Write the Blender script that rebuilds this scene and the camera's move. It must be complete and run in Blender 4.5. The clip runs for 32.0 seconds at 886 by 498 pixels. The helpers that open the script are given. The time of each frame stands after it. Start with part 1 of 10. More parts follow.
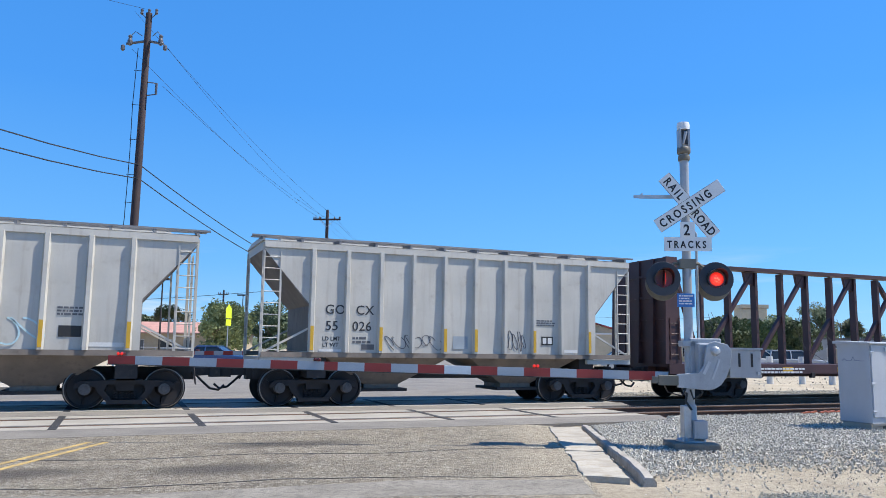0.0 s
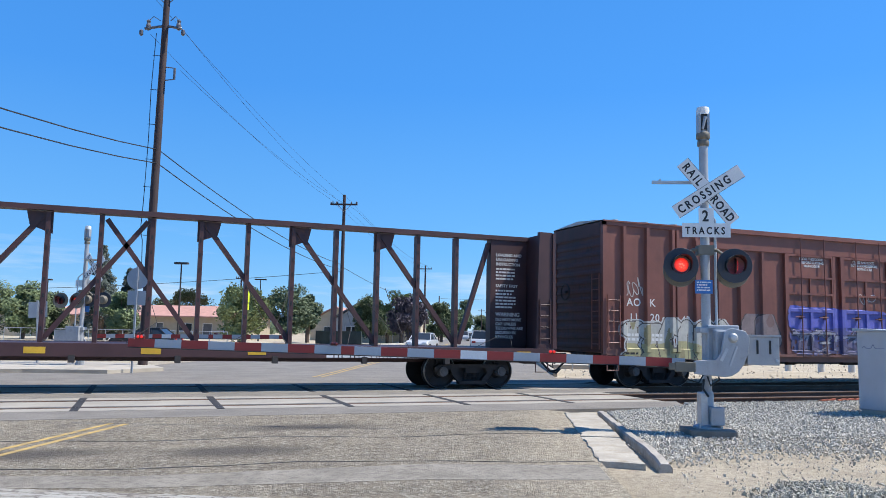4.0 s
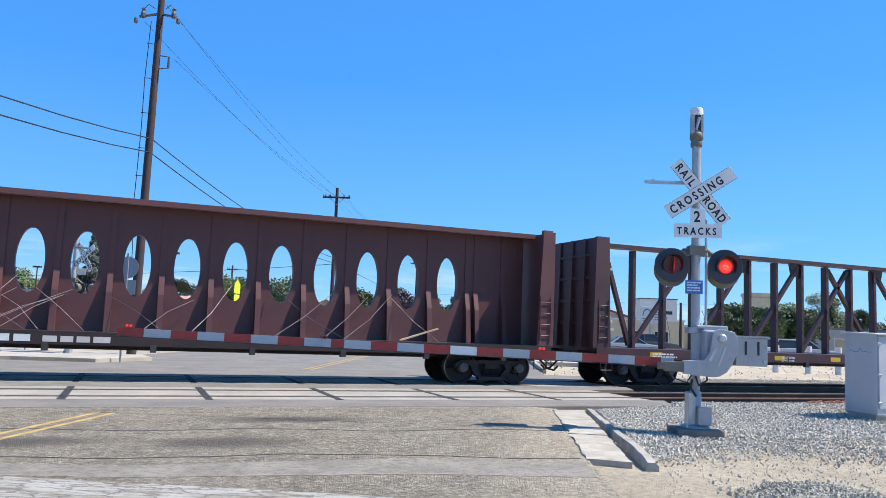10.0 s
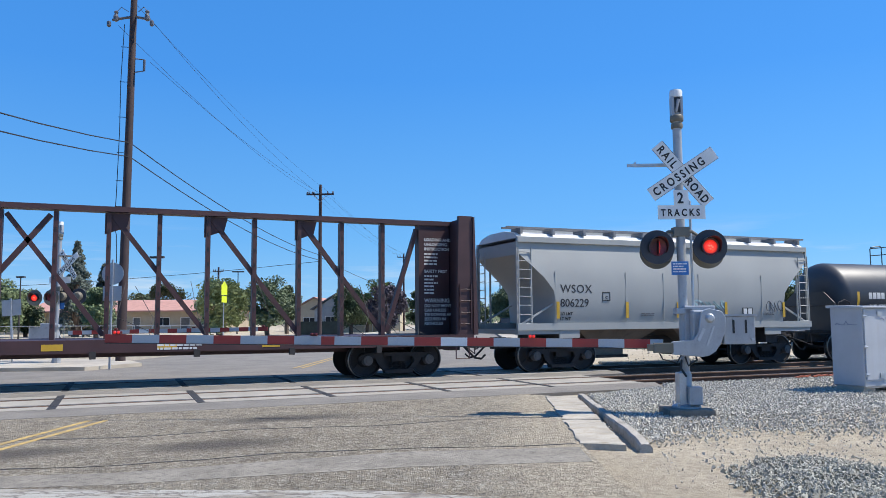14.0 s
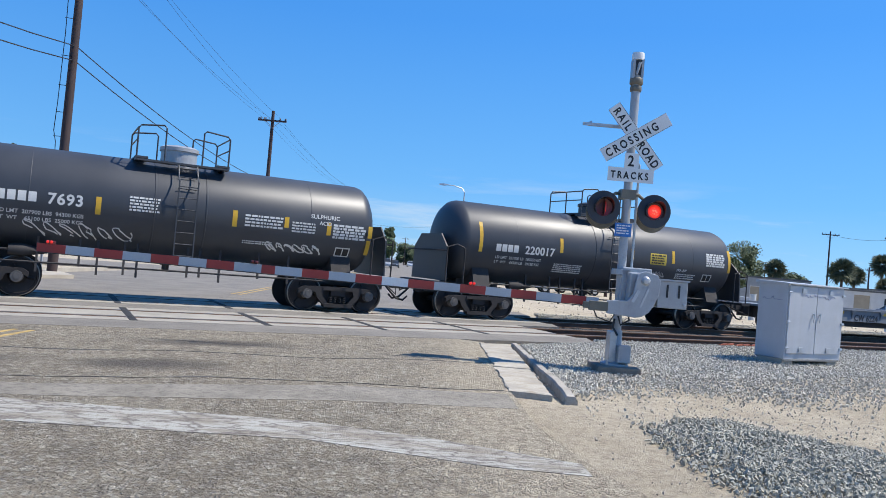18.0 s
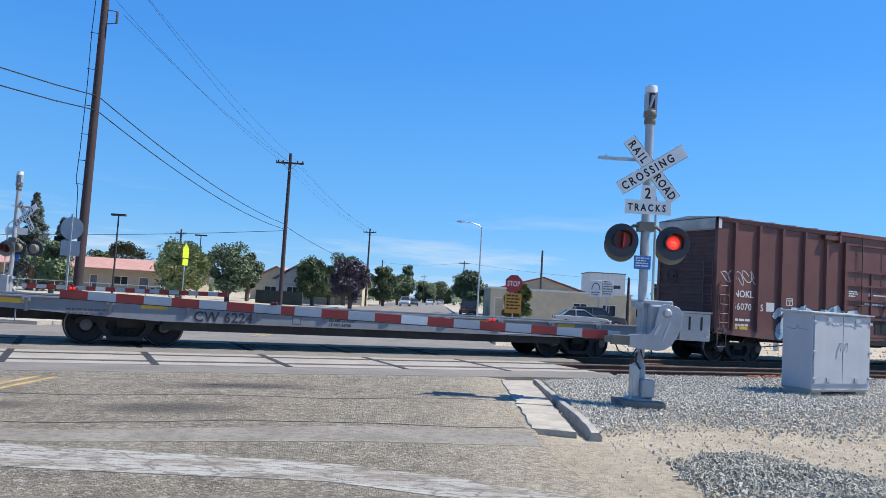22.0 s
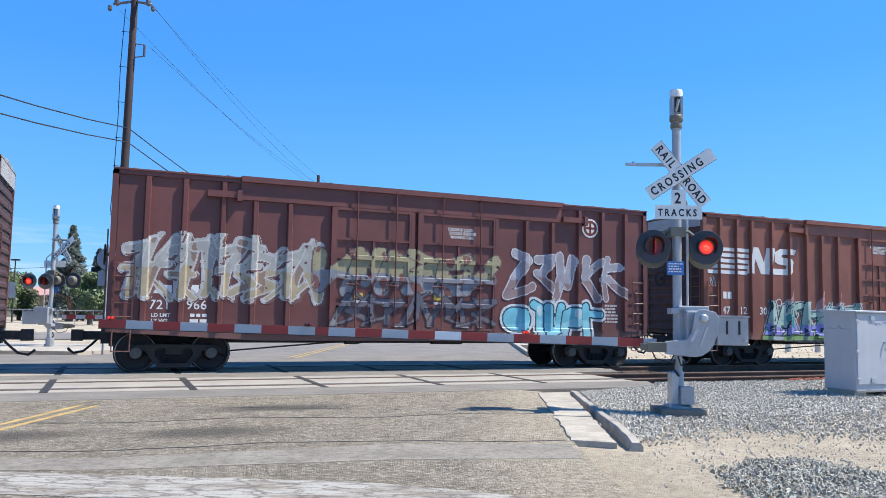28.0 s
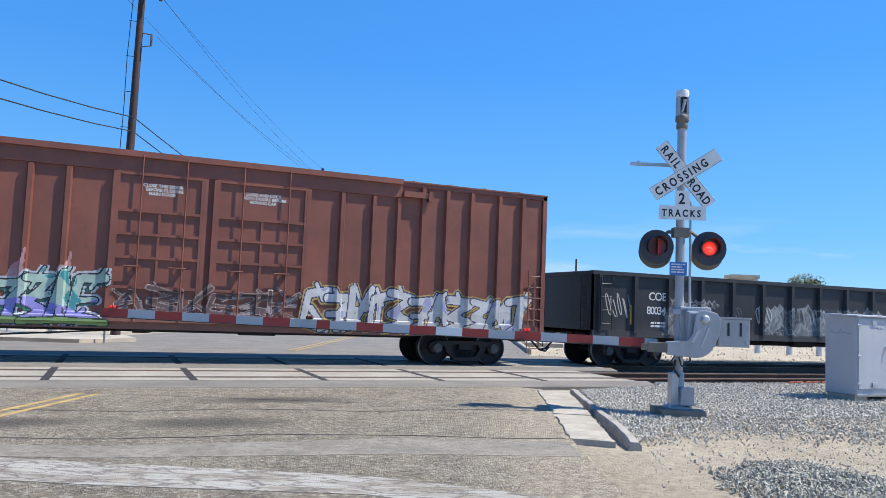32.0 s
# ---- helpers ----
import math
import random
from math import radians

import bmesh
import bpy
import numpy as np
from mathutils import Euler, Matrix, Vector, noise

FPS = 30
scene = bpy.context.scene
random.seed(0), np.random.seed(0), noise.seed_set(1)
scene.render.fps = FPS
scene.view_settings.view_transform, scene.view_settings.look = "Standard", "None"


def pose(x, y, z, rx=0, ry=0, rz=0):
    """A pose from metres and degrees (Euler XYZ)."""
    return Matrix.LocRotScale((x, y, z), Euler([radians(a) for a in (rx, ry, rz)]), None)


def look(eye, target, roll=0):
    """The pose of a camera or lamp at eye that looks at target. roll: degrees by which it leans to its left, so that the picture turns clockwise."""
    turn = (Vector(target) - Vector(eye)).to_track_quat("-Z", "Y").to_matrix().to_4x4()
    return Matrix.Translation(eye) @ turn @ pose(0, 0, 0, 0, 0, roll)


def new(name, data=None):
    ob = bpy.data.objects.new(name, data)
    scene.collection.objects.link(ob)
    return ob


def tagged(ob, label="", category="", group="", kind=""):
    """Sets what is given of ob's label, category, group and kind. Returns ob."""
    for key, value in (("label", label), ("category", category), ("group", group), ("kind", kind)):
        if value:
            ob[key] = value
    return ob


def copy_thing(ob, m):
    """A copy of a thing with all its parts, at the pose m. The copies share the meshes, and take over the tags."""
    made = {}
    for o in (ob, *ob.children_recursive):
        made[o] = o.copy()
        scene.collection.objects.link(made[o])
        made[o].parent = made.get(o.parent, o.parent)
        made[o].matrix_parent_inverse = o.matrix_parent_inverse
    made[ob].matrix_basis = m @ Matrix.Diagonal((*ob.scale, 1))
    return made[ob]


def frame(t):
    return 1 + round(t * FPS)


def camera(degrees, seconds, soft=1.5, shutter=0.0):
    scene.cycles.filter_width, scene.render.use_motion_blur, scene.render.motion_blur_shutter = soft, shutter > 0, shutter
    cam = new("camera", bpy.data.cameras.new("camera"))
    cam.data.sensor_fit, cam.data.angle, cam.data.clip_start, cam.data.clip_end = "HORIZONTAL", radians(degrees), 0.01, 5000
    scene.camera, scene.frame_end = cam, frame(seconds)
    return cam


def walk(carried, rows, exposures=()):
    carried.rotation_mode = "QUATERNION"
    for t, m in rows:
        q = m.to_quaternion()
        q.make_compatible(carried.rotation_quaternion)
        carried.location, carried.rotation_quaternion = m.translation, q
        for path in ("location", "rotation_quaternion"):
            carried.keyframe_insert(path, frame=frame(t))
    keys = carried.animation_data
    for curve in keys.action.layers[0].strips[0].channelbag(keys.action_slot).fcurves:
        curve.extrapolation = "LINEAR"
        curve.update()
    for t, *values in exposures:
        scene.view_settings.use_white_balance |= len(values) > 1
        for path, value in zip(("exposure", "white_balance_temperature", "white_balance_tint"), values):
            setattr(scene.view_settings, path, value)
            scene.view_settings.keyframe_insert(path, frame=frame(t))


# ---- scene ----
# ---- camera ----
cam = camera(59.5, 32.0, soft=0.5)
PATH = [
    (0.0, pose(0, 0, 1.6, 97.20, -0.76, -22.31)),
    (0.5, pose(0, 0, 1.6, 97.17, -0.96, -21.89)),
    (1.0, pose(0, 0, 1.6, 96.82, -3.17, -21.46)),
    (1.5, pose(0, 0, 1.6, 97.20, -2.52, -21.14)),
    (2.0, pose(0, 0, 1.6, 96.93, -2.41, -21.89)),
    (2.5, pose(0, 0, 1.6, 97.87, -1.39, -21.28)),
    (4.5, pose(0, 0, 1.6, 95.75, -0.98, -20.97)),
    (5.0, pose(0, 0, 1.6, 96.79, -0.59, -20.71)),
    (5.5, pose(0, 0, 1.6, 97.84, -0.96, -21.39)),
    (6.0, pose(0, 0, 1.6, 97.65, -0.10, -20.56)),
    (6.5, pose(0, 0, 1.6, 97.54, -0.48, -19.62)),
    (7.0, pose(0, 0, 1.6, 97.77, -1.54, -17.23)),
    (7.5, pose(0, 0, 1.6, 97.04, -0.97, -17.75)),
    (8.0, pose(0, 0, 1.6, 96.35, -0.02, -19.44)),
    (8.5, pose(0, 0, 1.6, 95.80, -1.25, -21.87)),
    (9.0, pose(0, 0, 1.6, 95.23, -1.65, -21.66)),
    (9.5, pose(0, 0, 1.6, 95.32, -3.12, -21.34)),
    (10.0, pose(0, 0, 1.6, 95.76, -2.21, -21.83)),
    (10.5, pose(0, 0, 1.6, 95.38, -2.08, -21.80)),
    (11.0, pose(0, 0, 1.6, 95.85, -2.02, -22.04)),
    (11.5, pose(0, 0, 1.6, 96.04, -1.77, -21.27)),
    (12.0, pose(0, 0, 1.6, 96.53, -1.16, -21.02)),
    (12.5, pose(0, 0, 1.6, 98.00, -0.51, -20.82)),
    (13.0, pose(0, 0, 1.6, 95.67, -1.16, -22.40)),
    (13.5, pose(0, 0, 1.6, 95.17, 0.62, -22.45)),
    (15.5, pose(0, 0, 1.6, 94.46, -1.04, -23.43)),
    (16.0, pose(0, 0, 1.6, 93.42, -0.04, -23.32)),
    (16.5, pose(0, 0, 1.6, 93.56, -0.31, -25.48)),
    (17.0, pose(0, 0, 1.6, 93.60, -2.21, -25.72)),
    (17.5, pose(0, 0, 1.6, 91.45, -5.21, -26.93)),
    (18.0, pose(0, 0, 1.6, 91.07, -4.78, -26.82)),
    (18.5, pose(0, 0, 1.6, 91.70, -3.87, -27.76)),
    (19.0, pose(0, 0, 1.6, 92.89, -2.17, -28.45)),
    (19.5, pose(0, 0, 1.6, 93.64, -0.95, -28.80)),
    (20.0, pose(0, 0, 1.6, 92.56, -1.79, -29.67)),
    (20.5, pose(0, 0, 1.6, 92.26, -1.56, -29.05)),
    (21.0, pose(0, 0, 1.6, 94.48, 0.38, -25.53)),
    (21.5, pose(0, 0, 1.6, 93.55, -1.94, -24.99)),
    (22.0, pose(0, 0, 1.6, 93.72, -3.43, -25.41)),
    (22.5, pose(0, 0, 1.6, 94.08, -2.38, -22.14)),
    (23.0, pose(0, 0, 1.6, 94.38, -2.08, -20.54)),
    (23.5, pose(0, 0, 1.6, 94.62, -1.47, -19.21)),
    (24.0, pose(0, 0, 1.6, 94.72, -1.46, -20.55)),
    (24.5, pose(0, 0, 1.6, 94.93, -0.75, -20.80)),
    (25.0, pose(0, 0, 1.6, 95.04, -0.99, -21.19)),
    (25.5, pose(0, 0, 1.6, 95.34, -1.02, -22.26)),
    (26.0, pose(0, 0, 1.6, 95.15, -1.27, -22.56)),
    (26.5, pose(0, 0, 1.6, 95.03, -1.62, -22.57)),
    (28.5, pose(0, 0, 1.6, 94.49, -1.01, -23.08)),
    (29.0, pose(0, 0, 1.6, 94.00, -1.31, -22.86)),
    (29.5, pose(0, 0, 1.6, 94.39, -1.66, -23.19)),
    (30.0, pose(0, 0, 1.6, 94.46, -1.68, -23.14)),
    (30.5, pose(0, 0, 1.6, 94.74, -1.71, -23.04)),
    (31.0, pose(0, 0, 1.6, 94.49, -2.07, -22.95)),
    (31.5, pose(0, 0, 1.6, 94.29, -2.07, -23.03)),
    (32.0, pose(0, 0, 1.6, 94.41, -2.28, -22.89)),
]

walk(cam, PATH, exposures=[(0.0, 0.54), (1.0, 0.60), (2.0, 0.42), (5.0, 0.56), (8.0, 0.66), (12.0, 0.53), (13.0, 0.40), (17.0, 0.40), (22.0, 0.43), (24.0, 0.46), (25.0, 0.61), (29.0, 0.67), (32.0, 0.52)])

# ---- sky and sun ----
SUN_AZ = math.atan2(-0.39, 0.92)
SUN_EL = radians(57)
world = bpy.data.worlds.new("sky")
scene.world = world
world.use_nodes = True
wn = world.node_tree.nodes
sky = wn.new("ShaderNodeTexSky")
sky.sky_type = "NISHITA"
sky.sun_disc = False
sky.sun_elevation = SUN_EL
sky.sun_rotation = math.pi / 2 - SUN_AZ
sky.altitude = 60
sky.air_density = 1.0
sky.dust_density = 0.0
sky.ozone_density = 3.0
wn["Background"].inputs["Strength"].default_value = 0.95


def sky_node(kind, **ins):
    n = wn.new(kind)
    for key, value in ins.items():
        n.inputs[key].default_value = value
    return n


def sky_link(a, b):
    world.node_tree.links.new(a, b)


# clear summer sky: the physical sky mixed with a deeper blue that pales to the horizon, thin cloud low down
blue = sky_node("ShaderNodeValToRGB")
heights = ((0.0, (0.22, 0.47, 0.74)), (0.10, (0.108, 0.372, 0.765)), (0.30, (0.048, 0.266, 0.735)), (1.0, (0.02, 0.13, 0.46)))
while len(blue.color_ramp.elements) < len(heights):
    blue.color_ramp.elements.new(0.5)
for stop, (at_height, colour) in zip(blue.color_ramp.elements, heights):
    stop.position, stop.color = at_height, (*colour, 1)
way = sky_node("ShaderNodeTexCoord")
split = sky_node("ShaderNodeSeparateXYZ")
sky_link(way.outputs["Generated"], split.inputs[0])
sky_link(split.outputs["Z"], blue.inputs[0])
dim_sky = sky_node("ShaderNodeMix")
dim_sky.data_type, dim_sky.blend_type = "RGBA", "MULTIPLY"
dim_sky.inputs[0].default_value = 1.0
sky_link(sky.outputs[0], dim_sky.inputs[6])
dim_sky.inputs[7].default_value = (0.085, 0.10, 0.125, 1)
both = sky_node("ShaderNodeMix")
both.data_type = "RGBA"
both.inputs[0].default_value = 0.85
sky_link(dim_sky.outputs[2], both.inputs[6])
sky_link(blue.outputs[0], both.inputs[7])
sunward = sky_node("ShaderNodeVectorMath")
sunward.operation = "DOT_PRODUCT"
sky_link(way.outputs["Generated"], sunward.inputs[0])
sunward.inputs[1].default_value = (math.cos(SUN_AZ), math.sin(SUN_AZ), 0.0)
lift = sky_node("ShaderNodeMapRange")
lift.inputs[1].default_value, lift.inputs[2].default_value, lift.inputs[3].default_value, lift.inputs[4].default_value = -0.30, 0.80, 0.96, 1.11
sky_link(sunward.outputs["Value"], lift.inputs[0])
bright = sky_node("ShaderNodeVectorMath")
bright.operation = "SCALE"
sky_link(both.outputs[2], bright.inputs[0])
sky_link(lift.outputs[0], bright.inputs["Scale"])
flat = sky_node("ShaderNodeMapping")
flat.inputs["Scale"].default_value = (2.2, 2.2, 20.0)
sky_link(way.outputs["Generated"], flat.inputs[0])
wisp = sky_node("ShaderNodeTexNoise", Scale=1.6, Detail=6.0, Roughness=0.6)
sky_link(flat.outputs[0], wisp.inputs["Vector"])
thin = sky_node("ShaderNodeMapRange")
thin.inputs[1].default_value, thin.inputs[2].default_value = 0.52, 0.75
sky_link(wisp.outputs[0], thin.inputs[0])
low = sky_node("ShaderNodeMapRange")
low.inputs[1].default_value, low.inputs[2].default_value, low.inputs[3].default_value, low.inputs[4].default_value = 0.05, 0.13, 0.75, 0.0
sky_link(split.outputs["Z"], low.inputs[0])
cover = sky_node("ShaderNodeMath")
cover.operation = "MULTIPLY"
sky_link(thin.outputs[0], cover.inputs[0])
sky_link(low.outputs[0], cover.inputs[1])
clouds = sky_node("ShaderNodeMix")
clouds.data_type = "RGBA"
sky_link(cover.outputs[0], clouds.inputs[0])
sky_link(bright.outputs[0], clouds.inputs[6])
clouds.inputs[7].default_value = (0.62, 0.68, 0.74, 1)
sky_link(clouds.outputs[2], wn["Background"].inputs["Color"])
sun = new("sun", bpy.data.lights.new("sun", "SUN"))
sun.data.energy = 5.0
sun.data.angle = radians(0.53)
sun.data.color = (1.0, 0.95, 0.87)
sun_dir = Vector((math.cos(SUN_AZ) * math.cos(SUN_EL), math.sin(SUN_AZ) * math.cos(SUN_EL), math.sin(SUN_EL)))
sun.matrix_world = look(sun_dir * 60, (0, 0, 0))


# ---- mesh tools ----
class Geo:
    """Collects vertices and faces for one mesh."""

    def __init__(self):
        self.v, self.f = [], []

    def add(self, vs, fs):
        n = len(self.v)
        self.v += [tuple(p) for p in vs]
        self.f += [tuple(i + n for i in q) for q in fs]
        return self

    def box(self, x0, x1, y0, y1, z0, z1):
        return self.loft([[(x0, y0, z0), (x1, y0, z0), (x1, y1, z0), (x0, y1, z0)], [(x0, y0, z1), (x1, y0, z1), (x1, y1, z1), (x0, y1, z1)]])

    def loft(self, rings, cap=True):
        n, vs, fs = len(rings[0]), [p for r in rings for p in r], []
        for k in range(len(rings) - 1):
            for i in range(n):
                j = (i + 1) % n
                fs.append((k * n + i, k * n + j, (k + 1) * n + j, (k + 1) * n + i))
        if cap:
            fs.append(tuple(reversed(range(n))))
            fs.append(tuple(range((len(rings) - 1) * n, len(rings) * n)))
        return self.add(vs, fs)

    def rod(self, p0, p1, r0, r1=None, n=8):
        """A round bar or cone between two points."""
        r1 = r0 if r1 is None else r1
        p0, p1 = Vector(p0), Vector(p1)
        d = (p1 - p0).normalized()
        a = d.orthogonal().normalized()
        b = d.cross(a)
        turn = [(math.cos(2 * math.pi * i / n), math.sin(2 * math.pi * i / n)) for i in range(n)]
        return self.loft([[p + (a * c + b * s) * r for c, s in turn] for p, r in ((p0, r0), (p1, r1))])

    def beam(self, p0, p1, w, h, up=(0, 0, 1)):
        """A square bar between two points: w across, h along up."""
        p0, p1 = Vector(p0), Vector(p1)
        d = (p1 - p0).normalized()
        s = d.cross(Vector(up)).normalized()
        u = s.cross(d)
        ring = [s * (-w / 2) - u * (h / 2), s * (w / 2) - u * (h / 2), s * (w / 2) + u * (h / 2), s * (-w / 2) + u * (h / 2)]
        return self.loft([[p + q for q in ring] for p in (p0, p1)])

    def pipe(self, pts, r, n=6):
        """A round bar along a line of points."""
        pts = [Vector(p) for p in pts]
        rings, last = [], None
        for i, p in enumerate(pts):
            d = (pts[min(i + 1, len(pts) - 1)] - pts[max(i - 1, 0)]).normalized()
            a = d.orthogonal().normalized() if last is None else (last - d * last.dot(d)).normalized()
            last, b = a, d.cross(a)
            rings.append([p + (a * math.cos(2 * math.pi * k / n) + b * math.sin(2 * math.pi * k / n)) * r for k in range(n)])
        return self.loft(rings)

    def prism(self, poly, axis, a, b):
        """A flat outline pushed from a to b along axis; the outline is given in the two other axes, in order."""
        def p(q, w):
            q = list(q)
            q.insert("xyz".index(axis), w)
            return tuple(q)
        return self.loft([[p(q, a) for q in poly], [p(q, b) for q in poly]])

    def turned(self, profile, axis="z", at=(0, 0, 0), n=24, ends=True):
        """A lathe shape: profile of (radius, height) along the axis."""
        rings = []
        for r, h in profile:
            ring = []
            for i in range(n):
                c, s = r * math.cos(2 * math.pi * i / n), r * math.sin(2 * math.pi * i / n)
                q = {"z": (c, s, h), "x": (h, c, s), "y": (s, h, c)}[axis]
                ring.append((q[0] + at[0], q[1] + at[1], q[2] + at[2]))
            rings.append(ring)
        return self.loft(rings, ends)

    def mesh(self, name, material, smooth=False):
        me = bpy.data.meshes.new(name)
        me.from_pydata(self.v, [], self.f)
        bm = bmesh.new()
        bm.from_mesh(me)
        bmesh.ops.recalc_face_normals(bm, faces=bm.faces)
        bm.to_mesh(me)
        bm.free()
        me.materials.append(material)
        if smooth:
            me.shade_smooth()
            me.set_sharp_from_angle(angle=radians(38))
        return me


def part(name, g, material, parent, label="", smooth=False, bevel=0.0, at=None):
    """One mesh object, under a thing or a part."""
    ob = new(name, g if isinstance(g, bpy.types.Mesh) else g.mesh(name, material, smooth))
    if parent:
        ob.parent = parent
    if at is not None:
        ob.matrix_basis = at
    if bevel:
        b = ob.modifiers.new("edge", "BEVEL")
        b.width, b.segments, b.limit_method, b.angle_limit = bevel, 2, "ANGLE", radians(40)
    return tagged(ob, label)


def thing(name, label, category, at=None, group="", kind=""):
    ob = new(name)
    ob.empty_display_size = 0.3
    if at is not None:
        ob.matrix_basis = at
    return tagged(ob, label, category, group, kind)


FONT_CACHE = {}


def text_mesh(words, size, material, spacing=1.0, depth=0.002, bold=0.0):
    """Flat letters in the xz plane, facing -y, from the left end of their foot line."""
    key = (words, size, material.name, spacing, bold)
    if key not in FONT_CACHE:
        cu = bpy.data.curves.new("letters", "FONT")
        cu.body, cu.size, cu.space_character, cu.extrude, cu.offset = words, size, spacing, depth, bold
        cu.resolution_u = 3
        ob = new("letters", cu)
        dg = bpy.context.evaluated_depsgraph_get()
        me = bpy.data.meshes.new_from_object(ob.evaluated_get(dg))
        bpy.data.objects.remove(ob)
        me.transform(pose(0, 0, 0, 90, 0, 0))
        me.materials.clear()
        me.materials.append(material)
        FONT_CACHE[key] = me
    return FONT_CACHE[key]


def letters(words, size, x, z, material, parent, y=-1.5, spacing=1.0, bold=0.003, name="lettering"):
    """size: the height of the capitals."""
    return part(name, text_mesh(words, size / 0.69, material, spacing, bold=bold), material, parent, at=pose(x, y, z))


def bars(x0, x1, z1, rows, h, material, parent, y=-1.5, name="small_writing", seed=1, gap=1.7):
    """Unreadable writing: rows of short bars from the top z1 downwards."""
    g, rnd = Geo(), random.Random(seed)
    for r in range(rows):
        x, z = x0, z1 - r * h * gap
        end = x1 - rnd.random() * 0.3 * (x1 - x0)
        while x < end:
            w = min(h * rnd.uniform(0.8, 3.2), x1 - x)
            g.box(x, x + w, y - 0.002, y + 0.002, z - h, z)
            x += w + h * 0.5
    return part(name, g, material, parent)


# ---- material tools ----
class Nodes:
    def __init__(self, name):
        self.mat = bpy.data.materials.new(name)
        self.mat.use_nodes = True
        self.tree = self.mat.node_tree
        self.bsdf = self.tree.nodes["Principled BSDF"]

    def node(self, kind, **ins):
        return self.tree.nodes.new(kind)

    def link(self, a, b):
        self.tree.links.new(a, b)

    def put(self, sock, value):
        if isinstance(value, bpy.types.NodeSocket):
            self.link(value, sock)
        elif value is not None:
            if sock.type == "RGBA" and not isinstance(value, (int, float)):
                value = (*value[:3], 1.0)
            sock.default_value = value

    def math(self, op, a, b=None, c=None, clamp=False):
        n = self.node("ShaderNodeMath")
        n.operation, n.use_clamp = op, clamp
        for s, v in zip(n.inputs, (a, b, c)):
            self.put(s, v)
        return n.outputs[0]

    def mix(self, f, a, b, blend="MIX"):
        n = self.node("ShaderNodeMix")
        n.data_type, n.blend_type = "RGBA", blend
        self.put(n.inputs[0], f), self.put(n.inputs[6], a), self.put(n.inputs[7], b)
        return n.outputs[2]

    def coords(self, which="Object"):
        return self.node("ShaderNodeTexCoord").outputs[which]

    def xyz(self, co):
        n = self.node("ShaderNodeSeparateXYZ")
        self.link(co, n.inputs[0])
        return n.outputs

    def scaled(self, co, s, loc=(0, 0, 0)):
        n = self.node("ShaderNodeMapping")
        self.link(co, n.inputs[0])
        n.inputs["Scale"].default_value = s if isinstance(s, (tuple, list)) else (s, s, s)
        n.inputs["Location"].default_value = loc
        return n.outputs[0]

    def noise(self, co, scale, detail=4, rough=0.55, out=0, distortion=0.0):
        n = self.node("ShaderNodeTexNoise")
        self.link(co, n.inputs["Vector"])
        n.inputs["Scale"].default_value, n.inputs["Detail"].default_value, n.inputs["Roughness"].default_value = scale, detail, rough
        n.inputs["Distortion"].default_value = distortion
        return n.outputs[out]

    def voronoi(self, co, scale, feature="F1", out=0):
        n = self.node("ShaderNodeTexVoronoi")
        n.feature = feature
        self.link(co, n.inputs["Vector"])
        n.inputs["Scale"].default_value = scale
        return n.outputs[out]

    def ramp(self, f, lo, hi):
        """0 below lo, 1 above hi."""
        n = self.node("ShaderNodeMapRange")
        n.interpolation_type = "SMOOTHSTEP"
        self.put(n.inputs[0], f)
        n.inputs[1].default_value, n.inputs[2].default_value = lo, hi
        return n.outputs[0]

    def shade(self, col, rough=0.6, metal=0.0, bump=None, height=0.02):
        self.put(self.bsdf.inputs["Base Color"], col)
        self.put(self.bsdf.inputs["Roughness"], rough)
        self.bsdf.inputs["Metallic"].default_value = metal
        if bump is not None:
            b = self.node("ShaderNodeBump")
            b.inputs["Strength"].default_value = 1.0
            b.inputs["Distance"].default_value = height
            self.link(bump, b.inputs["Height"])
            self.link(b.outputs[0], self.bsdf.inputs["Normal"])
        return self.mat


def dim(c, k):
    return tuple(min(1.0, v * k) for v in c)


def worn(name, col, rough=0.55, metal=0.0, spread=0.25, grain=60.0, patch=1.3, dirt=None, dirt_amount=0.3, bump=0.0, streaks=0.0):
    """A surface with fine grain, larger patches, and dirt or rust in blotches and running streaks."""
    n = Nodes(name)
    co = n.coords()
    big, fine = n.noise(co, patch, 5), n.noise(co, grain, 3)
    c = n.mix(n.ramp(big, 0.3, 0.7), dim(col, 1 - spread), dim(col, 1 + spread))
    c = n.mix(n.math("MULTIPLY", n.ramp(fine, 0.35, 0.75), 0.35), c, dim(col, 0.7))
    if dirt:
        blot = n.ramp(n.noise(co, patch * 3.1, 8, 0.68), 0.62 - 0.25 * dirt_amount, 0.78)
        c = n.mix(n.math("MULTIPLY", blot, min(1, dirt_amount * 1.6)), c, dirt)
    if streaks:
        run = n.ramp(n.noise(n.scaled(co, (7, 7, 0.45)), 1.0, 5, 0.6), 0.5, 0.72)
        c = n.mix(n.math("MULTIPLY", run, streaks), c, dirt or dim(col, 0.5))
    r = n.math("ADD", rough - 0.08, n.math("MULTIPLY", big, 0.16))
    return n.shade(c, r, metal, fine if bump else None, bump)


# ---- materials ----
RD = Vector((0.42, 0.9075, 0.0)).normalized()  # the way along the street
RN = Vector((RD.y, -RD.x, 0.0))  # the way across it, to the right


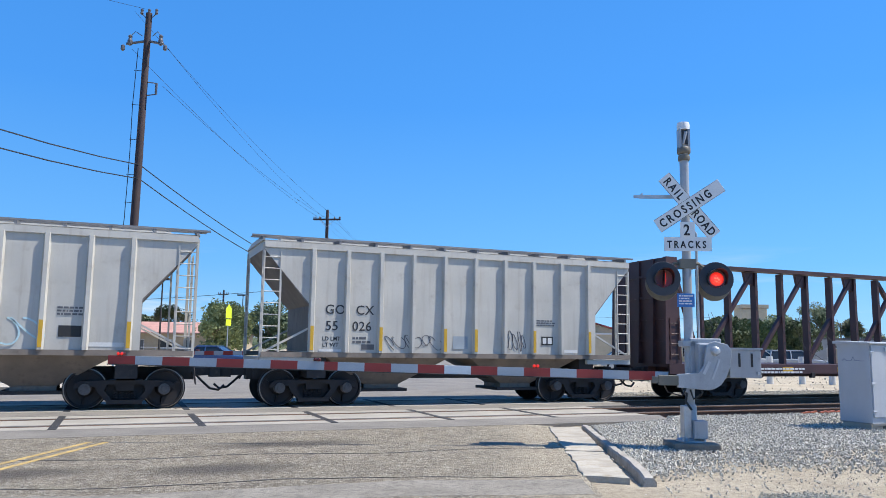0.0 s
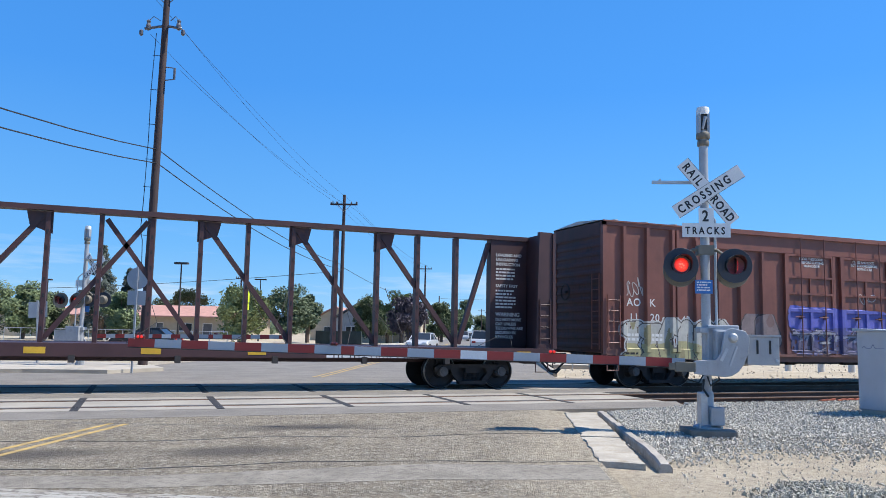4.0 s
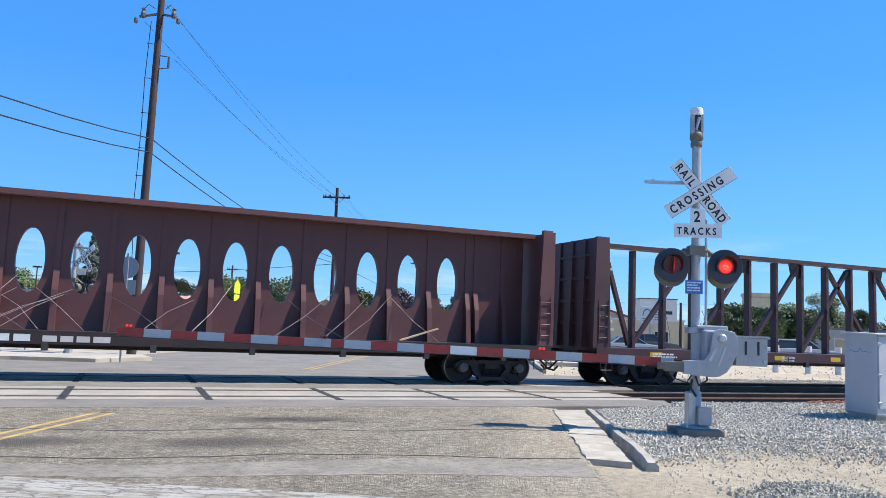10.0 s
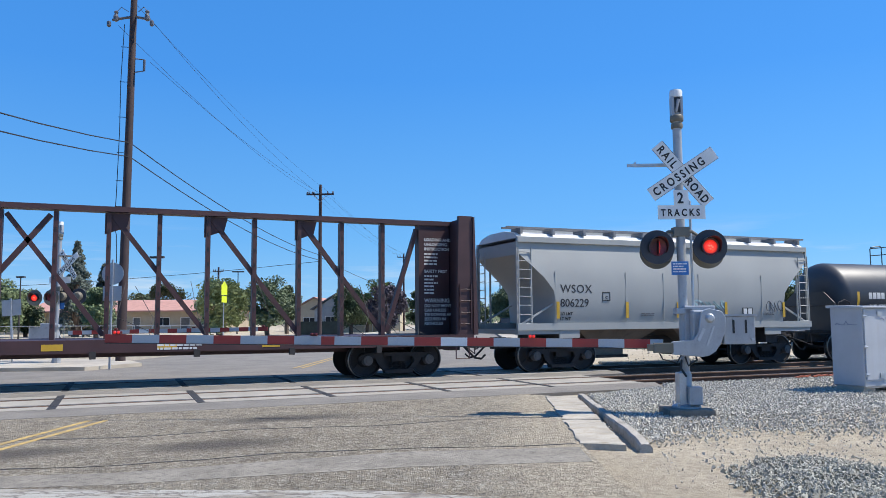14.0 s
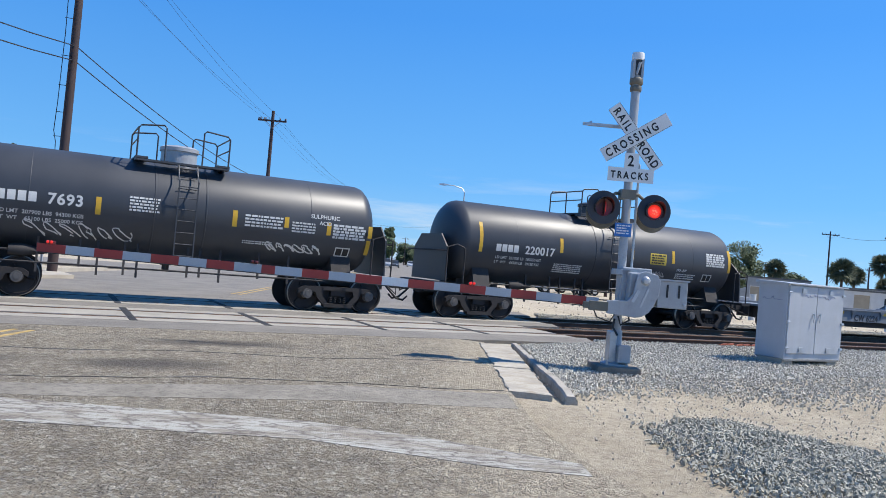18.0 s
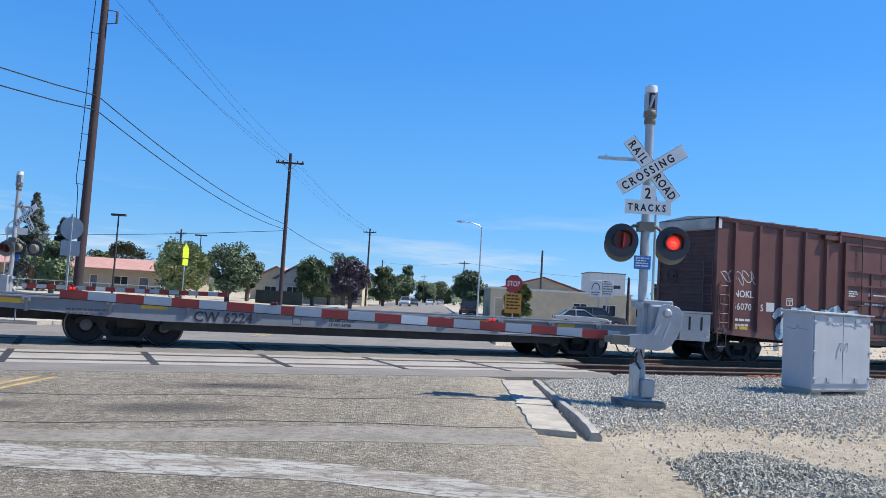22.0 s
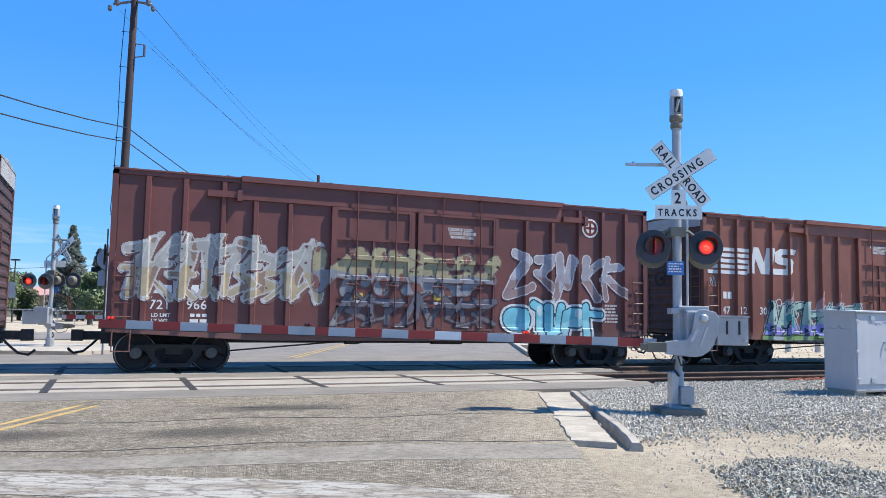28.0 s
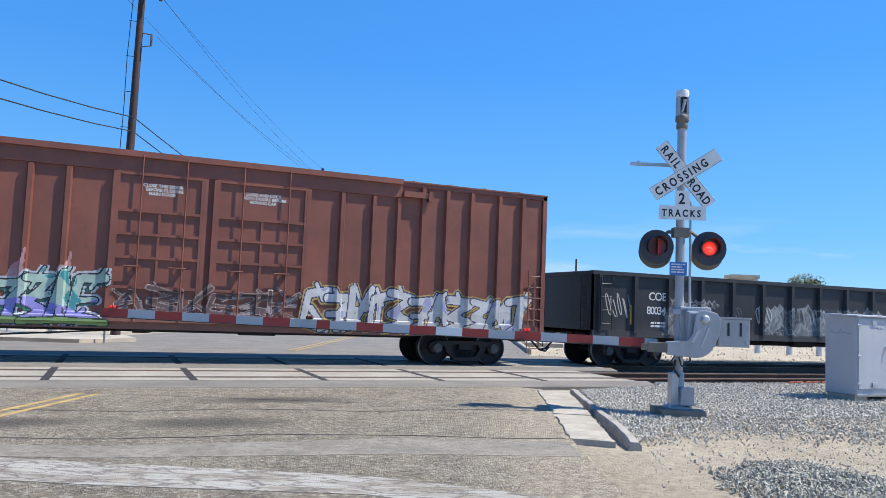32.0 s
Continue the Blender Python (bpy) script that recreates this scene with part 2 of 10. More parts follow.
def led_glow():
    """A lit red lens: brighter in the middle, with the fine grid of its light points."""
    n = Nodes("red lamp lit")
    xyz = n.xyz(n.coords())
    d = n.math("SQRT", n.math("ADD", n.math("MULTIPLY", xyz[0], xyz[0]), n.math("MULTIPLY", xyz[2], xyz[2])))
    core = n.math("SUBTRACT", 1.0, n.ramp(d, 0.02, 0.12))
    dots = n.math("SUBTRACT", 1.0, n.ramp(n.voronoi(n.coords(), 26.0), 0.25, 0.6))
    c = n.mix(n.math("MULTIPLY", core, dots), (1.0, 0.035, 0.022), (1.0, 0.14, 0.08))
    n.link(c, n.bsdf.inputs["Emission Color"])
    n.link(n.math("ADD", 0.42, n.math("MULTIPLY", core, 0.75)), n.bsdf.inputs["Emission Strength"])
    return n.shade((0.35, 0.02, 0.015), 0.25)


def road_asphalt():
    n = Nodes("asphalt")
    co = n.coords()
    big = n.noise(co, 0.35, 6, 0.6)
    mid = n.noise(co, 2.2, 6, 0.65)
    coarse = n.noise(co, 9.0, 8, 0.9)
    chips = n.voronoi(co, 24.0, out=1)
    grey = n.node("ShaderNodeRGBToBW")
    n.link(chips, grey.inputs[0])
    c = n.mix(n.ramp(big, 0.35, 0.68), (0.245, 0.205, 0.142), (0.31, 0.265, 0.190))
    c = n.mix(n.math("MULTIPLY", n.ramp(mid, 0.48, 0.75), 0.4), c, (0.15, 0.128, 0.104))
    c = n.mix(n.math("MULTIPLY", n.ramp(grey.outputs[0], 0.45, 0.9), 0.75), c, (0.50, 0.455, 0.36))
    c = n.mix(n.math("MULTIPLY", n.ramp(coarse, 0.47, 0.55), n.math("ADD", 0.30, n.math("MULTIPLY", n.ramp(mid, 0.35, 0.65), 0.45))), c, (0.105, 0.084, 0.06))
    c = n.mix(n.math("MULTIPLY", n.math("SUBTRACT", 1.0, n.ramp(coarse, 0.34, 0.44)), 0.5), c, (0.50, 0.44, 0.33))
    # gaps between the worn chips
    gap = n.math("SUBTRACT", 1.0, n.ramp(n.voronoi(co, 19.0, "DISTANCE_TO_EDGE"), 0.03, 0.20))
    c = n.mix(n.math("MULTIPLY", gap, n.math("ADD", 0.06, n.math("MULTIPLY", n.ramp(mid, 0.40, 0.66), 0.30))), c, (0.09, 0.072, 0.052))
    # oil stains where cars wait
    xyz = n.xyz(co)
    for sx, sy, rx, ry in ((1.2, 10.6, 1.1, 0.55), (-1.4, 10.9, 1.6, 0.5), (2.6, 12.9, 1.5, 0.45), (-3.4, 11.6, 1.3, 0.4)):
        dx = n.math("DIVIDE", n.math("SUBTRACT", xyz[0], sx), rx)
        dy = n.math("DIVIDE", n.math("SUBTRACT", xyz[1], sy), ry)
        d = n.math("SQRT", n.math("ADD", n.math("MULTIPLY", dx, dx), n.math("MULTIPLY", dy, dy)))
        d = n.math("ADD", d, n.math("MULTIPLY", n.math("SUBTRACT", coarse, 0.5), 2.4))
        c = n.mix(n.math("MULTIPLY", n.math("SUBTRACT", 1.0, n.ramp(d, 0.3, 1.2)), 0.85), c, (0.08, 0.066, 0.052))
    # sand drifted over the edge of the asphalt
    edge = n.math("SUBTRACT", n.math("SUBTRACT", xyz[0], 5.52), n.math("MULTIPLY", n.math("SUBTRACT", xyz[1], 8.65), 0.5))
    edge = n.math("ADD", edge, n.math("MULTIPLY", n.math("SUBTRACT", n.noise(co, 1.3, 7, 0.75), 0.5), 3.0))
    sand = n.mix(n.ramp(coarse, 0.44, 0.56), (0.52, 0.445, 0.32), (0.27, 0.225, 0.16))
    c = n.mix(n.math("MULTIPLY", n.ramp(edge, -1.7, -0.2), 0.85), c, sand)
    h = n.math("SUBTRACT", n.math("ADD", n.math("MULTIPLY", n.voronoi(co, 24.0), 0.5), coarse), n.math("MULTIPLY", gap, 0.35))
    return n.shade(c, 0.9, 0, h, 0.034)


def seal_asphalt():
    n = Nodes("smooth asphalt")
    co = n.coords()
    c = n.mix(n.ramp(n.noise(co, 0.8, 6, 0.6), 0.3, 0.7), (0.16, 0.146, 0.126), (0.22, 0.20, 0.172))
    c = n.mix(n.math("MULTIPLY", n.ramp(n.noise(co, 30, 6, 0.8), 0.48, 0.7), 0.5), c, (0.10, 0.092, 0.082))
    c = n.mix(n.math("MULTIPLY", n.ramp(n.noise(n.scaled(co, (0.5, 3.0, 1.0)), 1.4, 6, 0.7), 0.5, 0.7), 0.3), c, (0.12, 0.11, 0.097))
    return n.shade(c, 0.85, 0, n.noise(co, 60, 4, 0.7), 0.012)


def patch_asphalt():
    n = Nodes("patch asphalt")
    co = n.coords()
    c = n.mix(n.ramp(n.noise(co, 1.6, 7, 0.7), 0.35, 0.65), (0.20, 0.178, 0.142), (0.28, 0.252, 0.205))
    grit = n.noise(co, 9.0, 8, 0.9)
    c = n.mix(n.math("MULTIPLY", n.ramp(grit, 0.48, 0.58), 0.65), c, (0.095, 0.083, 0.068))
    return n.shade(c, 0.88, 0, grit, 0.012)


def sand_dirt():
    n = Nodes("sandy dirt")
    co = n.coords()
    c = n.mix(n.ramp(n.noise(co, 0.5, 7, 0.62), 0.3, 0.7), (0.385, 0.325, 0.228), (0.50, 0.43, 0.315))
    grit = n.noise(co, 9, 8, 0.9)
    c = n.mix(n.math("MULTIPLY", n.ramp(grit, 0.47, 0.58), 0.6), c, (0.19, 0.155, 0.115))
    c = n.mix(n.math("MULTIPLY", n.math("SUBTRACT", 1.0, n.ramp(n.voronoi(co, 26.0), 0.10, 0.22)), 0.6), c, (0.52, 0.47, 0.40))
    return n.shade(c, 0.95, 0, grit, 0.03)


def ballast_bed():
    n = Nodes("ballast bed")
    co = n.coords()
    tone = n.node("ShaderNodeRGBToBW")
    n.link(n.voronoi(co, 20.0, out=1), tone.inputs[0])
    c = n.mix(tone.outputs[0], (0.30, 0.285, 0.25), (0.52, 0.50, 0.45))
    c = n.mix(n.math("MULTIPLY", n.ramp(n.voronoi(co, 20.0), 0.35, 0.75), 0.7), c, (0.20, 0.185, 0.16))
    return n.shade(c, 0.9, 0, n.math("SUBTRACT", 1.0, n.voronoi(co, 20.0)), 0.03)


def stone_mat(name, a, b):
    n = Nodes(name)
    g = n.node("ShaderNodeNewGeometry")
    r = g.outputs["Random Per Island"]
    c = n.mix(r, a, b)
    c = n.mix(n.math("MULTIPLY", n.noise(n.coords(), 45, 4), 0.4), c, (0.2, 0.2, 0.2))
    return n.shade(c, 0.85)


M_ROAD, M_SEAL, M_DIRT, M_BED = road_asphalt(), seal_asphalt(), sand_dirt(), ballast_bed()
# track stone and bed: oil, and the train's shade put into the dark colour
M_OILSHADE_STONE = stone_mat("oily and shaded track stone", (0.055, 0.05, 0.046), (0.17, 0.155, 0.14))
M_OILSHADE_BED = worn("oily and shaded track bed", (0.075, 0.066, 0.058), 0.9, spread=0.3, grain=30)
M_STONE = stone_mat("crushed stone", (0.32, 0.30, 0.245), (0.62, 0.585, 0.49))
M_CONC = worn("concrete", (0.40, 0.36, 0.295), 0.85, spread=0.14, grain=45, patch=1.1, dirt=(0.26, 0.23, 0.19), dirt_amount=0.35, bump=0.004)
M_GUTTER = worn("sandy gutter concrete", (0.37, 0.335, 0.275), 0.9, spread=0.22, grain=30, patch=1.6, dirt=(0.30, 0.25, 0.175), dirt_amount=0.65, bump=0.006)
M_KERB = worn("grey kerb concrete", (0.34, 0.31, 0.265), 0.9, spread=0.22, grain=30, patch=2.4, dirt=(0.19, 0.165, 0.13), dirt_amount=0.6, bump=0.008)
M_FOOTING = worn("dark brown footing concrete", (0.21, 0.18, 0.145), 0.9, spread=0.25, grain=30, patch=2.0, dirt=(0.26, 0.225, 0.17), dirt_amount=0.4, bump=0.006)
M_PANEL = worn("crossing panel concrete", (0.31, 0.285, 0.24), 0.85, spread=0.14, grain=45, patch=0.9, dirt=(0.2, 0.19, 0.17), dirt_amount=0.4, bump=0.004)
M_RUBBER = worn("dark rubber", (0.03, 0.03, 0.032), 0.8)
M_RAIL = worn("railhead steel", (0.30, 0.27, 0.245), 0.45, 0.8, dirt=(0.2, 0.12, 0.08))
M_RUST = worn("rusty steel", (0.13, 0.075, 0.05), 0.8, 0.2, dirt=(0.06, 0.045, 0.035), dirt_amount=0.5)
M_TIE = worn("creosoted tie", (0.085, 0.07, 0.058), 0.9, spread=0.3)
M_WHITE = worn("white sign sheeting", (0.74, 0.75, 0.74), 0.45, spread=0.05, dirt=(0.5, 0.48, 0.44), dirt_amount=0.2)
M_BLACK = worn("black paint", (0.018, 0.018, 0.02), 0.5, spread=0.2)
M_SILVER = worn("aluminium paint", (0.38, 0.395, 0.415), 0.45, 0.25, spread=0.10, patch=2.0, dirt=(0.24, 0.235, 0.23), dirt_amount=0.4, streaks=0.2)
M_STEEL = worn("galvanised steel", (0.48, 0.50, 0.52), 0.42, 0.6, spread=0.12, patch=5, dirt=(0.33, 0.32, 0.3), dirt_amount=0.3)
M_CAB = worn("light grey cabinet paint", (0.43, 0.45, 0.48), 0.5, 0.1, spread=0.06, patch=1.6, dirt=(0.38, 0.37, 0.37), dirt_amount=0.35, streaks=0.25)
M_ORANGE = worn("red reflective sheeting", (0.33, 0.035, 0.028), 0.4, spread=0.1)
M_ARMW = worn("white reflective sheeting", (0.40, 0.43, 0.46), 0.4, spread=0.06, dirt=(0.45, 0.45, 0.45))
M_BLUE = worn("blue sign", (0.03, 0.16, 0.46), 0.4, spread=0.1)
M_YELLOW = worn("traffic yellow", (0.62, 0.36, 0.03), 0.6, spread=0.2, dirt=(0.3, 0.24, 0.15), dirt_amount=0.5)
M_ROADYEL = worn("worn yellow road paint", (0.46, 0.31, 0.09), 0.8, spread=0.2, grain=25, patch=4, dirt=(0.21, 0.175, 0.12), dirt_amount=0.95)
M_RED_DIM = worn("red lamp at rest", (0.10, 0.014, 0.014), 0.3)
M_RED_LIT = led_glow()
M_WOODPOLE = worn("weathered pole wood", (0.05, 0.033, 0.034), 0.85, spread=0.25, patch=0.8, streaks=0.5, dirt=(0.06, 0.045, 0.04))
M_WIRE = worn("cable", (0.02, 0.02, 0.022), 0.6)
M_GLASSINS = worn("porcelain", (0.1, 0.1, 0.11), 0.3)


def road_white():
    """Old stop line paint, broken by long cracks and worn through to the asphalt."""
    n = Nodes("worn white road paint")
    co = n.coords()
    turn = n.node("ShaderNodeMapping")
    turn.inputs["Rotation"].default_value = (0, 0, radians(25))
    n.link(co, turn.inputs[0])
    lay = n.scaled(turn.outputs[0], (0.32, 1.0, 1.0))
    bend = n.node("ShaderNodeVectorMath")
    bend.operation = "MULTIPLY_ADD"
    n.link(n.noise(lay, 5.0, 5, 0.7, out=1), bend.inputs[0])
    bend.inputs[1].default_value = (0.22, 0.22, 0.22)
    n.link(lay, bend.inputs[2])
    edge = n.voronoi(bend.outputs[0], 8.0, "DISTANCE_TO_EDGE")
    crack = n.math("SUBTRACT", 1.0, n.ramp(edge, 0.02, 0.085))
    grit = n.noise(co, 18.0, 8, 0.85)
    bare = n.math("MAXIMUM", n.math("MULTIPLY", n.ramp(n.noise(lay, 3.0, 8, 0.76), 0.44, 0.60), 0.85), n.math("MULTIPLY", n.ramp(grit, 0.54, 0.62), 0.8))
    c = n.mix(bare, (0.385, 0.37, 0.325), (0.21, 0.178, 0.132))
    c = n.mix(n.math("MULTIPLY", crack, 0.85), c, (0.12, 0.10, 0.085))
    return n.shade(c, 0.85, 0, grit, 0.012)


M_ROADWHITE, M_REPAIR = road_white(), patch_asphalt()


# ---- ground, street, tracks ----
NEAR_Y, FAR_Y, HALF = 17.5, 21.5, 0.755  # centre lines of the two tracks, half the rail spacing


def at_road(a, b, z=0.0):
    """A point a metres along the street and b across it."""
    p = RD * a + RN * b
    return (p.x, p.y, z)


def sheet(name, poly, z0, z1, material, label, category="ground"):
    g = Geo().loft([[(x, y, z0) for x, y in poly], [(x, y, z1) for x, y in poly]])
    return tagged(part(name, g, material, None), label, category, kind="structure")


def along(a0, a1, b0, b1):
    return [at_road(a, b)[:2] for a, b in ((a0, b0), (a0, b1), (a1, b1), (a1, b0))]


def ground_sheet():
    """One sheet to the horizon, finer near the crossing, with low humps in the bare dirt."""
    xs = [-1500, -500, -200, -90, -45] + [i * 1.5 - 24 for i in range(52)] + [80, 130, 250, 600, 1500]
    ys = [-1500, -400, -120, -50, -25, -14] + [i * 1.5 - 9 for i in range(46)] + [75, 110, 170, 300, 700, 2500]
    vs, fs = [], []
    for y in ys:
        for x in xs:
            b = x * RN.x + y * RN.y
            low = -0.045 - 0.05 * max(0, min(1, (noise.noise((x * 0.23, y * 0.23, 3.1)) + 0.3)))
            if b < 4 or abs(x) > 70 or y > 60:
                low = -0.07
            if 11 < x < 90 and 15.5 < y < 23.6:
                low = -0.4
            vs.append((x, y, low))
    w = len(xs)
    for j in range(len(ys) - 1):
        for i in range(w - 1):
            fs.append((j * w + i, j * w + i + 1, (j + 1) * w + i + 1, (j + 1) * w + i))
    g = Geo().add(vs, fs)
    return tagged(part("ground", g, M_DIRT, None, smooth=True), "dry sandy dirt ground of the railway lot", "ground", kind="structure")


ground_sheet()
# the street: rough old asphalt before the tracks, smoother across them and beyond
sheet("road", [at_road(-30, -14)[:2], at_road(-30, 3.0)[:2], at_road(3.0, 3.0)[:2], (4.15, 5.0), (4.6, 6.6), (5.52, 8.65), (8.35, 14.3), (8.0, 14.75), (-14.0, 14.75)], -0.3, 0.0, M_ROAD, "worn asphalt street leading to the level crossing", "road")
sheet("road", [(-16, 14.75), (11.7, 14.75), (12.4, 16.05), (-15.5, 16.05)], -0.3, 0.003, M_SEAL, "smooth asphalt strip before the tracks", "road")
sheet("road", [(-15.5, 18.95), (13.6, 18.95), (14.1, 20.05), (-15, 20.05)], -0.3, 0.003, M_SEAL, "smooth asphalt strip between the tracks", "road")
sheet("road", [(-14, 22.95), (15.2, 22.95), (16.0, 25.0), at_road(29, 2.3)[:2], at_road(420, 2.3)[:2], at_road(420, -10)[:2], at_road(33, -14)[:2], (-13, 25)], -0.3, -0.004, M_SEAL, "grey asphalt street beyond the tracks", "road")


def cross_street():
    sheet("road", [(-160, 38), at_road(41, -13)[:2], at_road(52, -13)[:2], (-160, 53)], -0.25, -0.008, M_SEAL, "grey asphalt side street", "road")


cross_street()

# road paint
stop_line = Geo().loft([[(x, y, z) for x, y in ((-3.4, 8.9), (-0.02, 7.24), (2.07, 6.42), (3.3, 5.35), (4.0, 4.95), (4.15, 5.3), (3.2, 6.35), (2.28, 7.12), (-0.03, 8.2), (-3.4, 9.85))] for z in (0.0005, 0.0045)])
tagged(part("road_marking", stop_line, M_ROADWHITE, None), "cracked and faded white stop line on asphalt", "road marking", kind="structure")


def centre_line(b, a0, a1, w=0.09):
    g = Geo().loft([[at_road(a, c, z) for a, c in ((a0, b), (a0, b + w), (a1, b + w), (a1, b))] for z in (0.0005, 0.0045)])
    return tagged(part("road_marking", g, M_ROADYEL, None), "worn double yellow centre line", "road marking", group="yellow centre lines", kind="structure")


for line_b in (-6.28, -6.02):
    centre_line(line_b, -12, 12.55)
    centre_line(line_b + 0.2, 26, 120)

# old patched seam and smoother strip in the street
g = Geo().loft([[(x, y, z) for x, y in ((-6, 10.7), (0, 9.1), (3.2, 9.05), (5.35, 8.45), (4.95, 7.55), (3.0, 8.1), (0, 8.45), (-6, 10.1))] for z in (0.0003, 0.002)])
tagged(part("road_patch", g, M_REPAIR, None), "smooth grey asphalt repair strip", "road patch", kind="structure")
g = Geo()
rnd = random.Random(4)
pts = [(-6 + i * 0.5, 12.6 - 0.055 * i + 0.09 * math.sin(i * 0.9) + rnd.uniform(-0.05, 0.05)) for i in range(26)]
for (xa, ya), (xb, yb) in zip(pts, pts[1:]):
    g.beam((xa, ya, 0.0), (xb, yb, 0.0), rnd.uniform(0.03, 0.07), 0.005)
pts = [(-4 + i * 0.45, 10.35 - 0.07 * i + 0.16 * math.sin(i * 0.55) + rnd.uniform(-0.05, 0.05)) for i in range(22)]
for (xa, ya), (xb, yb) in zip(pts, pts[1:]):
    g.beam((xa, ya, 0.001), (xb, yb, 0.001), rnd.uniform(0.02, 0.05), 0.005)
tagged(part("road_crack", g, worn("crack filler", (0.06, 0.055, 0.05), 0.9), None), "long dark cracks across the asphalt", "crack", kind="structure")


def chipped(q, z0, z1, seed, rough=0.035):
    """A slab over four corners whose sides are broken and uneven."""
    rnd = random.Random(seed)
    ring_pts = []
    for p, w in zip(q, q[1:] + q[:1]):
        n = max(3, int((w - p).length / 0.16))
        side = Vector(((w - p).y, -(w - p).x, 0)).normalized()
        for k in range(n):
            ring_pts.append(p.lerp(w, k / n) + side * rnd.uniform(-rough, rough * 0.4) * (0 if k == 0 else 1))
    mid = sum(ring_pts, Vector()) / len(ring_pts)
    return Geo().loft([[(p.x, p.y, z0) for p in ring_pts], [(p.x, p.y, z1 - 0.012) for p in ring_pts], [(*(p.lerp(mid, 0.03))[:2], z1 + rnd.uniform(-0.004, 0.004)) for p in ring_pts]])


def gutter():
    root = thing("gutter", "pale concrete gutter slabs beside the asphalt, chipped and dusty", "gutter", kind="structure")
    a, b, c, d = Vector((5.47, 8.62, 0)), Vector((5.93, 8.27, 0)), Vector((8.76, 13.9, 0)), Vector((8.1, 14.05, 0))
    cuts = (0.0, 0.34, 0.40, 0.72, 1.0)
    for k in range(4):
        s, e = cuts[k] + 0.004, cuts[k + 1] - 0.004
        q = [a.lerp(d, s), b.lerp(c, s), b.lerp(c, e), a.lerp(d, e)]
        part("slab", chipped(q, -0.2, (0.022, 0.008, 0.026, 0.02)[k], 31 + k), M_GUTTER, root)
    kerb = thing("kerb", "old grey concrete kerb with a broken sloping end", "kerb", kind="structure")
    b, c = Vector((5.99, 8.1, 0)), Vector((8.9, 14.1, 0))
    along_kerb = (c - b).normalized()
    side = Vector((along_kerb.y, -along_kerb.x, 0))
    for k in range(3):
        s, e = k / 3 + 0.003, (k + 1) / 3 - 0.003
        p, q = b.lerp(c, s) + side * 0.02, b.lerp(c, e) + side * 0.02
        w, t = side * 0.16, side * 0.12
        rings = []
        rnd = random.Random(60 + k)
        for j in range(7):
            m = p.lerp(q, j / 6) + side * rnd.uniform(-0.012, 0.012)
            h = (0.075, 0.055, 0.035)[k] - (0.035 if k == 0 and j == 0 else 0.0) + rnd.uniform(-0.012, 0.006)
            rings.append([m + Vector((0, 0, -0.2)), m + w + Vector((0, 0, -0.2)), m + w + Vector((0, 0, h - 0.05)), m + t + Vector((0, 0, h)), m + side * 0.02 + Vector((0, 0, h)), m + Vector((0, 0, h - 0.03))])
        part("kerb_stone", Geo().loft(rings), M_KERB, kerb)


gutter()


def far_kerbs():
    for a0, a1, b in ((31, 160, 2.35), (31, 36, -14.2), (56, 160, -10.2)):
        g = Geo()
        g.loft([[at_road(a, b + o, z) for o, z in ((0, -0.2), (0, 0.13), (0.03, 0.15), (0.16, 0.15), (0.16, -0.2))] for a in (a0, a1)])
        tagged(part("kerb", g, M_CONC, None), "pale concrete kerb beyond the tracks", "kerb", kind="structure")
    sheet("pavement", along(56, 160, -12.2, -10.2), -0.2, 0.13, M_CONC, "pale concrete footpath", "pavement")
    sheet("pavement", along(38, 160, 2.52, 4.6), -0.2, 0.13, M_CONC, "pale concrete footpath", "pavement")
    sheet("pavement", [(-60, 31.5), (-3.6, 29.0), (-1.0, 28.3), (0.8, 30.0), (0.2, 33.5), (-4, 35.2), (-60, 36.2)], -0.2, 0.12, M_CONC, "pale concrete corner footpath by the crossing", "pavement")


far_kerbs()


def rail_track(cy, name):
    root = thing(name, "steel railway track with rusty rails and ballast", "railway track", kind="structure")
    for s in (-1, 1):
        y = cy + s * HALF
        g = Geo()
        prof = [(-0.07, -0.16), (0.07, -0.16), (0.07, -0.15), (0.012, -0.13), (0.012, -0.035), (0.036, -0.028), (0.036, -0.004), (0.028, 0.006), (-0.028, 0.006), (-0.036, -0.004), (-0.036, -0.028), (-0.012, -0.035), (-0.012, -0.13), (-0.07, -0.15)]
        g.loft([[(x, y + a, b) for a, b in prof] for x in (-260, 89)])
        part("rail", g, M_RUST, root, "rusty steel rail")
        part("railhead", Geo().box(-260, 89, y - 0.027, y + 0.027, 0.006, 0.010), M_RAIL, root, "polished rail running surface")
    tie = Geo().box(-0.11, 0.11, -1.3, 1.3, -0.3, -0.165).mesh("tie", M_TIE)
    for k in range(75):
        x = 11.6 + k * 0.52
        part("tie", tie, M_TIE, root, at=pose(x + 0.05 * math.sin(k * 7.1), cy + 0.03 * math.sin(k * 3.7), 0, 0, 0, 0.6 * math.sin(k * 5.3)))
    far_ties = Geo()
    for k in range(90):
        far_ties.box(-16.5 - k * 0.52 - 0.11, -16.5 - k * 0.52 + 0.11, cy - 1.3, cy + 1.3, -0.3, -0.165)
    tagged(part("far_ties", far_ties, M_TIE, root), kind="stuff")


rail_track(NEAR_Y, "track_near")
rail_track(FAR_Y, "track_far")


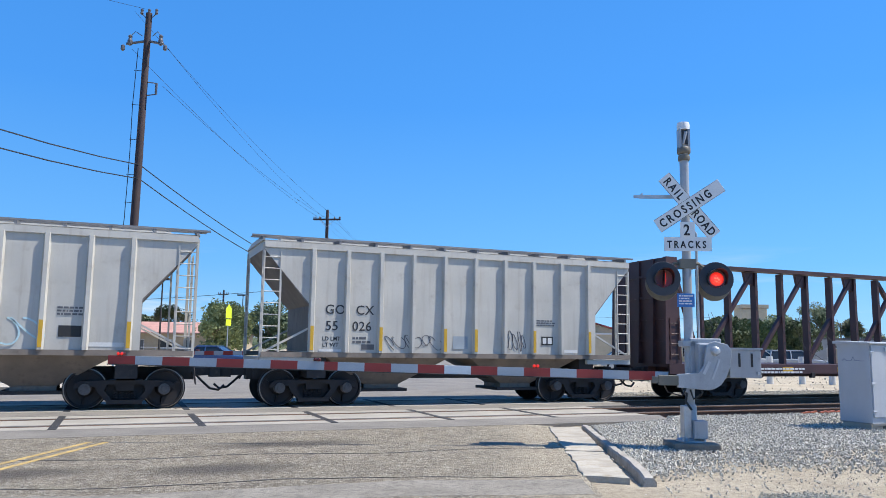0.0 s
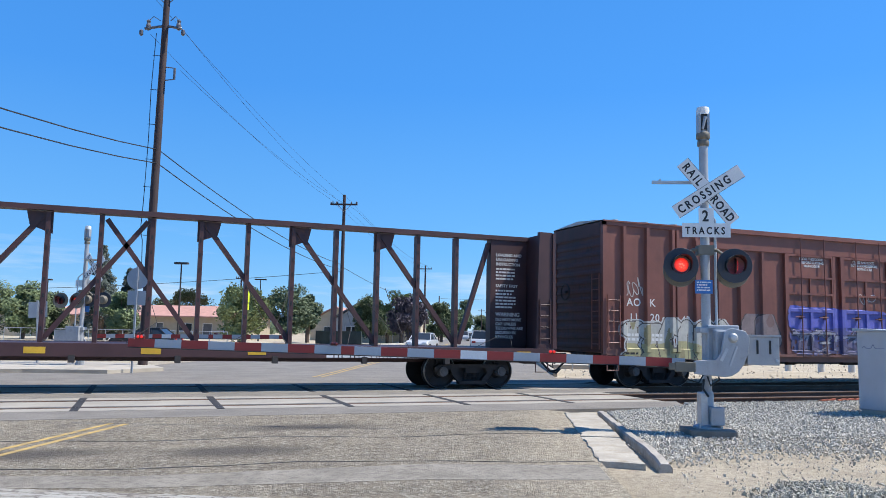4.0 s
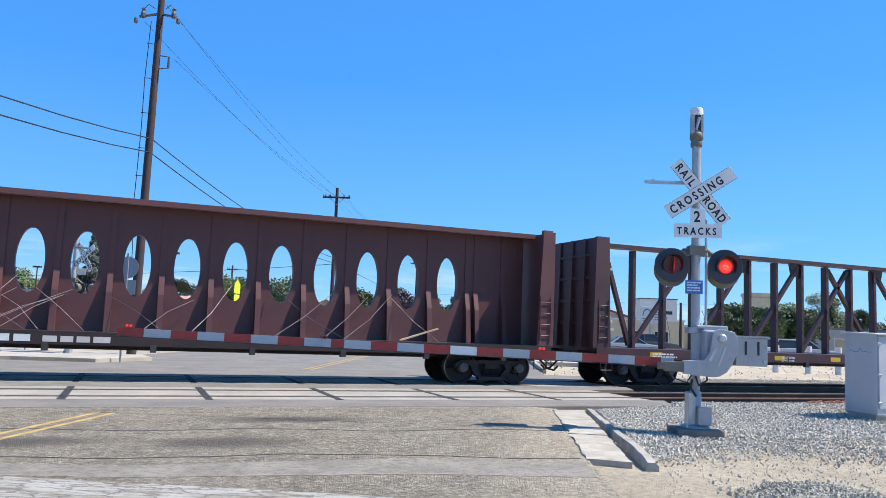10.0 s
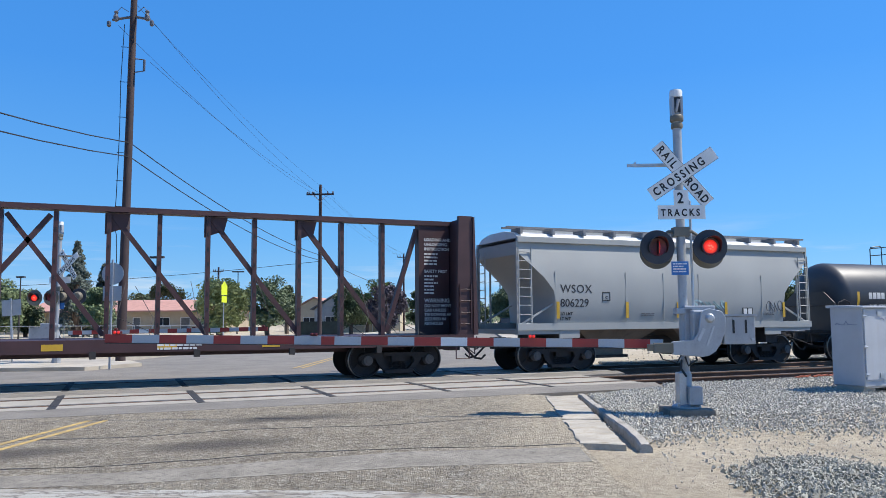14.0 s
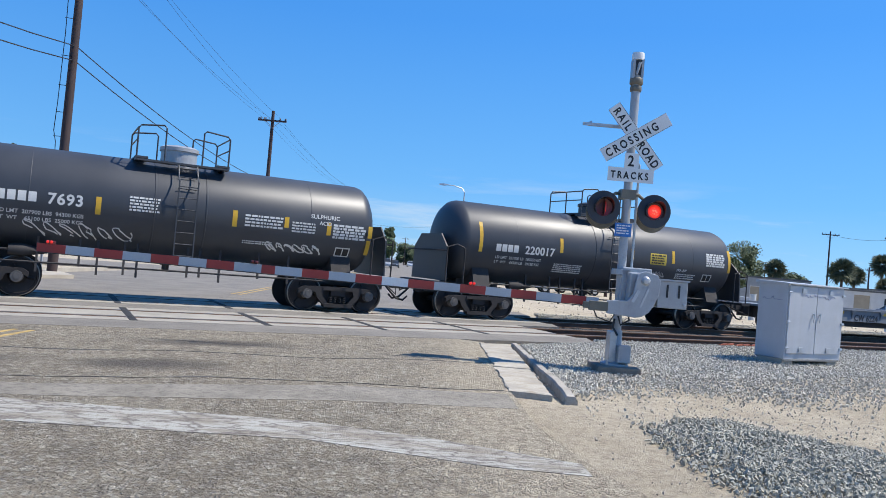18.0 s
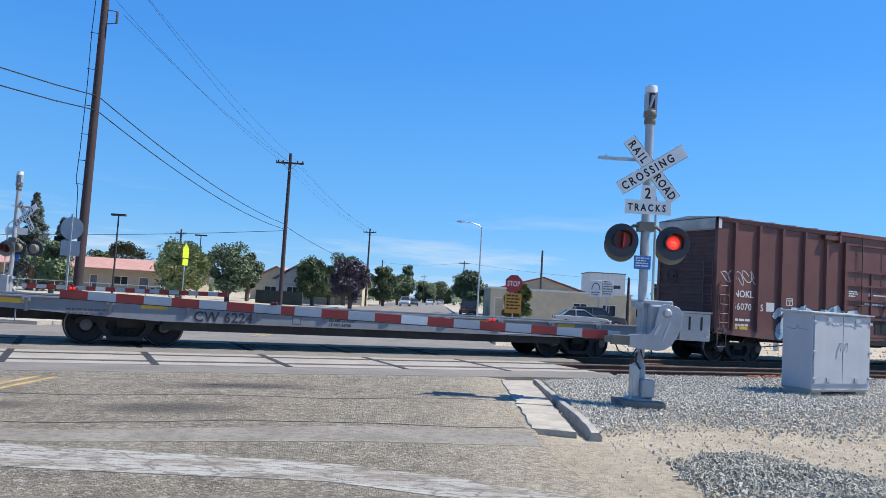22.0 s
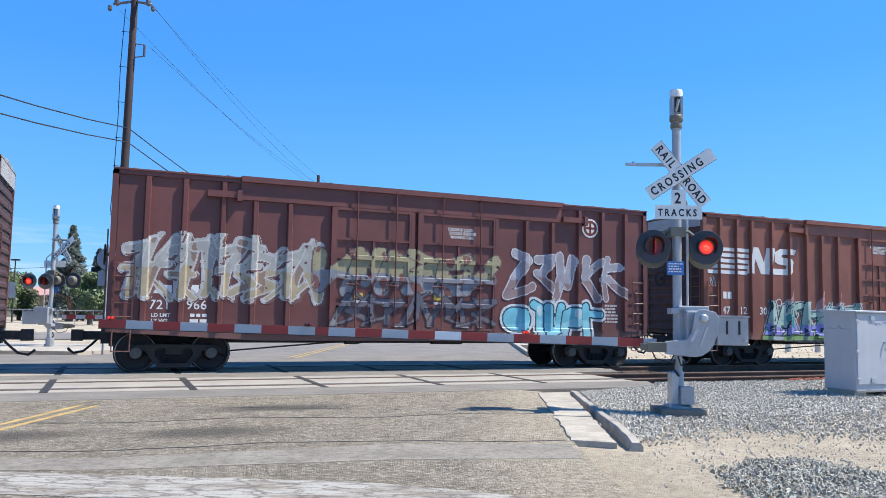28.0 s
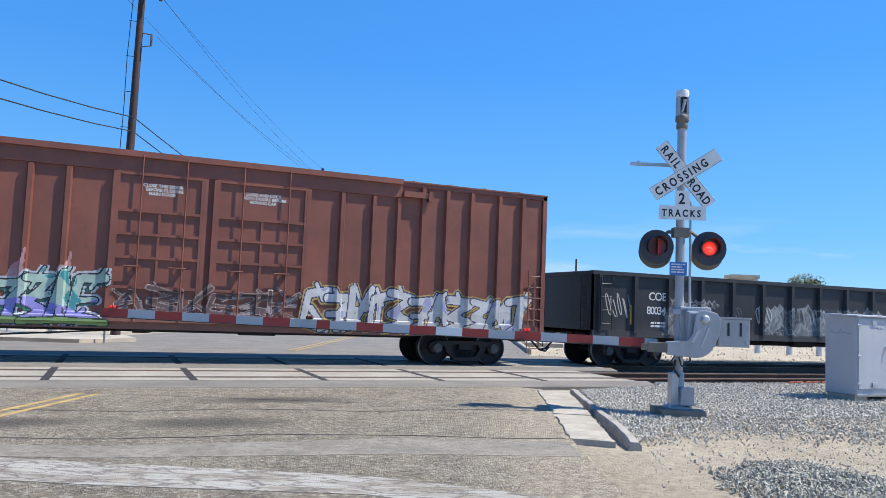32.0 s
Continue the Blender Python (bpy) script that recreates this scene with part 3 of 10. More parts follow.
def crossing_panels(cy, name):
    """Concrete slabs between and beside the rails, with dark flangeways and steel joint plates."""
    root = thing(name, "concrete level crossing panels with dark flangeway gaps", "crossing panels", kind="structure")
    joints = [1.54 + 2.645 * k for k in range(-6, 4)] + [12.1 + (cy - 17.5) * 0.46]
    rows = ((-1.42, -HALF - 0.13), (-HALF + 0.19, HALF - 0.19), (HALF + 0.13, 1.42))
    made = {}
    for xa, xb in zip(joints, joints[1:]):
        for r, (ya, yb) in enumerate(rows):
            key = (round(xb - xa, 3), r)
            if key not in made:
                made[key] = Geo().box(0.012, xb - xa - 0.012, ya, yb, -0.25, 0.004).mesh("panel", M_PANEL)
            part("panel", made[key], M_PANEL, root, at=pose(xa, cy, 0.001 * math.sin(xa * 9 + r)))
    g = Geo()
    for y in (-HALF, HALF):
        inner = 1 if y < 0 else -1
        g.box(joints[0], joints[-1], cy + min(y - inner * 0.128, y + inner * 0.188), cy + max(y - inner * 0.128, y + inner * 0.188), -0.28, -0.02)
    part("flangeway", g, M_RUBBER, root, "black rubber flangeway filler")
    plate = Geo().box(-0.075, 0.075, -1.42, 1.42, 0.004, 0.010).mesh("joint_plate", M_RUBBER)
    for x in joints[:-1]:
        part("joint_plate", plate, M_RUBBER, root, "dark joint strip between slabs", at=pose(x, cy, 0))


crossing_panels(NEAR_Y, "crossing_panels_near")
crossing_panels(FAR_Y, "crossing_panels_far")


def stones(name, label, spots, seed, material):
    """Loose crushed stones: spots of (x, y, z, size)."""
    rnd = random.Random(seed)
    faces = [(0, 2, 3, 1), (4, 5, 7, 6), (0, 1, 5, 4), (2, 6, 7, 3), (0, 4, 6, 2), (1, 3, 7, 5)]
    vs, fs = [], []
    for x, y, z, s in spots:
        q = Euler((rnd.random() * 6, rnd.random() * 6, rnd.random() * 6)).to_matrix()
        n = len(vs)
        ex, ey, ez, pinch = rnd.uniform(0.8, 1.3), rnd.uniform(0.5, 0.9), rnd.uniform(0.3, 0.5), rnd.uniform(0.3, 0.8)
        for k in range(8):
            f = pinch if k & 4 else 1.0
            v = q @ Vector(((1 if k & 1 else -1) * ex * f * rnd.uniform(0.4, 1.0), (1 if k & 2 else -1) * ey * f * rnd.uniform(0.4, 1.0), (1 if k & 4 else -1) * ez * rnd.uniform(0.5, 1.0)))
            vs.append((x + v.x * s, y + v.y * s, z + v.z * s))
        fs += [tuple(i + n for i in f) for f in faces]
    me = bpy.data.meshes.new(name)
    me.from_pydata(vs, [], fs)
    me.materials.append(material)
    return tagged(new(name, me), label, "gravel", kind="stuff")


def edge_right(y):
    """Where the pale ballast begins beside the kerb and the asphalt."""
    if y < 14.2:
        return 6.2 + (y - 8.2) * 0.497
    return 9.2 + (y - 14.2) * 3.2 if y < 15.1 else 12.05 + (y - 15.1) * 0.46


def ballast_fields():
    rnd = random.Random(11)
    oily = []
    # bed under the stones
    bed = [(edge_right(9.9), 9.9), (8.0, 10.0), (9.2, 10.5), (10.5, 10.1), (12.2, 10.0), (14, 10.4), (22, 11.0), (60, 11.9), (200, 12.4), (200, 15.7), (edge_right(15.7), 15.7), (edge_right(15.1), 15.1), (edge_right(14.2), 14.2)]
    sheet("ballast_bed", bed, -0.3, -0.03, M_BED, "grey crushed stone ballast beside the rails", "ballast")
    sheet("ballast_bed", [(edge_right(15.7), 15.7), (89, 15.7), (89, 23.4), (edge_right(23.4), 23.4)], -0.35, -0.17, M_OILSHADE_BED, "stone bed under the rails, dark with oil and painted shade", "ballast")
    sheet("ballast_bed", [(edge_right(23.4), 23.4), (200, 23.4), (200, 25), (18, 24.8)], -0.4, -0.03, M_BED, "grey crushed stone ballast beside the rails", "ballast")
    sheet("ballast_bed", [(-200, 15), (-16.5, 15), (-15.2, 24), (-200, 24.5)], -0.3, -0.05, M_BED, "grey crushed stone ballast beside the rails", "ballast")
    spots = []
    while len(spots) < 54000:
        y = rnd.uniform(7.2, 24.6)
        x = edge_right(y) + 0.05 + (rnd.random() ** 1.7) * 24
        if min(abs(y - NEAR_Y), abs(y - FAR_Y)) < 0.05:
            continue
        lo = 9.3 + 0.8 * noise.noise((x * 0.55, 0.3, 5.0)) + 0.35 * noise.noise((x * 2.1, y * 2.1, 6.0)) - 0.36 * max(0, min(3.5, x - 7.6))
        if y < lo and rnd.random() < min(0.985, 0.30 + (lo - y) * 0.6):
            continue
        near_rail = min(abs(abs(y - NEAR_Y) - HALF), abs(abs(y - FAR_Y) - HALF)) < 0.12
        if near_rail:
            continue
        inside = 15.7 < y < 23.4
        z = -0.165 if inside else -0.012
        (oily if inside else spots).append((x, y, z + rnd.uniform(-0.014, 0.012), 0.014 + 0.021 * rnd.random()))
    stones("ballast", "grey crushed stone ballast", spots, 5, M_STONE)
    stones("ballast", "crushed stone between the rails, dark with oil and painted shade", oily[:14000], 8, M_OILSHADE_STONE)
    # the heap in the foreground, long towards the street's near end, thin at its edges
    spots, cx, cy = [], 6.6, 4.5
    while len(spots) < 21000:
        a, r = rnd.uniform(-3.2, 3.2), rnd.uniform(-2.0, 2.0)
        u, v = a / 2.55, r / 1.32
        x, y = cx + a * 0.16 + r * 0.985, cy + a * 0.985 - r * 0.16
        d = u * u + v * v + 0.42 * noise.noise((x * 0.9, y * 0.9, 9.0)) + 0.22 * noise.noise((x * 2.7, y * 2.7, 4.0))
        if d > 1.15 or rnd.random() < (d - 0.15) * 0.98:
            continue
        h = 0.20 * max(0, 1 - d) * (0.75 + 0.5 * noise.noise((x * 1.1, y * 1.1, 2.0)))
        spots.append((x, y, h * rnd.uniform(0.7, 1.0) - 0.04, 0.012 + 0.021 * rnd.random()))
    stones("gravel_heap", "low heap of blue-grey crushed stone on the dirt", spots, 6, stone_mat("blue-grey crushed stone", (0.25, 0.232, 0.175), (0.52, 0.492, 0.39)))
    # loose stones thinning out round the heap and over the dirt
    loose = []
    while len(loose) < 1900:
        x, y = rnd.gauss(cx + 1.2, 2.4), rnd.gauss(cy + 1.6, 1.7)
        if x * RN.x + y * RN.y > 2.6 and y > 3.4:
            loose.append((x, y, -0.03, 0.006 + 0.020 * rnd.random() ** 2.2))
    stones("loose_stones", "loose grey stones scattered over the dirt", loose, 9, M_STONE)
    # strewn pebbles on the dirt
    spots = []
    while len(spots) < 2200:
        y = rnd.uniform(3.5, 10.5)
        x = 4.2 + (y - 4.5) * 0.45 + rnd.random() ** 1.4 * 11
        spots.append((x, y, -0.02, 0.005 + 0.016 * rnd.random() ** 3))
    while len(spots) < 3000:
        x, y = rnd.uniform(14, 50), rnd.uniform(24.6, 42)
        spots.append((x, y, -0.03, rnd.uniform(0.02, 0.07)))
    stones("pebbles", "pebbles strewn over the dirt", spots, 7, stone_mat("pebble", (0.30, 0.26, 0.20), (0.62, 0.55, 0.46)))


ballast_fields()


# ---- crossing signals, gates, cabinet ----
M_LAMPBACK = worn("lamp background paint", (0.035, 0.042, 0.055), 0.6, spread=0.2)
M_LAMPREAR = worn("tan-grey lamp back", (0.17, 0.155, 0.12), 0.6, spread=0.2)


FLASHERS = []  # added glowing discs, the turn at which each rests, and whether it belongs to the first of the two alternating beats
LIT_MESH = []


def blink_disc_mesh():
    """An added round disc with a domed glowing front and a dull red back; turning it imitates switching."""
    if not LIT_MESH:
        me = Geo().turned([(0.004, -0.038), (0.05, -0.035), (0.10, -0.027), (0.132, -0.014), (0.134, -0.006), (0.128, 0.0), (0.004, 0.004)], "y", n=28).mesh("blink_disc", M_RED_LIT, True)
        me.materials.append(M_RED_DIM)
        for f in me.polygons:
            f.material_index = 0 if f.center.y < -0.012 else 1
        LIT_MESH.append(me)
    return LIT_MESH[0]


def crossing_signal(at, label, arm_to, arm_from, back=False):
    """A mast with crossbuck, flashing lamps and a lowered gate arm. Local x runs across the street, -y faces the traffic."""
    root = thing("crossing_signal", label, "crossing signal", at=at, group="crossing signals")
    inv = at.inverted()
    # footing
    part("foundation", Geo().loft([[(-0.38, -0.38, z), (0.38, -0.38, z), (0.38, 0.38, z), (-0.38, 0.38, z)] for z in (-0.3, 0.10)]), M_FOOTING, root, "dark brown concrete footing", bevel=0.02)
    part("base_casting", Geo().turned([(0.24, 0.10), (0.24, 0.13), (0.13, 0.17), (0.105, 0.30), (0.10, 0.66), (0.085, 0.70)], "z", n=20), M_SILVER, root, smooth=True)
    part("junction_box", Geo().box(-0.01, 0.21, -0.25, -0.09, 0.16, 0.46), M_SILVER, root, "silver junction box", bevel=0.015)
    part("side_plate", Geo().box(-0.14, -0.02, -0.13, 0.13, 0.14, 0.68), M_STEEL, root, bevel=0.01)
    for sx in (-1, 1):
        for sy in (-1, 1):
            part("anchor_bolt", Geo().rod((sx * 0.17, sy * 0.17, 0.11), (sx * 0.17, sy * 0.17, 0.19), 0.02, n=6), M_STEEL, root)
    part("mast", Geo().rod((0, 0, 0.6), (0, 0, 5.20), 0.075, n=18), M_SILVER, root, "tubular aluminium mast", smooth=True)
    # bell on top, with its open cage
    part("bell_clamp", Geo().turned([(0.10, 4.98), (0.115, 5.0), (0.115, 5.08), (0.10, 5.10)], "z", n=18).turned([(0.09, 4.86), (0.10, 4.88), (0.10, 4.94), (0.09, 4.96)], "z", n=18), M_LAMPREAR, root, "dull grey bell clamp", smooth=True)
    part("bell_window", Geo().box(-0.052, 0.052, -0.086, -0.07, 5.14, 5.40), M_BLACK, root, "dark opening of the bell cage")
    part("striker", Geo().rod((-0.03, -0.092, 5.14), (0.02, -0.092, 5.36), 0.018, 0.03, 8), M_SILVER, root)
    part("bell_cage", Geo().box(-0.095, -0.05, -0.08, 0.08, 5.08, 5.42).box(0.05, 0.095, -0.08, 0.08, 5.08, 5.42).turned([(0.06, 5.08), (0.06, 5.42)], "z", n=10), M_SILVER, root)
    part("bell", Geo().turned([(0.107, 5.41), (0.11, 5.50), (0.10, 5.54), (0.04, 5.555)], "z", n=18), M_WHITE, root, "pale bell cap on top of the mast", smooth=True)
    # crossbuck: two crossed blades with their words
    zc = 4.05
    for name, ang, words, y, gap in (("crossbuck_blade", -50.5, "RAIL ROAD", -0.105, 1.0), ("crossbuck_blade", 33.5, "CROSSING", -0.125, 1.06)):
        m = pose(0.04, y, zc) @ Matrix.Rotation(radians(-ang), 4, "Y")
        if back:  # this one also faces the near side, turned to the other street
            m = pose(-0.5, 0.16, -0.12, 0, 0, 154) @ m
        blade = part(name, Geo().box(-0.66, 0.66, -0.004, 0.004, -0.122, 0.122), M_WHITE, root, "white reflective crossbuck blade with black letters", at=m, bevel=0.003)
        edge = Geo()
        for z in (-0.119, 0.113):
            edge.box(-0.655, 0.655, -0.0055, -0.0042, z, z + 0.006)
        part("blade_border", edge, M_BLACK, blade)
        if words == "RAIL ROAD":
            part("lettering", text_mesh("RAIL", 0.215, M_BLACK, 1.42, bold=0.006), M_BLACK, blade, at=pose(-0.60, -0.006, -0.068) @ Matrix.Diagonal((0.74, 1.0, 0.92, 1.0)))
            part("lettering", text_mesh("ROAD", 0.215, M_BLACK, 1.22, bold=0.006), M_BLACK, blade, at=pose(0.12, -0.006, -0.068) @ Matrix.Diagonal((0.74, 1.0, 0.92, 1.0)))
        else:
            part("lettering", text_mesh("CROSSING", 0.215, M_BLACK, 1.47, bold=0.006), M_BLACK, blade, at=pose(-0.60, -0.006, -0.068) @ Matrix.Diagonal((0.74, 1.0, 0.92, 1.0)))
    two = part("number_plate", Geo().box(-0.125, 0.125, -0.115, -0.107, 3.51, 3.77), M_WHITE, root, "white plate with the number of tracks", bevel=0.002)
    part("lettering", text_mesh("2", 0.26, M_BLACK, bold=0.006), M_BLACK, two, at=pose(-0.07, -0.118, 3.545) @ Matrix.Diagonal((0.85, 1.0, 1.0, 1.0)))
    tr = part("tracks_plate", Geo().box(-0.40, 0.40, -0.115, -0.107, 3.27, 3.51), M_WHITE, root, "white plate with black letters", bevel=0.002)
    part("lettering", text_mesh("TRACKS", 0.17, M_BLACK, 1.5, bold=0.005), M_BLACK, tr, at=pose(-0.35, -0.118, 3.325) @ Matrix.Diagonal((0.78, 1.0, 1.0, 1.0)))
    br = Geo().box(-0.86, 0.0, 0.06, 0.10, 4.22, 4.27).box(-0.72, 0.0, 0.10, 0.34, 4.262, 4.272).box(-0.72, -0.70, 0.10, 0.34, 4.27, 4.31)
    part("bracket", br, M_STEEL, root, "flat aluminium bracket arm")
    # lamps on their cross arm
    arm = Geo().pipe([(-0.36, 0.02, 2.95), (-0.2, 0.02, 3.07), (0.2, 0.02, 3.07), (0.36, 0.02, 2.95)], 0.03, 8).box(-0.13, 0.13, -0.1, 0.12, 2.98, 3.14)
    part("lamp_arm", arm, M_LAMPREAR, root)
    for s in (-1, 1):
        for face in (-1, 1):
            x = s * 0.44 + (0.06 if face > 0 else 0.0)
            if back:
                x = 0.46 + s * 0.31 if face > 0 else -0.40 + s * 0.30
            z = 2.79 - (0.06 if face > 0 else 0.0)
            y = face * 0.17
            turn = 0 if face < 0 else 180
            m = pose(x, y, z, 0, 0, turn)
            disc = part("lamp_background", Geo().turned([(0.02, -0.01), (0.285, -0.01), (0.29, 0.0), (0.285, 0.012), (0.02, 0.012)], "y", n=40), M_LAMPBACK if face < 0 else M_LAMPREAR, root, "round black lamp background" if face < 0 else "tan-grey back of a round lamp background", at=m)
            part("lamp_housing", Geo().turned([(0.16, 0.01), (0.17, 0.10), (0.12, 0.17), (0.03, 0.18)], "y", n=24), M_LAMPREAR, disc, "dull grey lamp housing", smooth=True)
            part("lens", Geo().turned([(0.02, -0.006), (0.08, -0.012), (0.146, -0.026), (0.150, -0.012)], "y", n=28), M_RED_DIM, disc, "dark red lamp bowl", smooth=True)
            # added disc, not a real lamp part: it turns to imitate blinking
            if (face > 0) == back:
                unit = part("blink_disc", blink_disc_mesh(), M_RED_LIT, disc, "added red glowing disc that turns to imitate flashing")
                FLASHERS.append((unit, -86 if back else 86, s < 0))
            ring_pts = [(0.168 * math.cos(a), 0.168 * math.sin(a)) for a in [radians(-35 + 250 * i / 20) for i in range(21)]]
            inner = [(0.161 * math.cos(a), 0.161 * math.sin(a)) for a in [radians(-35 + 250 * i / 20) for i in range(21)]]
            vs, fs = [], []
            for (xo, zo), (xi, zi) in zip(ring_pts, inner):
                depth = -0.10 - 0.16 * max(0, zo / 0.168)
                vs += [(xo, -0.01, zo), (xo, depth, zo), (xi, depth, zi), (xi, -0.01, zi)]
            for i in range(20):
                for k in range(4):
                    fs.append((i * 4 + k, i * 4 + (k + 1) % 4, i * 4 + 4 + (k + 1) % 4, i * 4 + 4 + k))
            part("hood", Geo().add(vs, fs), M_BLACK, disc, "black visor hood")
    info = part("notice_plate", Geo().box(-0.20, 0.09, -0.105, -0.097, 2.32, 2.55), M_BLUE, root, "small blue emergency notice", bevel=0.003)
    bars(-0.17, 0.07, 2.52, 4, 0.022, M_WHITE, info, -0.106, seed=9, gap=2.0)
    part("conduit", Geo().pipe([(0.20, 0.1, 1.7), (0.20, 0.1, 3.6), (0.05, 0.05, 3.75)], 0.022), M_STEEL, root)
    # gate machine on the mast
    part("gate_machine", Geo().box(0.06, 0.52, -0.34, -0.12, 1.14, 1.72), M_SILVER, root, "silver cast gate machine housing", bevel=0.03)
    outline = [(-0.32, 1.0), (0.16, 0.96), (0.27, 0.98), (0.38, 1.05), (0.47, 1.18), (0.54, 1.36), (0.56, 1.60), (0.50, 1.70)]
    outline += [(0.30 + 0.15 * math.cos(radians(a)), 1.60 + 0.15 * math.sin(radians(a))) for a in (60, 90, 120, 150, 180)] + [(0.11, 1.36), (0.02, 1.24), (-0.32, 1.21)]
    part("crank_plate", Geo().loft([[(x, y, z) for x, z in outline] for y in (-0.47, -0.41)]), M_SILVER, root, "silver swan-neck plate that carries the arm", bevel=0.008)
    part("crank_rib", Geo().beam((0.20, -0.475, 1.42), (0.10, -0.475, 1.22), 0.02, 0.05, (1, 0, 0)).beam((0.36, -0.475, 1.46), (0.24, -0.475, 1.14), 0.02, 0.03, (1, 0, 0)), M_STEEL, root)
    part("machine_cover", Geo().box(-0.02, 0.50, -0.14, 0.22, 1.20, 1.80), M_SILVER, root, bevel=0.02)
    part("machine_hub", Geo().turned([(0.015, -0.53), (0.05, -0.525), (0.07, -0.50), (0.08, -0.47), (0.09, -0.46)], "y", (0.30, 0, 1.59), 18), M_STEEL, root, smooth=True)
    for z in (1.10, 1.66):
        part("mast_clamp", Geo().box(-0.14, 0.12, -0.14, 0.14, z, z + 0.10), M_SILVER, root, bevel=0.01)
    cw = part("counterweight_box", Geo().box(0.54, 1.05, -0.40, -0.06, 1.16, 1.62), M_SILVER, root, "silver counterweight box", bevel=0.012)
    part("lid", Geo().box(0.52, 1.07, -0.43, -0.03, 1.62, 1.65), M_SILVER, cw)
    part("hasp", Geo().rod((1.0, -0.43, 1.24), (1.0, -0.40, 1.24), 0.025), M_STEEL, cw)
    for x in (0.70, 0.90):
        part("latch", Geo().box(x - 0.015, x + 0.015, -0.415, -0.40, 1.34, 1.56), M_BLACK, cw)
    part("arm_bracket", Geo().box(-0.62, -0.30, -0.475, -0.40, 1.03, 1.19).box(-0.72, -0.55, -0.46, -0.415, 1.06, 1.17), M_LAMPREAR, root, "dark steel arm clamp", bevel=0.008)
    # the arm in striped sheeting
    a, b = inv @ Vector(arm_from), inv @ Vector(arm_to)
    d = (b - a)
    length = d.length
    d.normalize()
    side = Vector((d.y, -d.x, 0)).normalized()
    n = 21
    gate = part("gate_arm", Geo().beam(a, b, 0.03, 0.13, (0, 0, 1)), M_ARMW, root, "red and white striped gate arm, lowered")
    # red stripes: even ones at the tip, a short one where the two tubes of the arm meet, then even ones to the clamp
    reds = [(k, k + 1) for k in (20, 18, 16, 14)] + [(12.5, 13)] + [(k + 0.5, k + 1.5) for k in (10, 8, 6, 4, 2, 0)]
    edges = sorted({0.0, 21.0, *[e for r in reds for e in r], 7.5, 8.5})
    for e0, e1 in zip(edges, edges[1:]):
        mat = M_ORANGE if (e0, e1) in reds else M_WHITE if e0 == 7.5 else M_ARMW
        part("stripe", Geo().beam(a + d * (length * e0 / n), a + d * (length * e1 / n), 0.036, 0.145, (0, 0, 1)), mat, gate)
    for f, lit in ((0.978, True), (0.632, False), (0.24, True)):
        p = a + d * (length * f) + Vector((0, 0, 0.075))
        lamp = part("arm_lamp", Geo().box(p.x - 0.055, p.x + 0.055, p.y - 0.05, p.y + 0.05, p.z, p.z + 0.05), M_RED_DIM, gate, "small red lamp on the gate arm", bevel=0.008)
        for o in (-0.03, 0.03):
            part("lens", Geo().turned([(0.004, -0.068), (0.02, -0.062), (0.026, -0.05)], "y", p + Vector((o, 0, 0.03)), 12), M_RED_LIT if lit else M_RED_DIM, lamp, smooth=True)
    cable = Geo().pipe([a.lerp(b, 0.0) + Vector((0, -0.03, -0.09)), a.lerp(b, 0.1) + Vector((0, -0.03, -0.075)), b + Vector((0, -0.03, -0.07))], 0.008, 5)
    part("lamp_cable", cable, M_WIRE, gate)
    for hang in (Geo().pipe([(-0.55, -0.35, 1.12), (-0.45, -0.33, 0.92), (-0.2, -0.25, 0.85), (-0.05, -0.12, 1.05)], 0.012, 6), Geo().pipe([(0.1, -0.2, 1.1), (0.14, -0.22, 0.9), (0.02, -0.14, 0.8), (-0.02, -0.1, 0.95)], 0.016, 6), Geo().pipe([(-0.08, -0.1, 0.9), (-0.1, -0.12, 0.75), (-0.02, -0.16, 0.62)], 0.02, 6)):
        part("flexible_conduit", hang, M_BLACK, root)
    return root


NEAR_SIG = pose(8.84, 10.62, 0, 0, 0, -24.8)
crossing_signal(NEAR_SIG, "silver railroad crossing signal with lowered striped gate arm", (-0.2, 13.9, 1.32), (8.45, 10.69, 1.165))
FAR_SIG = pose(-2.1, 31.75, -0.25, 0, 0, 155.2)
crossing_signal(FAR_SIG, "silver crossing signal beyond the tracks with lowered gate", (5.0, 28.6, 1.3), (-1.7, 31.5, 1.2), back=True)


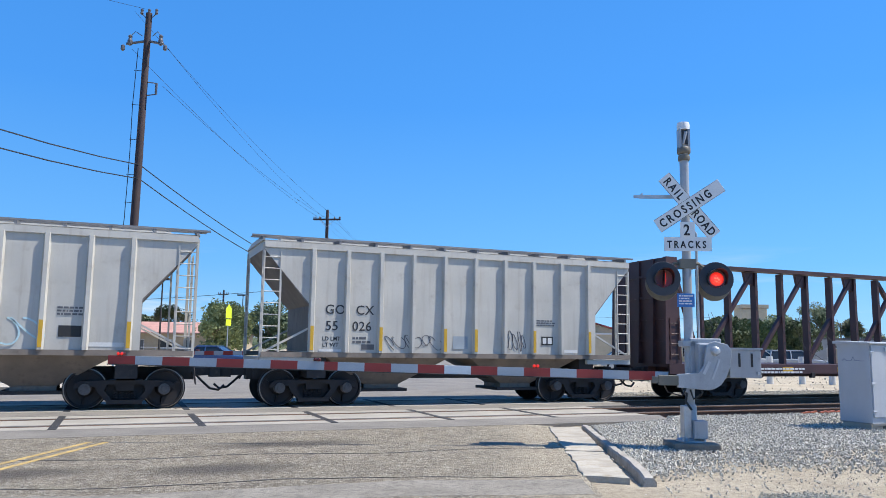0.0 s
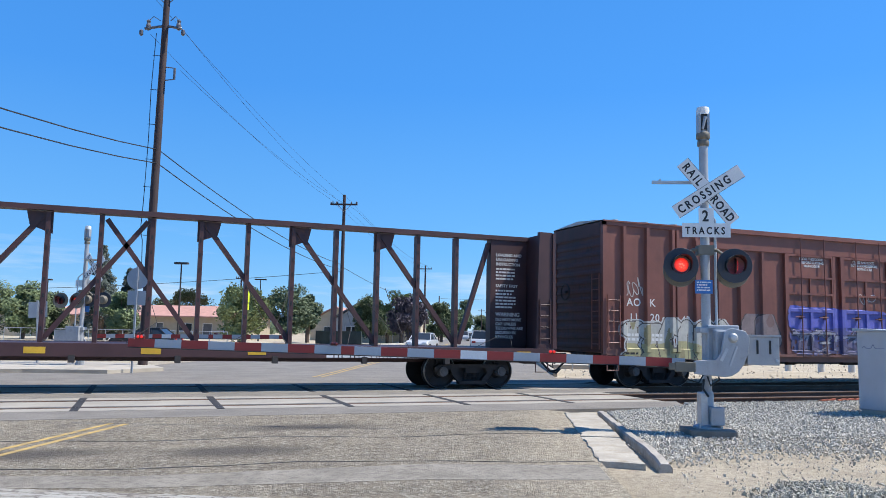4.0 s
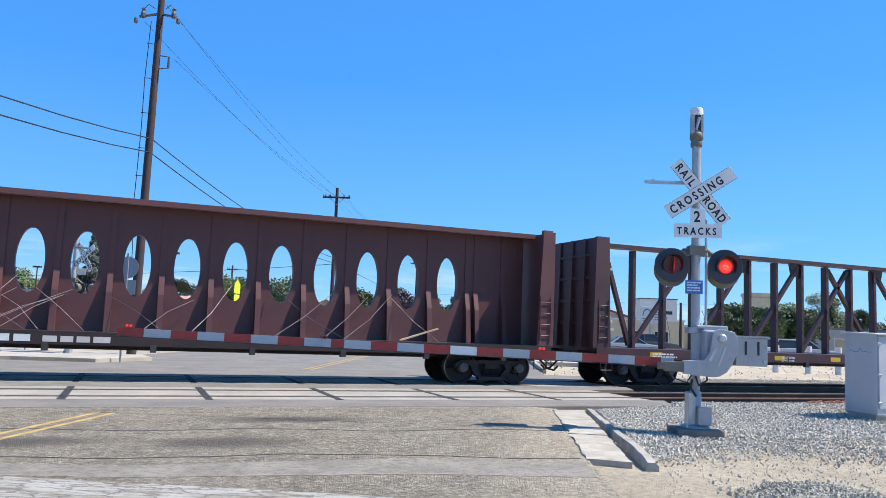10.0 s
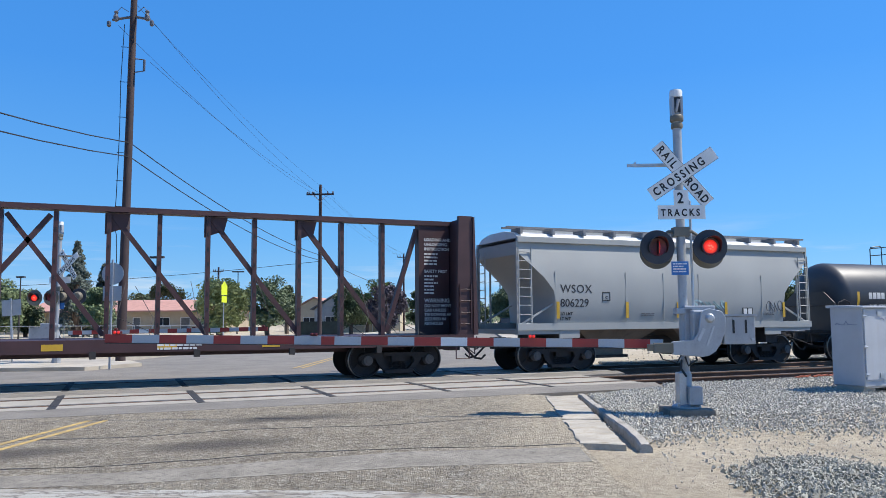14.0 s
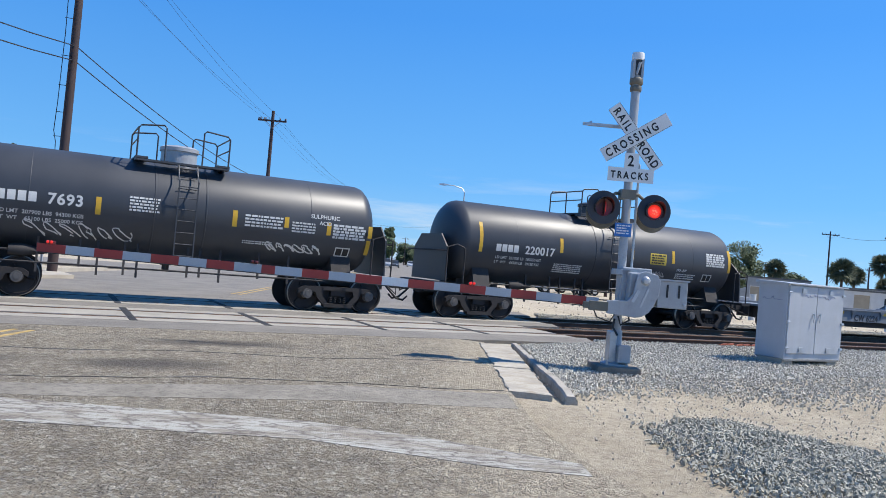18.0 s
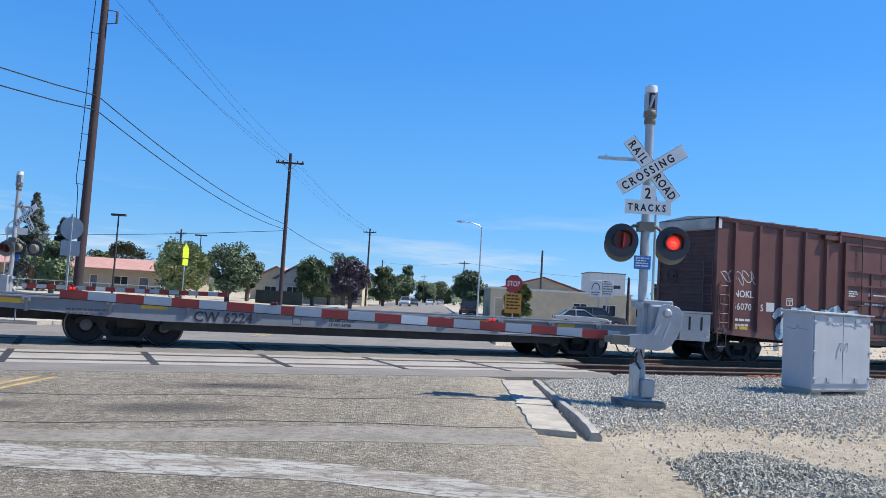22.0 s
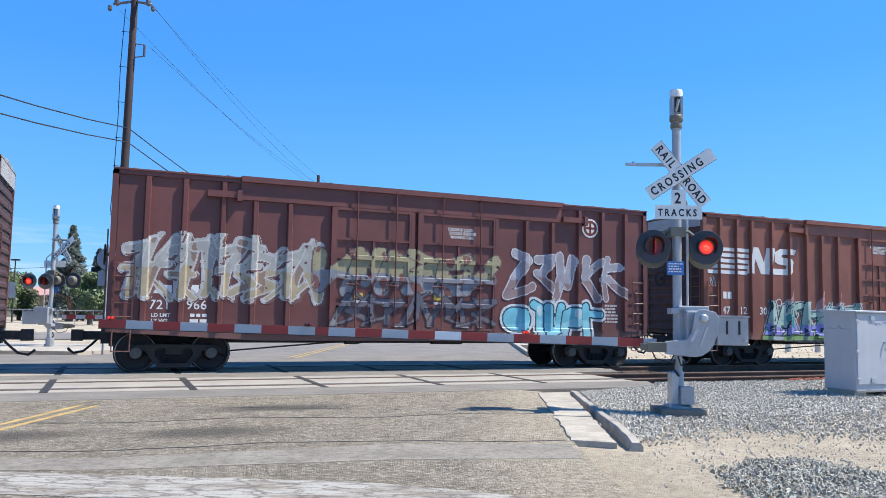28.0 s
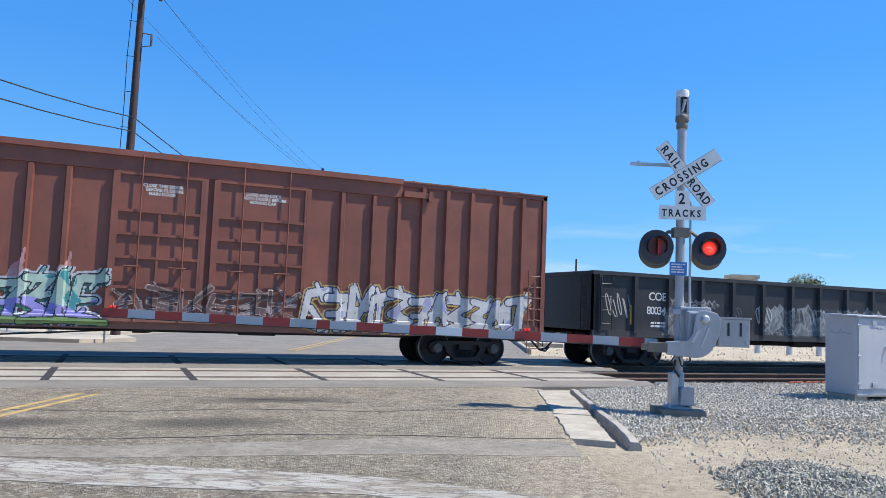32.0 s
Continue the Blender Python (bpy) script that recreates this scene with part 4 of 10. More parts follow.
def equipment_cabinet():
    root = thing("equipment_cabinet", "tall pale grey two-door signal equipment cabinet on gravel", "cabinet", at=pose(14.76, 12.0, 0, 0, 0, 2.0))
    w, d, z0, z1 = 1.98, 0.78, 0.11, 1.79
    part("body", Geo().box(0, w, 0, d, z0, z1), M_CAB, root, bevel=0.008)
    part("lid", Geo().loft([[(-0.06, -0.08, z1), (w + 0.06, -0.08, z1), (w + 0.06, d + 0.06, z1), (-0.06, d + 0.06, z1)], [(-0.06, -0.08, z1 + 0.025), (w + 0.06, -0.08, z1 + 0.025), (w + 0.06, d + 0.06, z1 + 0.06), (-0.06, d + 0.06, z1 + 0.06)]]), M_CAB, root, "overhanging cabinet lid")
    for x0, x1, hinge in ((0.03, w / 2 - 0.008, 0), (w / 2 + 0.008, w - 0.03, 1)):
        door = part("door", Geo().box(x0, x1, -0.03, 0, z0 + 0.13, z1 - 0.03), M_CAB, root, bevel=0.006)
        hx = x0 if hinge == 0 else x1
        for z in (z0 + 0.25, (z0 + z1) / 2, z1 - 0.18):
            part("hinge", Geo().rod((hx - 0.05, -0.035, z), (hx + 0.05, -0.035, z), 0.022, n=8).box(hx - 0.06, hx + 0.06, -0.045, -0.03, z - 0.03, z + 0.03), M_STEEL, door, smooth=True)
        for z in (z0 + 0.22, z1 - 0.12):
            cx = (x0 + x1) / 2
            part("vent_cover", Geo().box(cx - 0.07, cx + 0.07, -0.055, -0.03, z - 0.05, z + 0.05), M_STEEL, door)
        px = x1 - 0.10 if hinge == 0 else x0 + 0.10
        part("handle", Geo().rod((px, -0.03, 1.14), (px, -0.07, 1.14), 0.02).pipe([(px, -0.07, 1.16), (px - 0.02, -0.075, 1.05), (px - 0.03, -0.07, 0.95)], 0.012), M_STEEL, door)
    sc = Geo()
    rnd = random.Random(8)
    for k in range(7):
        x, z = 0.55 + 0.16 * k, 1.56 + rnd.uniform(-0.03, 0.03)
        sc.pipe([(x, -0.033, z), (x + 0.05, -0.033, z + rnd.uniform(-0.05, 0.04)), (x + 0.12, -0.033, z + rnd.uniform(-0.04, 0.04))], 0.006, 4)
    for k in range(5):
        y = 0.12 + 0.11 * k
        sc.pipe([(-0.003, y, 1.42), (-0.003, y + 0.05, 1.47 + rnd.uniform(-0.06, 0.03)), (-0.003, y + 0.1, 1.42)], 0.006, 4)
    part("scrawl", sc, worn("faded blue marker", (0.16, 0.18, 0.3), 0.7), root, "faded blue scrawled marks")
    for x in (0.2, w - 0.2):
        part("plinth", Geo().box(x - 0.18, x + 0.18, 0.05, d - 0.05, -0.2, z0), M_CONC, root)
    part("skirt", Geo().loft([[(0.0, -0.02, z0), (w, -0.02, z0), (w, d, z0), (0.0, d, z0)], [(0.08, 0.03, z0 - 0.05), (w - 0.08, 0.03, z0 - 0.05), (w - 0.08, d, z0 - 0.05), (0.08, d, z0 - 0.05)]]), M_CAB, root)


equipment_cabinet()


def litter():
    """Scrap beside the rails."""
    g = Geo()
    rnd = random.Random(3)
    for k in range(5):
        x, y = 16.5 + 0.32 * k, 15.5 + rnd.uniform(-0.1, 0.1)
        g.loft([[(x, y, 0.0), (x + 0.3, y + 0.05, 0.02), (x + 0.28, y + 0.14, 0.01), (x + 0.03, y + 0.1, 0.0)], [(x, y, 0.03), (x + 0.3, y + 0.05, 0.06), (x + 0.28, y + 0.14, 0.05), (x + 0.03, y + 0.1, 0.02)]])
    tagged(part("plastic_scrap", g, worn("orange plastic", (0.33, 0.09, 0.045), 0.6), None), "torn orange plastic scraps lying on the ballast", "litter")
    stick = Geo().pipe([(17.2, 9.9, 0.0), (17.8, 9.6, 0.03), (18.6, 9.55, 0.01), (19.6, 9.7, 0.02)], 0.03)
    tagged(part("fallen_branch", stick, M_TIE, None), "dark fallen branch lying on gravel", "branch")


litter()


# ---- the train ----
def car_paint(name, col, dirt, rough=0.5, rust=0.35, tags=()):
    """Faded car paint with grime, rust streaks and sprayed tags: (x0, x1, z0, z1, fill, fill, line, seed)."""
    n = Nodes(name)
    co = n.coords()
    xyz = n.xyz(co)
    big, fine, mid = n.noise(co, 0.7, 6, 0.6), n.noise(co, 50, 3), n.noise(co, 3.2, 7, 0.65)
    c = n.mix(n.ramp(big, 0.3, 0.7), dim(col, 0.84), dim(col, 1.16))
    c = n.mix(n.math("MULTIPLY", n.ramp(mid, 0.52, 0.75), rust), c, dirt)
    run = n.ramp(n.noise(n.scaled(co, (5, 5, 0.35)), 1.0, 6, 0.6), 0.5, 0.75)
    c = n.mix(n.math("MULTIPLY", run, rust * 0.8), c, dirt)
    c = n.mix(n.math("MULTIPLY", n.ramp(fine, 0.4, 0.75), 0.22), c, dim(col, 0.6))
    # road dust on the lower sheets
    low = n.math("SUBTRACT", 1.0, n.ramp(n.math("ADD", xyz[2], n.math("MULTIPLY", mid, 0.5)), 0.9, 1.8))
    c = n.mix(n.math("MULTIPLY", low, 0.25), c, (0.22, 0.18, 0.14))
    front = n.math("LESS_THAN", xyz[1], -1.2)
    for x0, x1, z0, z1, fill_a, fill_b, line, seed in tags:
        wob = n.noise(n.scaled(co, (1, 0, 1), (seed, 0, seed)), 1.1, 2, 0.5)
        top = n.math("ADD", xyz[2], n.math("MULTIPLY", n.math("SUBTRACT", n.noise(n.scaled(co, (1, 0, 0.2), (seed * 2, 0, 0)), 2.3, 2), 0.5), 0.9))
        loose_x = n.math("ADD", xyz[0], n.math("MULTIPLY", n.math("SUBTRACT", n.noise(n.scaled(co, (0.6, 0, 1), (seed, 0, 3 * seed)), 2.0, 3), 0.5), 1.5))
        m = n.math("MULTIPLY", n.ramp(loose_x, x0, x0 + 0.05), n.math("SUBTRACT", 1.0, n.ramp(loose_x, x1 - 0.05, x1)))
        m = n.math("MULTIPLY", m, n.math("SUBTRACT", 1.0, n.ramp(top, z1 - 0.02, z1 + 0.02)))
        m = n.math("MULTIPLY", m, n.ramp(n.math("ADD", xyz[2], n.math("MULTIPLY", wob, 0.12)), z0 - 0.02, z0 + 0.04))
        m = n.math("MULTIPLY", m, front)
        # bent letter-like strokes
        warp = n.node("ShaderNodeVectorMath")
        warp.operation = "ADD"
        n.link(n.scaled(co, (1.5, 0, 1.15), (seed * 3.3, 0, seed)), warp.inputs[0])
        wv = n.node("ShaderNodeTexNoise")
        n.link(n.scaled(co, (1, 0, 1), (seed, 0, 2 * seed)), wv.inputs["Vector"])
        wv.inputs["Scale"].default_value, wv.inputs["Detail"].default_value = 1.6, 1.0
        n.link(wv.outputs[1], warp.inputs[1])
        edge = n.voronoi(warp.outputs[0], 1.25, "DISTANCE_TO_EDGE")
        cell = n.voronoi(warp.outputs[0], 1.25, "F1", 1)
        pick = n.node("ShaderNodeRGBToBW")
        n.link(cell, pick.inputs[0])
        g = n.mix(n.ramp(pick.outputs[0], 0.35, 0.6), fill_a, fill_b)
        g = n.mix(n.ramp(n.noise(warp.outputs[0], 2.6, 1), 0.52, 0.56), g, dim(fill_a, 0.75))
        g = n.mix(n.math("SUBTRACT", 1.0, n.ramp(edge, 0.035, 0.07)), g, line)
        inner = n.voronoi(warp.outputs[0], 2.7, "DISTANCE_TO_EDGE")
        g = n.mix(n.math("MULTIPLY", n.math("SUBTRACT", 1.0, n.ramp(inner, 0.015, 0.045)), 0.75), g, line)
        swirl = n.node("ShaderNodeTexWave")
        n.link(warp.outputs[0], swirl.inputs["Vector"])
        swirl.inputs["Scale"].default_value, swirl.inputs["Distortion"].default_value, swirl.inputs["Detail"].default_value = 1.1, 7.0, 1.0
        g = n.mix(n.math("MULTIPLY", n.ramp(swirl.outputs[1], 0.93, 0.99), 0.3), g, (0.58, 0.57, 0.54))
        g = n.mix(n.math("MULTIPLY", n.ramp(mid, 0.45, 0.7), 0.35), g, col)
        rim = n.math("MULTIPLY", n.ramp(top, z1 - 0.09, z1 - 0.07), n.math("SUBTRACT", 1.0, n.ramp(top, z1 - 0.035, z1 - 0.02)))
        g = n.mix(n.math("MULTIPLY", rim, 0.85), g, line)
        hole = n.ramp(pick.outputs[0], 0.84, 0.85)
        m = n.math("MULTIPLY", m, n.math("SUBTRACT", 1.0, n.math("MULTIPLY", hole, 0.85)))
        m = n.math("MULTIPLY", m, n.math("SUBTRACT", 1.0, n.math("MULTIPLY", n.ramp(fine, 0.5, 0.8), 0.25)))
        c = n.mix(n.math("MULTIPLY", m, 0.88), c, g)
    r = n.math("ADD", rough - 0.06, n.math("MULTIPLY", big, 0.14))
    return n.shade(c, r, 0, n.noise(co, 1.6, 2), 0.012)


WHITE, CREAM, PALE, INK = (0.62, 0.64, 0.64), (0.55, 0.48, 0.33), (0.33, 0.5, 0.62), (0.03, 0.03, 0.04)
M_TRUCK = worn("grimy truck steel", (0.030, 0.027, 0.027), 0.75, 0.2, spread=0.3, dirt=(0.085, 0.064, 0.05), dirt_amount=0.35)
M_WHEEL = worn("wheel steel", (0.032, 0.029, 0.030), 0.6, 0.5, spread=0.3, dirt=(0.08, 0.058, 0.045), dirt_amount=0.3)
M_CAP = worn("dusty bearing cap", (0.095, 0.09, 0.087), 0.6, 0.3, spread=0.3, dirt=(0.05, 0.04, 0.035), dirt_amount=0.5)
M_TREAD = worn("polished wheel tread", (0.24, 0.225, 0.21), 0.35, 0.9)
M_UNDER = worn("dark underframe", (0.035, 0.032, 0.032), 0.8, spread=0.3, dirt=(0.10, 0.08, 0.065), dirt_amount=0.4)
M_WALKWAY = worn("dull galvanised walkway", (0.20, 0.205, 0.215), 0.6, 0.3, spread=0.15, dirt=(0.12, 0.10, 0.09), dirt_amount=0.4)
M_HOSE = worn("rubber hose", (0.02, 0.02, 0.02), 0.7)
M_LETTER = worn("white car lettering", (0.66, 0.66, 0.64), 0.5, spread=0.08, dirt=(0.4, 0.33, 0.28), dirt_amount=0.3)
M_DARKLET = worn("black car lettering", (0.03, 0.03, 0.035), 0.5)
M_REFY = worn("yellow reflective strip", (0.60, 0.36, 0.03), 0.4, spread=0.15, dirt=(0.35, 0.24, 0.08))
M_PLACARD = worn("white decal", (0.6, 0.6, 0.58), 0.5, spread=0.06)

TRUCK_MESH = {}


def truck_meshes():
    side = Geo()
    # cast side frame with the two axle pockets and the spring window
    top = [(-1.13, 0.50), (-1.13, 0.60), (-0.95, 0.69), (-0.45, 0.70), (-0.25, 0.62), (0.25, 0.62), (0.45, 0.70), (0.95, 0.69), (1.13, 0.60), (1.13, 0.50), (0.93, 0.57), (0.62, 0.52), (0.30, 0.20), (-0.30, 0.20), (-0.62, 0.52), (-0.93, 0.57)]
    lo = [(-0.42, 0.16), (0.42, 0.16), (0.55, 0.28), (0.30, 0.27), (-0.30, 0.27), (-0.55, 0.28)]
    for s in (-1, 1):
        side.loft([[(s * x, y, z) for x, z in ((0.25, 0.62), (0.45, 0.70), (1.0, 0.68), (1.13, 0.60), (1.13, 0.48), (0.95, 0.58), (0.66, 0.54), (0.60, 0.40), (0.38, 0.16), (0.28, 0.24), (0.46, 0.46), (0.42, 0.58))] for y in (-0.07, 0.07)])
    side.loft([[(x, y, z) for x, z in ((-0.40, 0.14), (0.40, 0.14), (0.42, 0.24), (-0.42, 0.24))] for y in (-0.12, 0.12)])
    side.loft([[(x, y, z) for x, z in ((-0.45, 0.60), (0.45, 0.60), (0.45, 0.70), (-0.45, 0.70))] for y in (-0.09, 0.09)])
    TRUCK_MESH["side"] = side.mesh("side_frame", M_TRUCK)
    spring = Geo()
    for x in (-0.2, -0.07, 0.07, 0.2):
        pts = [(x + 0.045 * math.cos(a * 1.1), 0.045 * math.sin(a * 1.1), 0.24 + a * 0.0105) for a in range(22)]
        spring.pipe(pts, 0.013, 5)
    TRUCK_MESH["spring"] = spring.mesh("springs", M_TRUCK)
    bol = Geo().box(-0.42, 0.42, -0.9, 0.9, 0.24, 0.66).box(-0.2, 0.2, -1.05, 1.05, 0.45, 0.62).turned([(0.22, 0.62), (0.22, 0.72)], "z", n=14)
    bol.box(-0.9, 0.9, -0.05, 0.05, 0.34, 0.40)
    for s in (-1, 1):
        bol.box(s * 0.42 - 0.03, s * 0.42 + 0.03, -0.8, 0.8, 0.34, 0.46)
    TRUCK_MESH["bolster"] = bol.mesh("truck", M_TRUCK)
    wheel = Geo()
    for s in (-1, 1):
        y = s * HALF
        wheel.turned([(0.07, y - s * 0.09), (0.41, y - s * 0.085), (0.485, y - s * 0.075), (0.485, y - s * 0.05), (0.457, y - s * 0.035), (0.452, y + s * 0.055), (0.40, y + s * 0.055), (0.385, y + s * 0.02), (0.19, y + s * 0.0), (0.14, y + s * 0.06), (0.07, y + s * 0.06)], "y", n=32)
        # radial casting marks, so that the turning shows
        for k in range(3):
            a = 2.1 * k + 0.4
            wheel.beam((0.2 * math.cos(a), y + s * 0.02, 0.2 * math.sin(a)), (0.36 * math.cos(a), y + s * 0.03, 0.36 * math.sin(a)), 0.05, 0.05)
    wheel.turned([(0.075, -1.0), (0.085, -0.2), (0.085, 0.2), (0.075, 1.0)], "y", n=12)
    for s in (-1, 1):
        y = s * HALF
        wheel.turned([(0.4555, y - s * 0.03), (0.4555, y + s * 0.055), (0.437, y + s * 0.060), (0.433, y + s * 0.052)], "y", n=32, ends=False)
    me = wheel.mesh("wheelset", M_WHEEL, True)
    me.transform(Matrix.Diagonal((1.06, 1.0, 1.06, 1.0)))
    me.materials.append(M_TREAD)
    for f in me.polygons:
        if max(math.hypot(me.vertices[v].co.x, me.vertices[v].co.z) for v in f.vertices) < 0.484 and min(math.hypot(me.vertices[v].co.x, me.vertices[v].co.z) for v in f.vertices) > 0.457:
            f.material_index = 1
    TRUCK_MESH["wheel"] = me
    cap = Geo()
    cap.turned([(0.13, -0.14), (0.13, -0.05), (0.15, -0.03), (0.15, 0.05), (0.10, 0.08)], "y", n=14)
    cap.turned([(0.02, -0.155), (0.075, -0.15), (0.08, -0.138)], "y", n=12)
    TRUCK_MESH["cap"] = cap.mesh("bearing_cap", M_CAP, True)


truck_meshes()
WHEELSETS = {-1: [], 1: []}


def truck(car, x):
    t = part("truck", TRUCK_MESH["bolster"], M_TRUCK, car, "grimy cast steel two-axle truck", at=pose(x, 0, 0))
    for s in (-1, 1):
        part("side_frame", TRUCK_MESH["side"], M_TRUCK, t, at=pose(0, s * 1.0, 0))
        part("springs", TRUCK_MESH["spring"], M_TRUCK, t, at=pose(0, s * 1.0, 0))
        w = part("wheelset", TRUCK_MESH["wheel"], M_WHEEL, t, "dark steel wheels on an axle", at=pose(s * 0.89, 0, 0.494))
        WHEELSETS[s].append(w)
        for q in (-1, 1):
            part("bearing_cap", TRUCK_MESH["cap"], M_TRUCK, t, at=pose(s * 0.89, q * 1.0, 0.494, 0, 0, 0 if q < 0 else 180))
    return t


COUPLER = {}


def couplers(car, half, z=0.88):
    """Draft gear, knuckle and air hose at both ends."""
    if not COUPLER:
        g = Geo().box(0.0, 0.55, -0.1, 0.1, -0.1, 0.1).box(-0.25, 0.1, -0.22, 0.22, -0.2, 0.16)
        g.loft([[(0.5, -0.16, -0.14), (0.5, 0.2, -0.14), (0.5, 0.2, 0.14), (0.5, -0.16, 0.14)], [(0.78, -0.14, -0.14), (0.78, 0.03, -0.14), (0.78, 0.03, 0.14), (0.78, -0.14, 0.14)]])
        COUPLER["body"] = g.mesh("coupler", M_UNDER)
        h = Geo().pipe([(0.1, -0.38, -0.02), (0.28, -0.42, -0.22), (0.5, -0.42, -0.42), (0.72, -0.40, -0.46), (0.86, -0.38, -0.34)], 0.032)
        h.rod((0.02, -0.38, 0.0), (0.14, -0.38, -0.05), 0.05)
        COUPLER["hose"] = h.mesh("air_hose", M_HOSE, True)
        b = Geo().pipe([(0.0, -1.38, 0.16), (0.06, -1.38, -0.26), (0.06, -0.4, 0.02), (0.14, -0.2, -0.02)], 0.018)
        COUPLER["lever"] = b.mesh("cut_lever", M_UNDER)
    for s in (-1, 1):
        for key, name in (("body", "coupler"), ("hose", "air_hose"), ("lever", "cut_lever")):
            part(name, COUPLER[key], M_UNDER, car, at=pose(s * half, 0, z, 0, 0, 0 if s > 0 else 180))


def ladder(car, x, y, z0, z1, w, n, material, along_y=False, name="ladder"):
    g = Geo()
    def p(a, b, z):
        return (x + (b if along_y else a), y + (a if along_y else b), z)
    for s in (-w / 2, w / 2):
        g.beam(p(s, 0, z0), p(s, 0, z1), 0.03, 0.03, (1, 0, 0) if along_y else (0, 1, 0))
    for k in range(n):
        z = z0 + (z1 - z0) * (k + 0.5) / n
        g.rod(p(-w / 2, 0, z), p(w / 2, 0, z), 0.013, n=6)
    return part(name, g, material, car)


def underframe(car, half, z0, z1, w=0.35):
    g = Geo().box(-half + 0.1, half - 0.1, -w, w, z0 + 0.1, z1)
    for k in range(-3, 4):
        g.box(k * half * 0.26 - 0.06, k * half * 0.26 + 0.06, -1.3, 1.3, z1 - 0.16, z1)
    part("centre_sill", g, M_UNDER, car)
    b = Geo().turned([(0.02, -0.5), (0.12, -0.48), (0.12, 0.48), (0.02, 0.5)], "x", (1.3, -0.7, z0 + 0.2), 14)
    part("air_reservoir", b, M_UNDER, car, smooth=True)
    b = Geo().turned([(0.12, -0.25), (0.12, 0.1), (0.08, 0.25)], "x", (-1.5, -0.75, z0 + 0.2), 14).rod((-1.3, -0.75, z0 + 0.2), (-half * 0.62, -0.3, 0.5), 0.02)
    part("brake_cylinder", b, M_UNDER, car, smooth=True)
    p = Geo().pipe([(-half + 0.3, -0.55, z1 - 0.12), (-1.5, -0.62, z1 - 0.2), (1.5, -0.62, z1 - 0.2), (half - 0.3, -0.55, z1 - 0.12)], 0.025)
    part("brake_pipe", p, M_UNDER, car)


def end_corrugation(g, half, z0, z1, s, n=14, hw=1.45):
    """A car end pressed into level ridges."""
    prof = []
    for k in range(n):
        a, b = z0 + (z1 - z0) * k / n, z0 + (z1 - z0) * (k + 1) / n
        prof += [(0.0, a), (0.0, a + (b - a) * 0.3), (0.03, a + (b - a) * 0.45), (0.03, a + (b - a) * 0.75), (0.0, a + (b - a) * 0.95)]
    prof.append((0.0, z1))
    ring_f = [(s * (half - 0.045 + d), z) for d, z in prof] + [(s * (half - 0.14), z1), (s * (half - 0.14), z0)]
    g.loft([[(x, y, z) for x, z in ring_f] for y in (-hw, hw)])


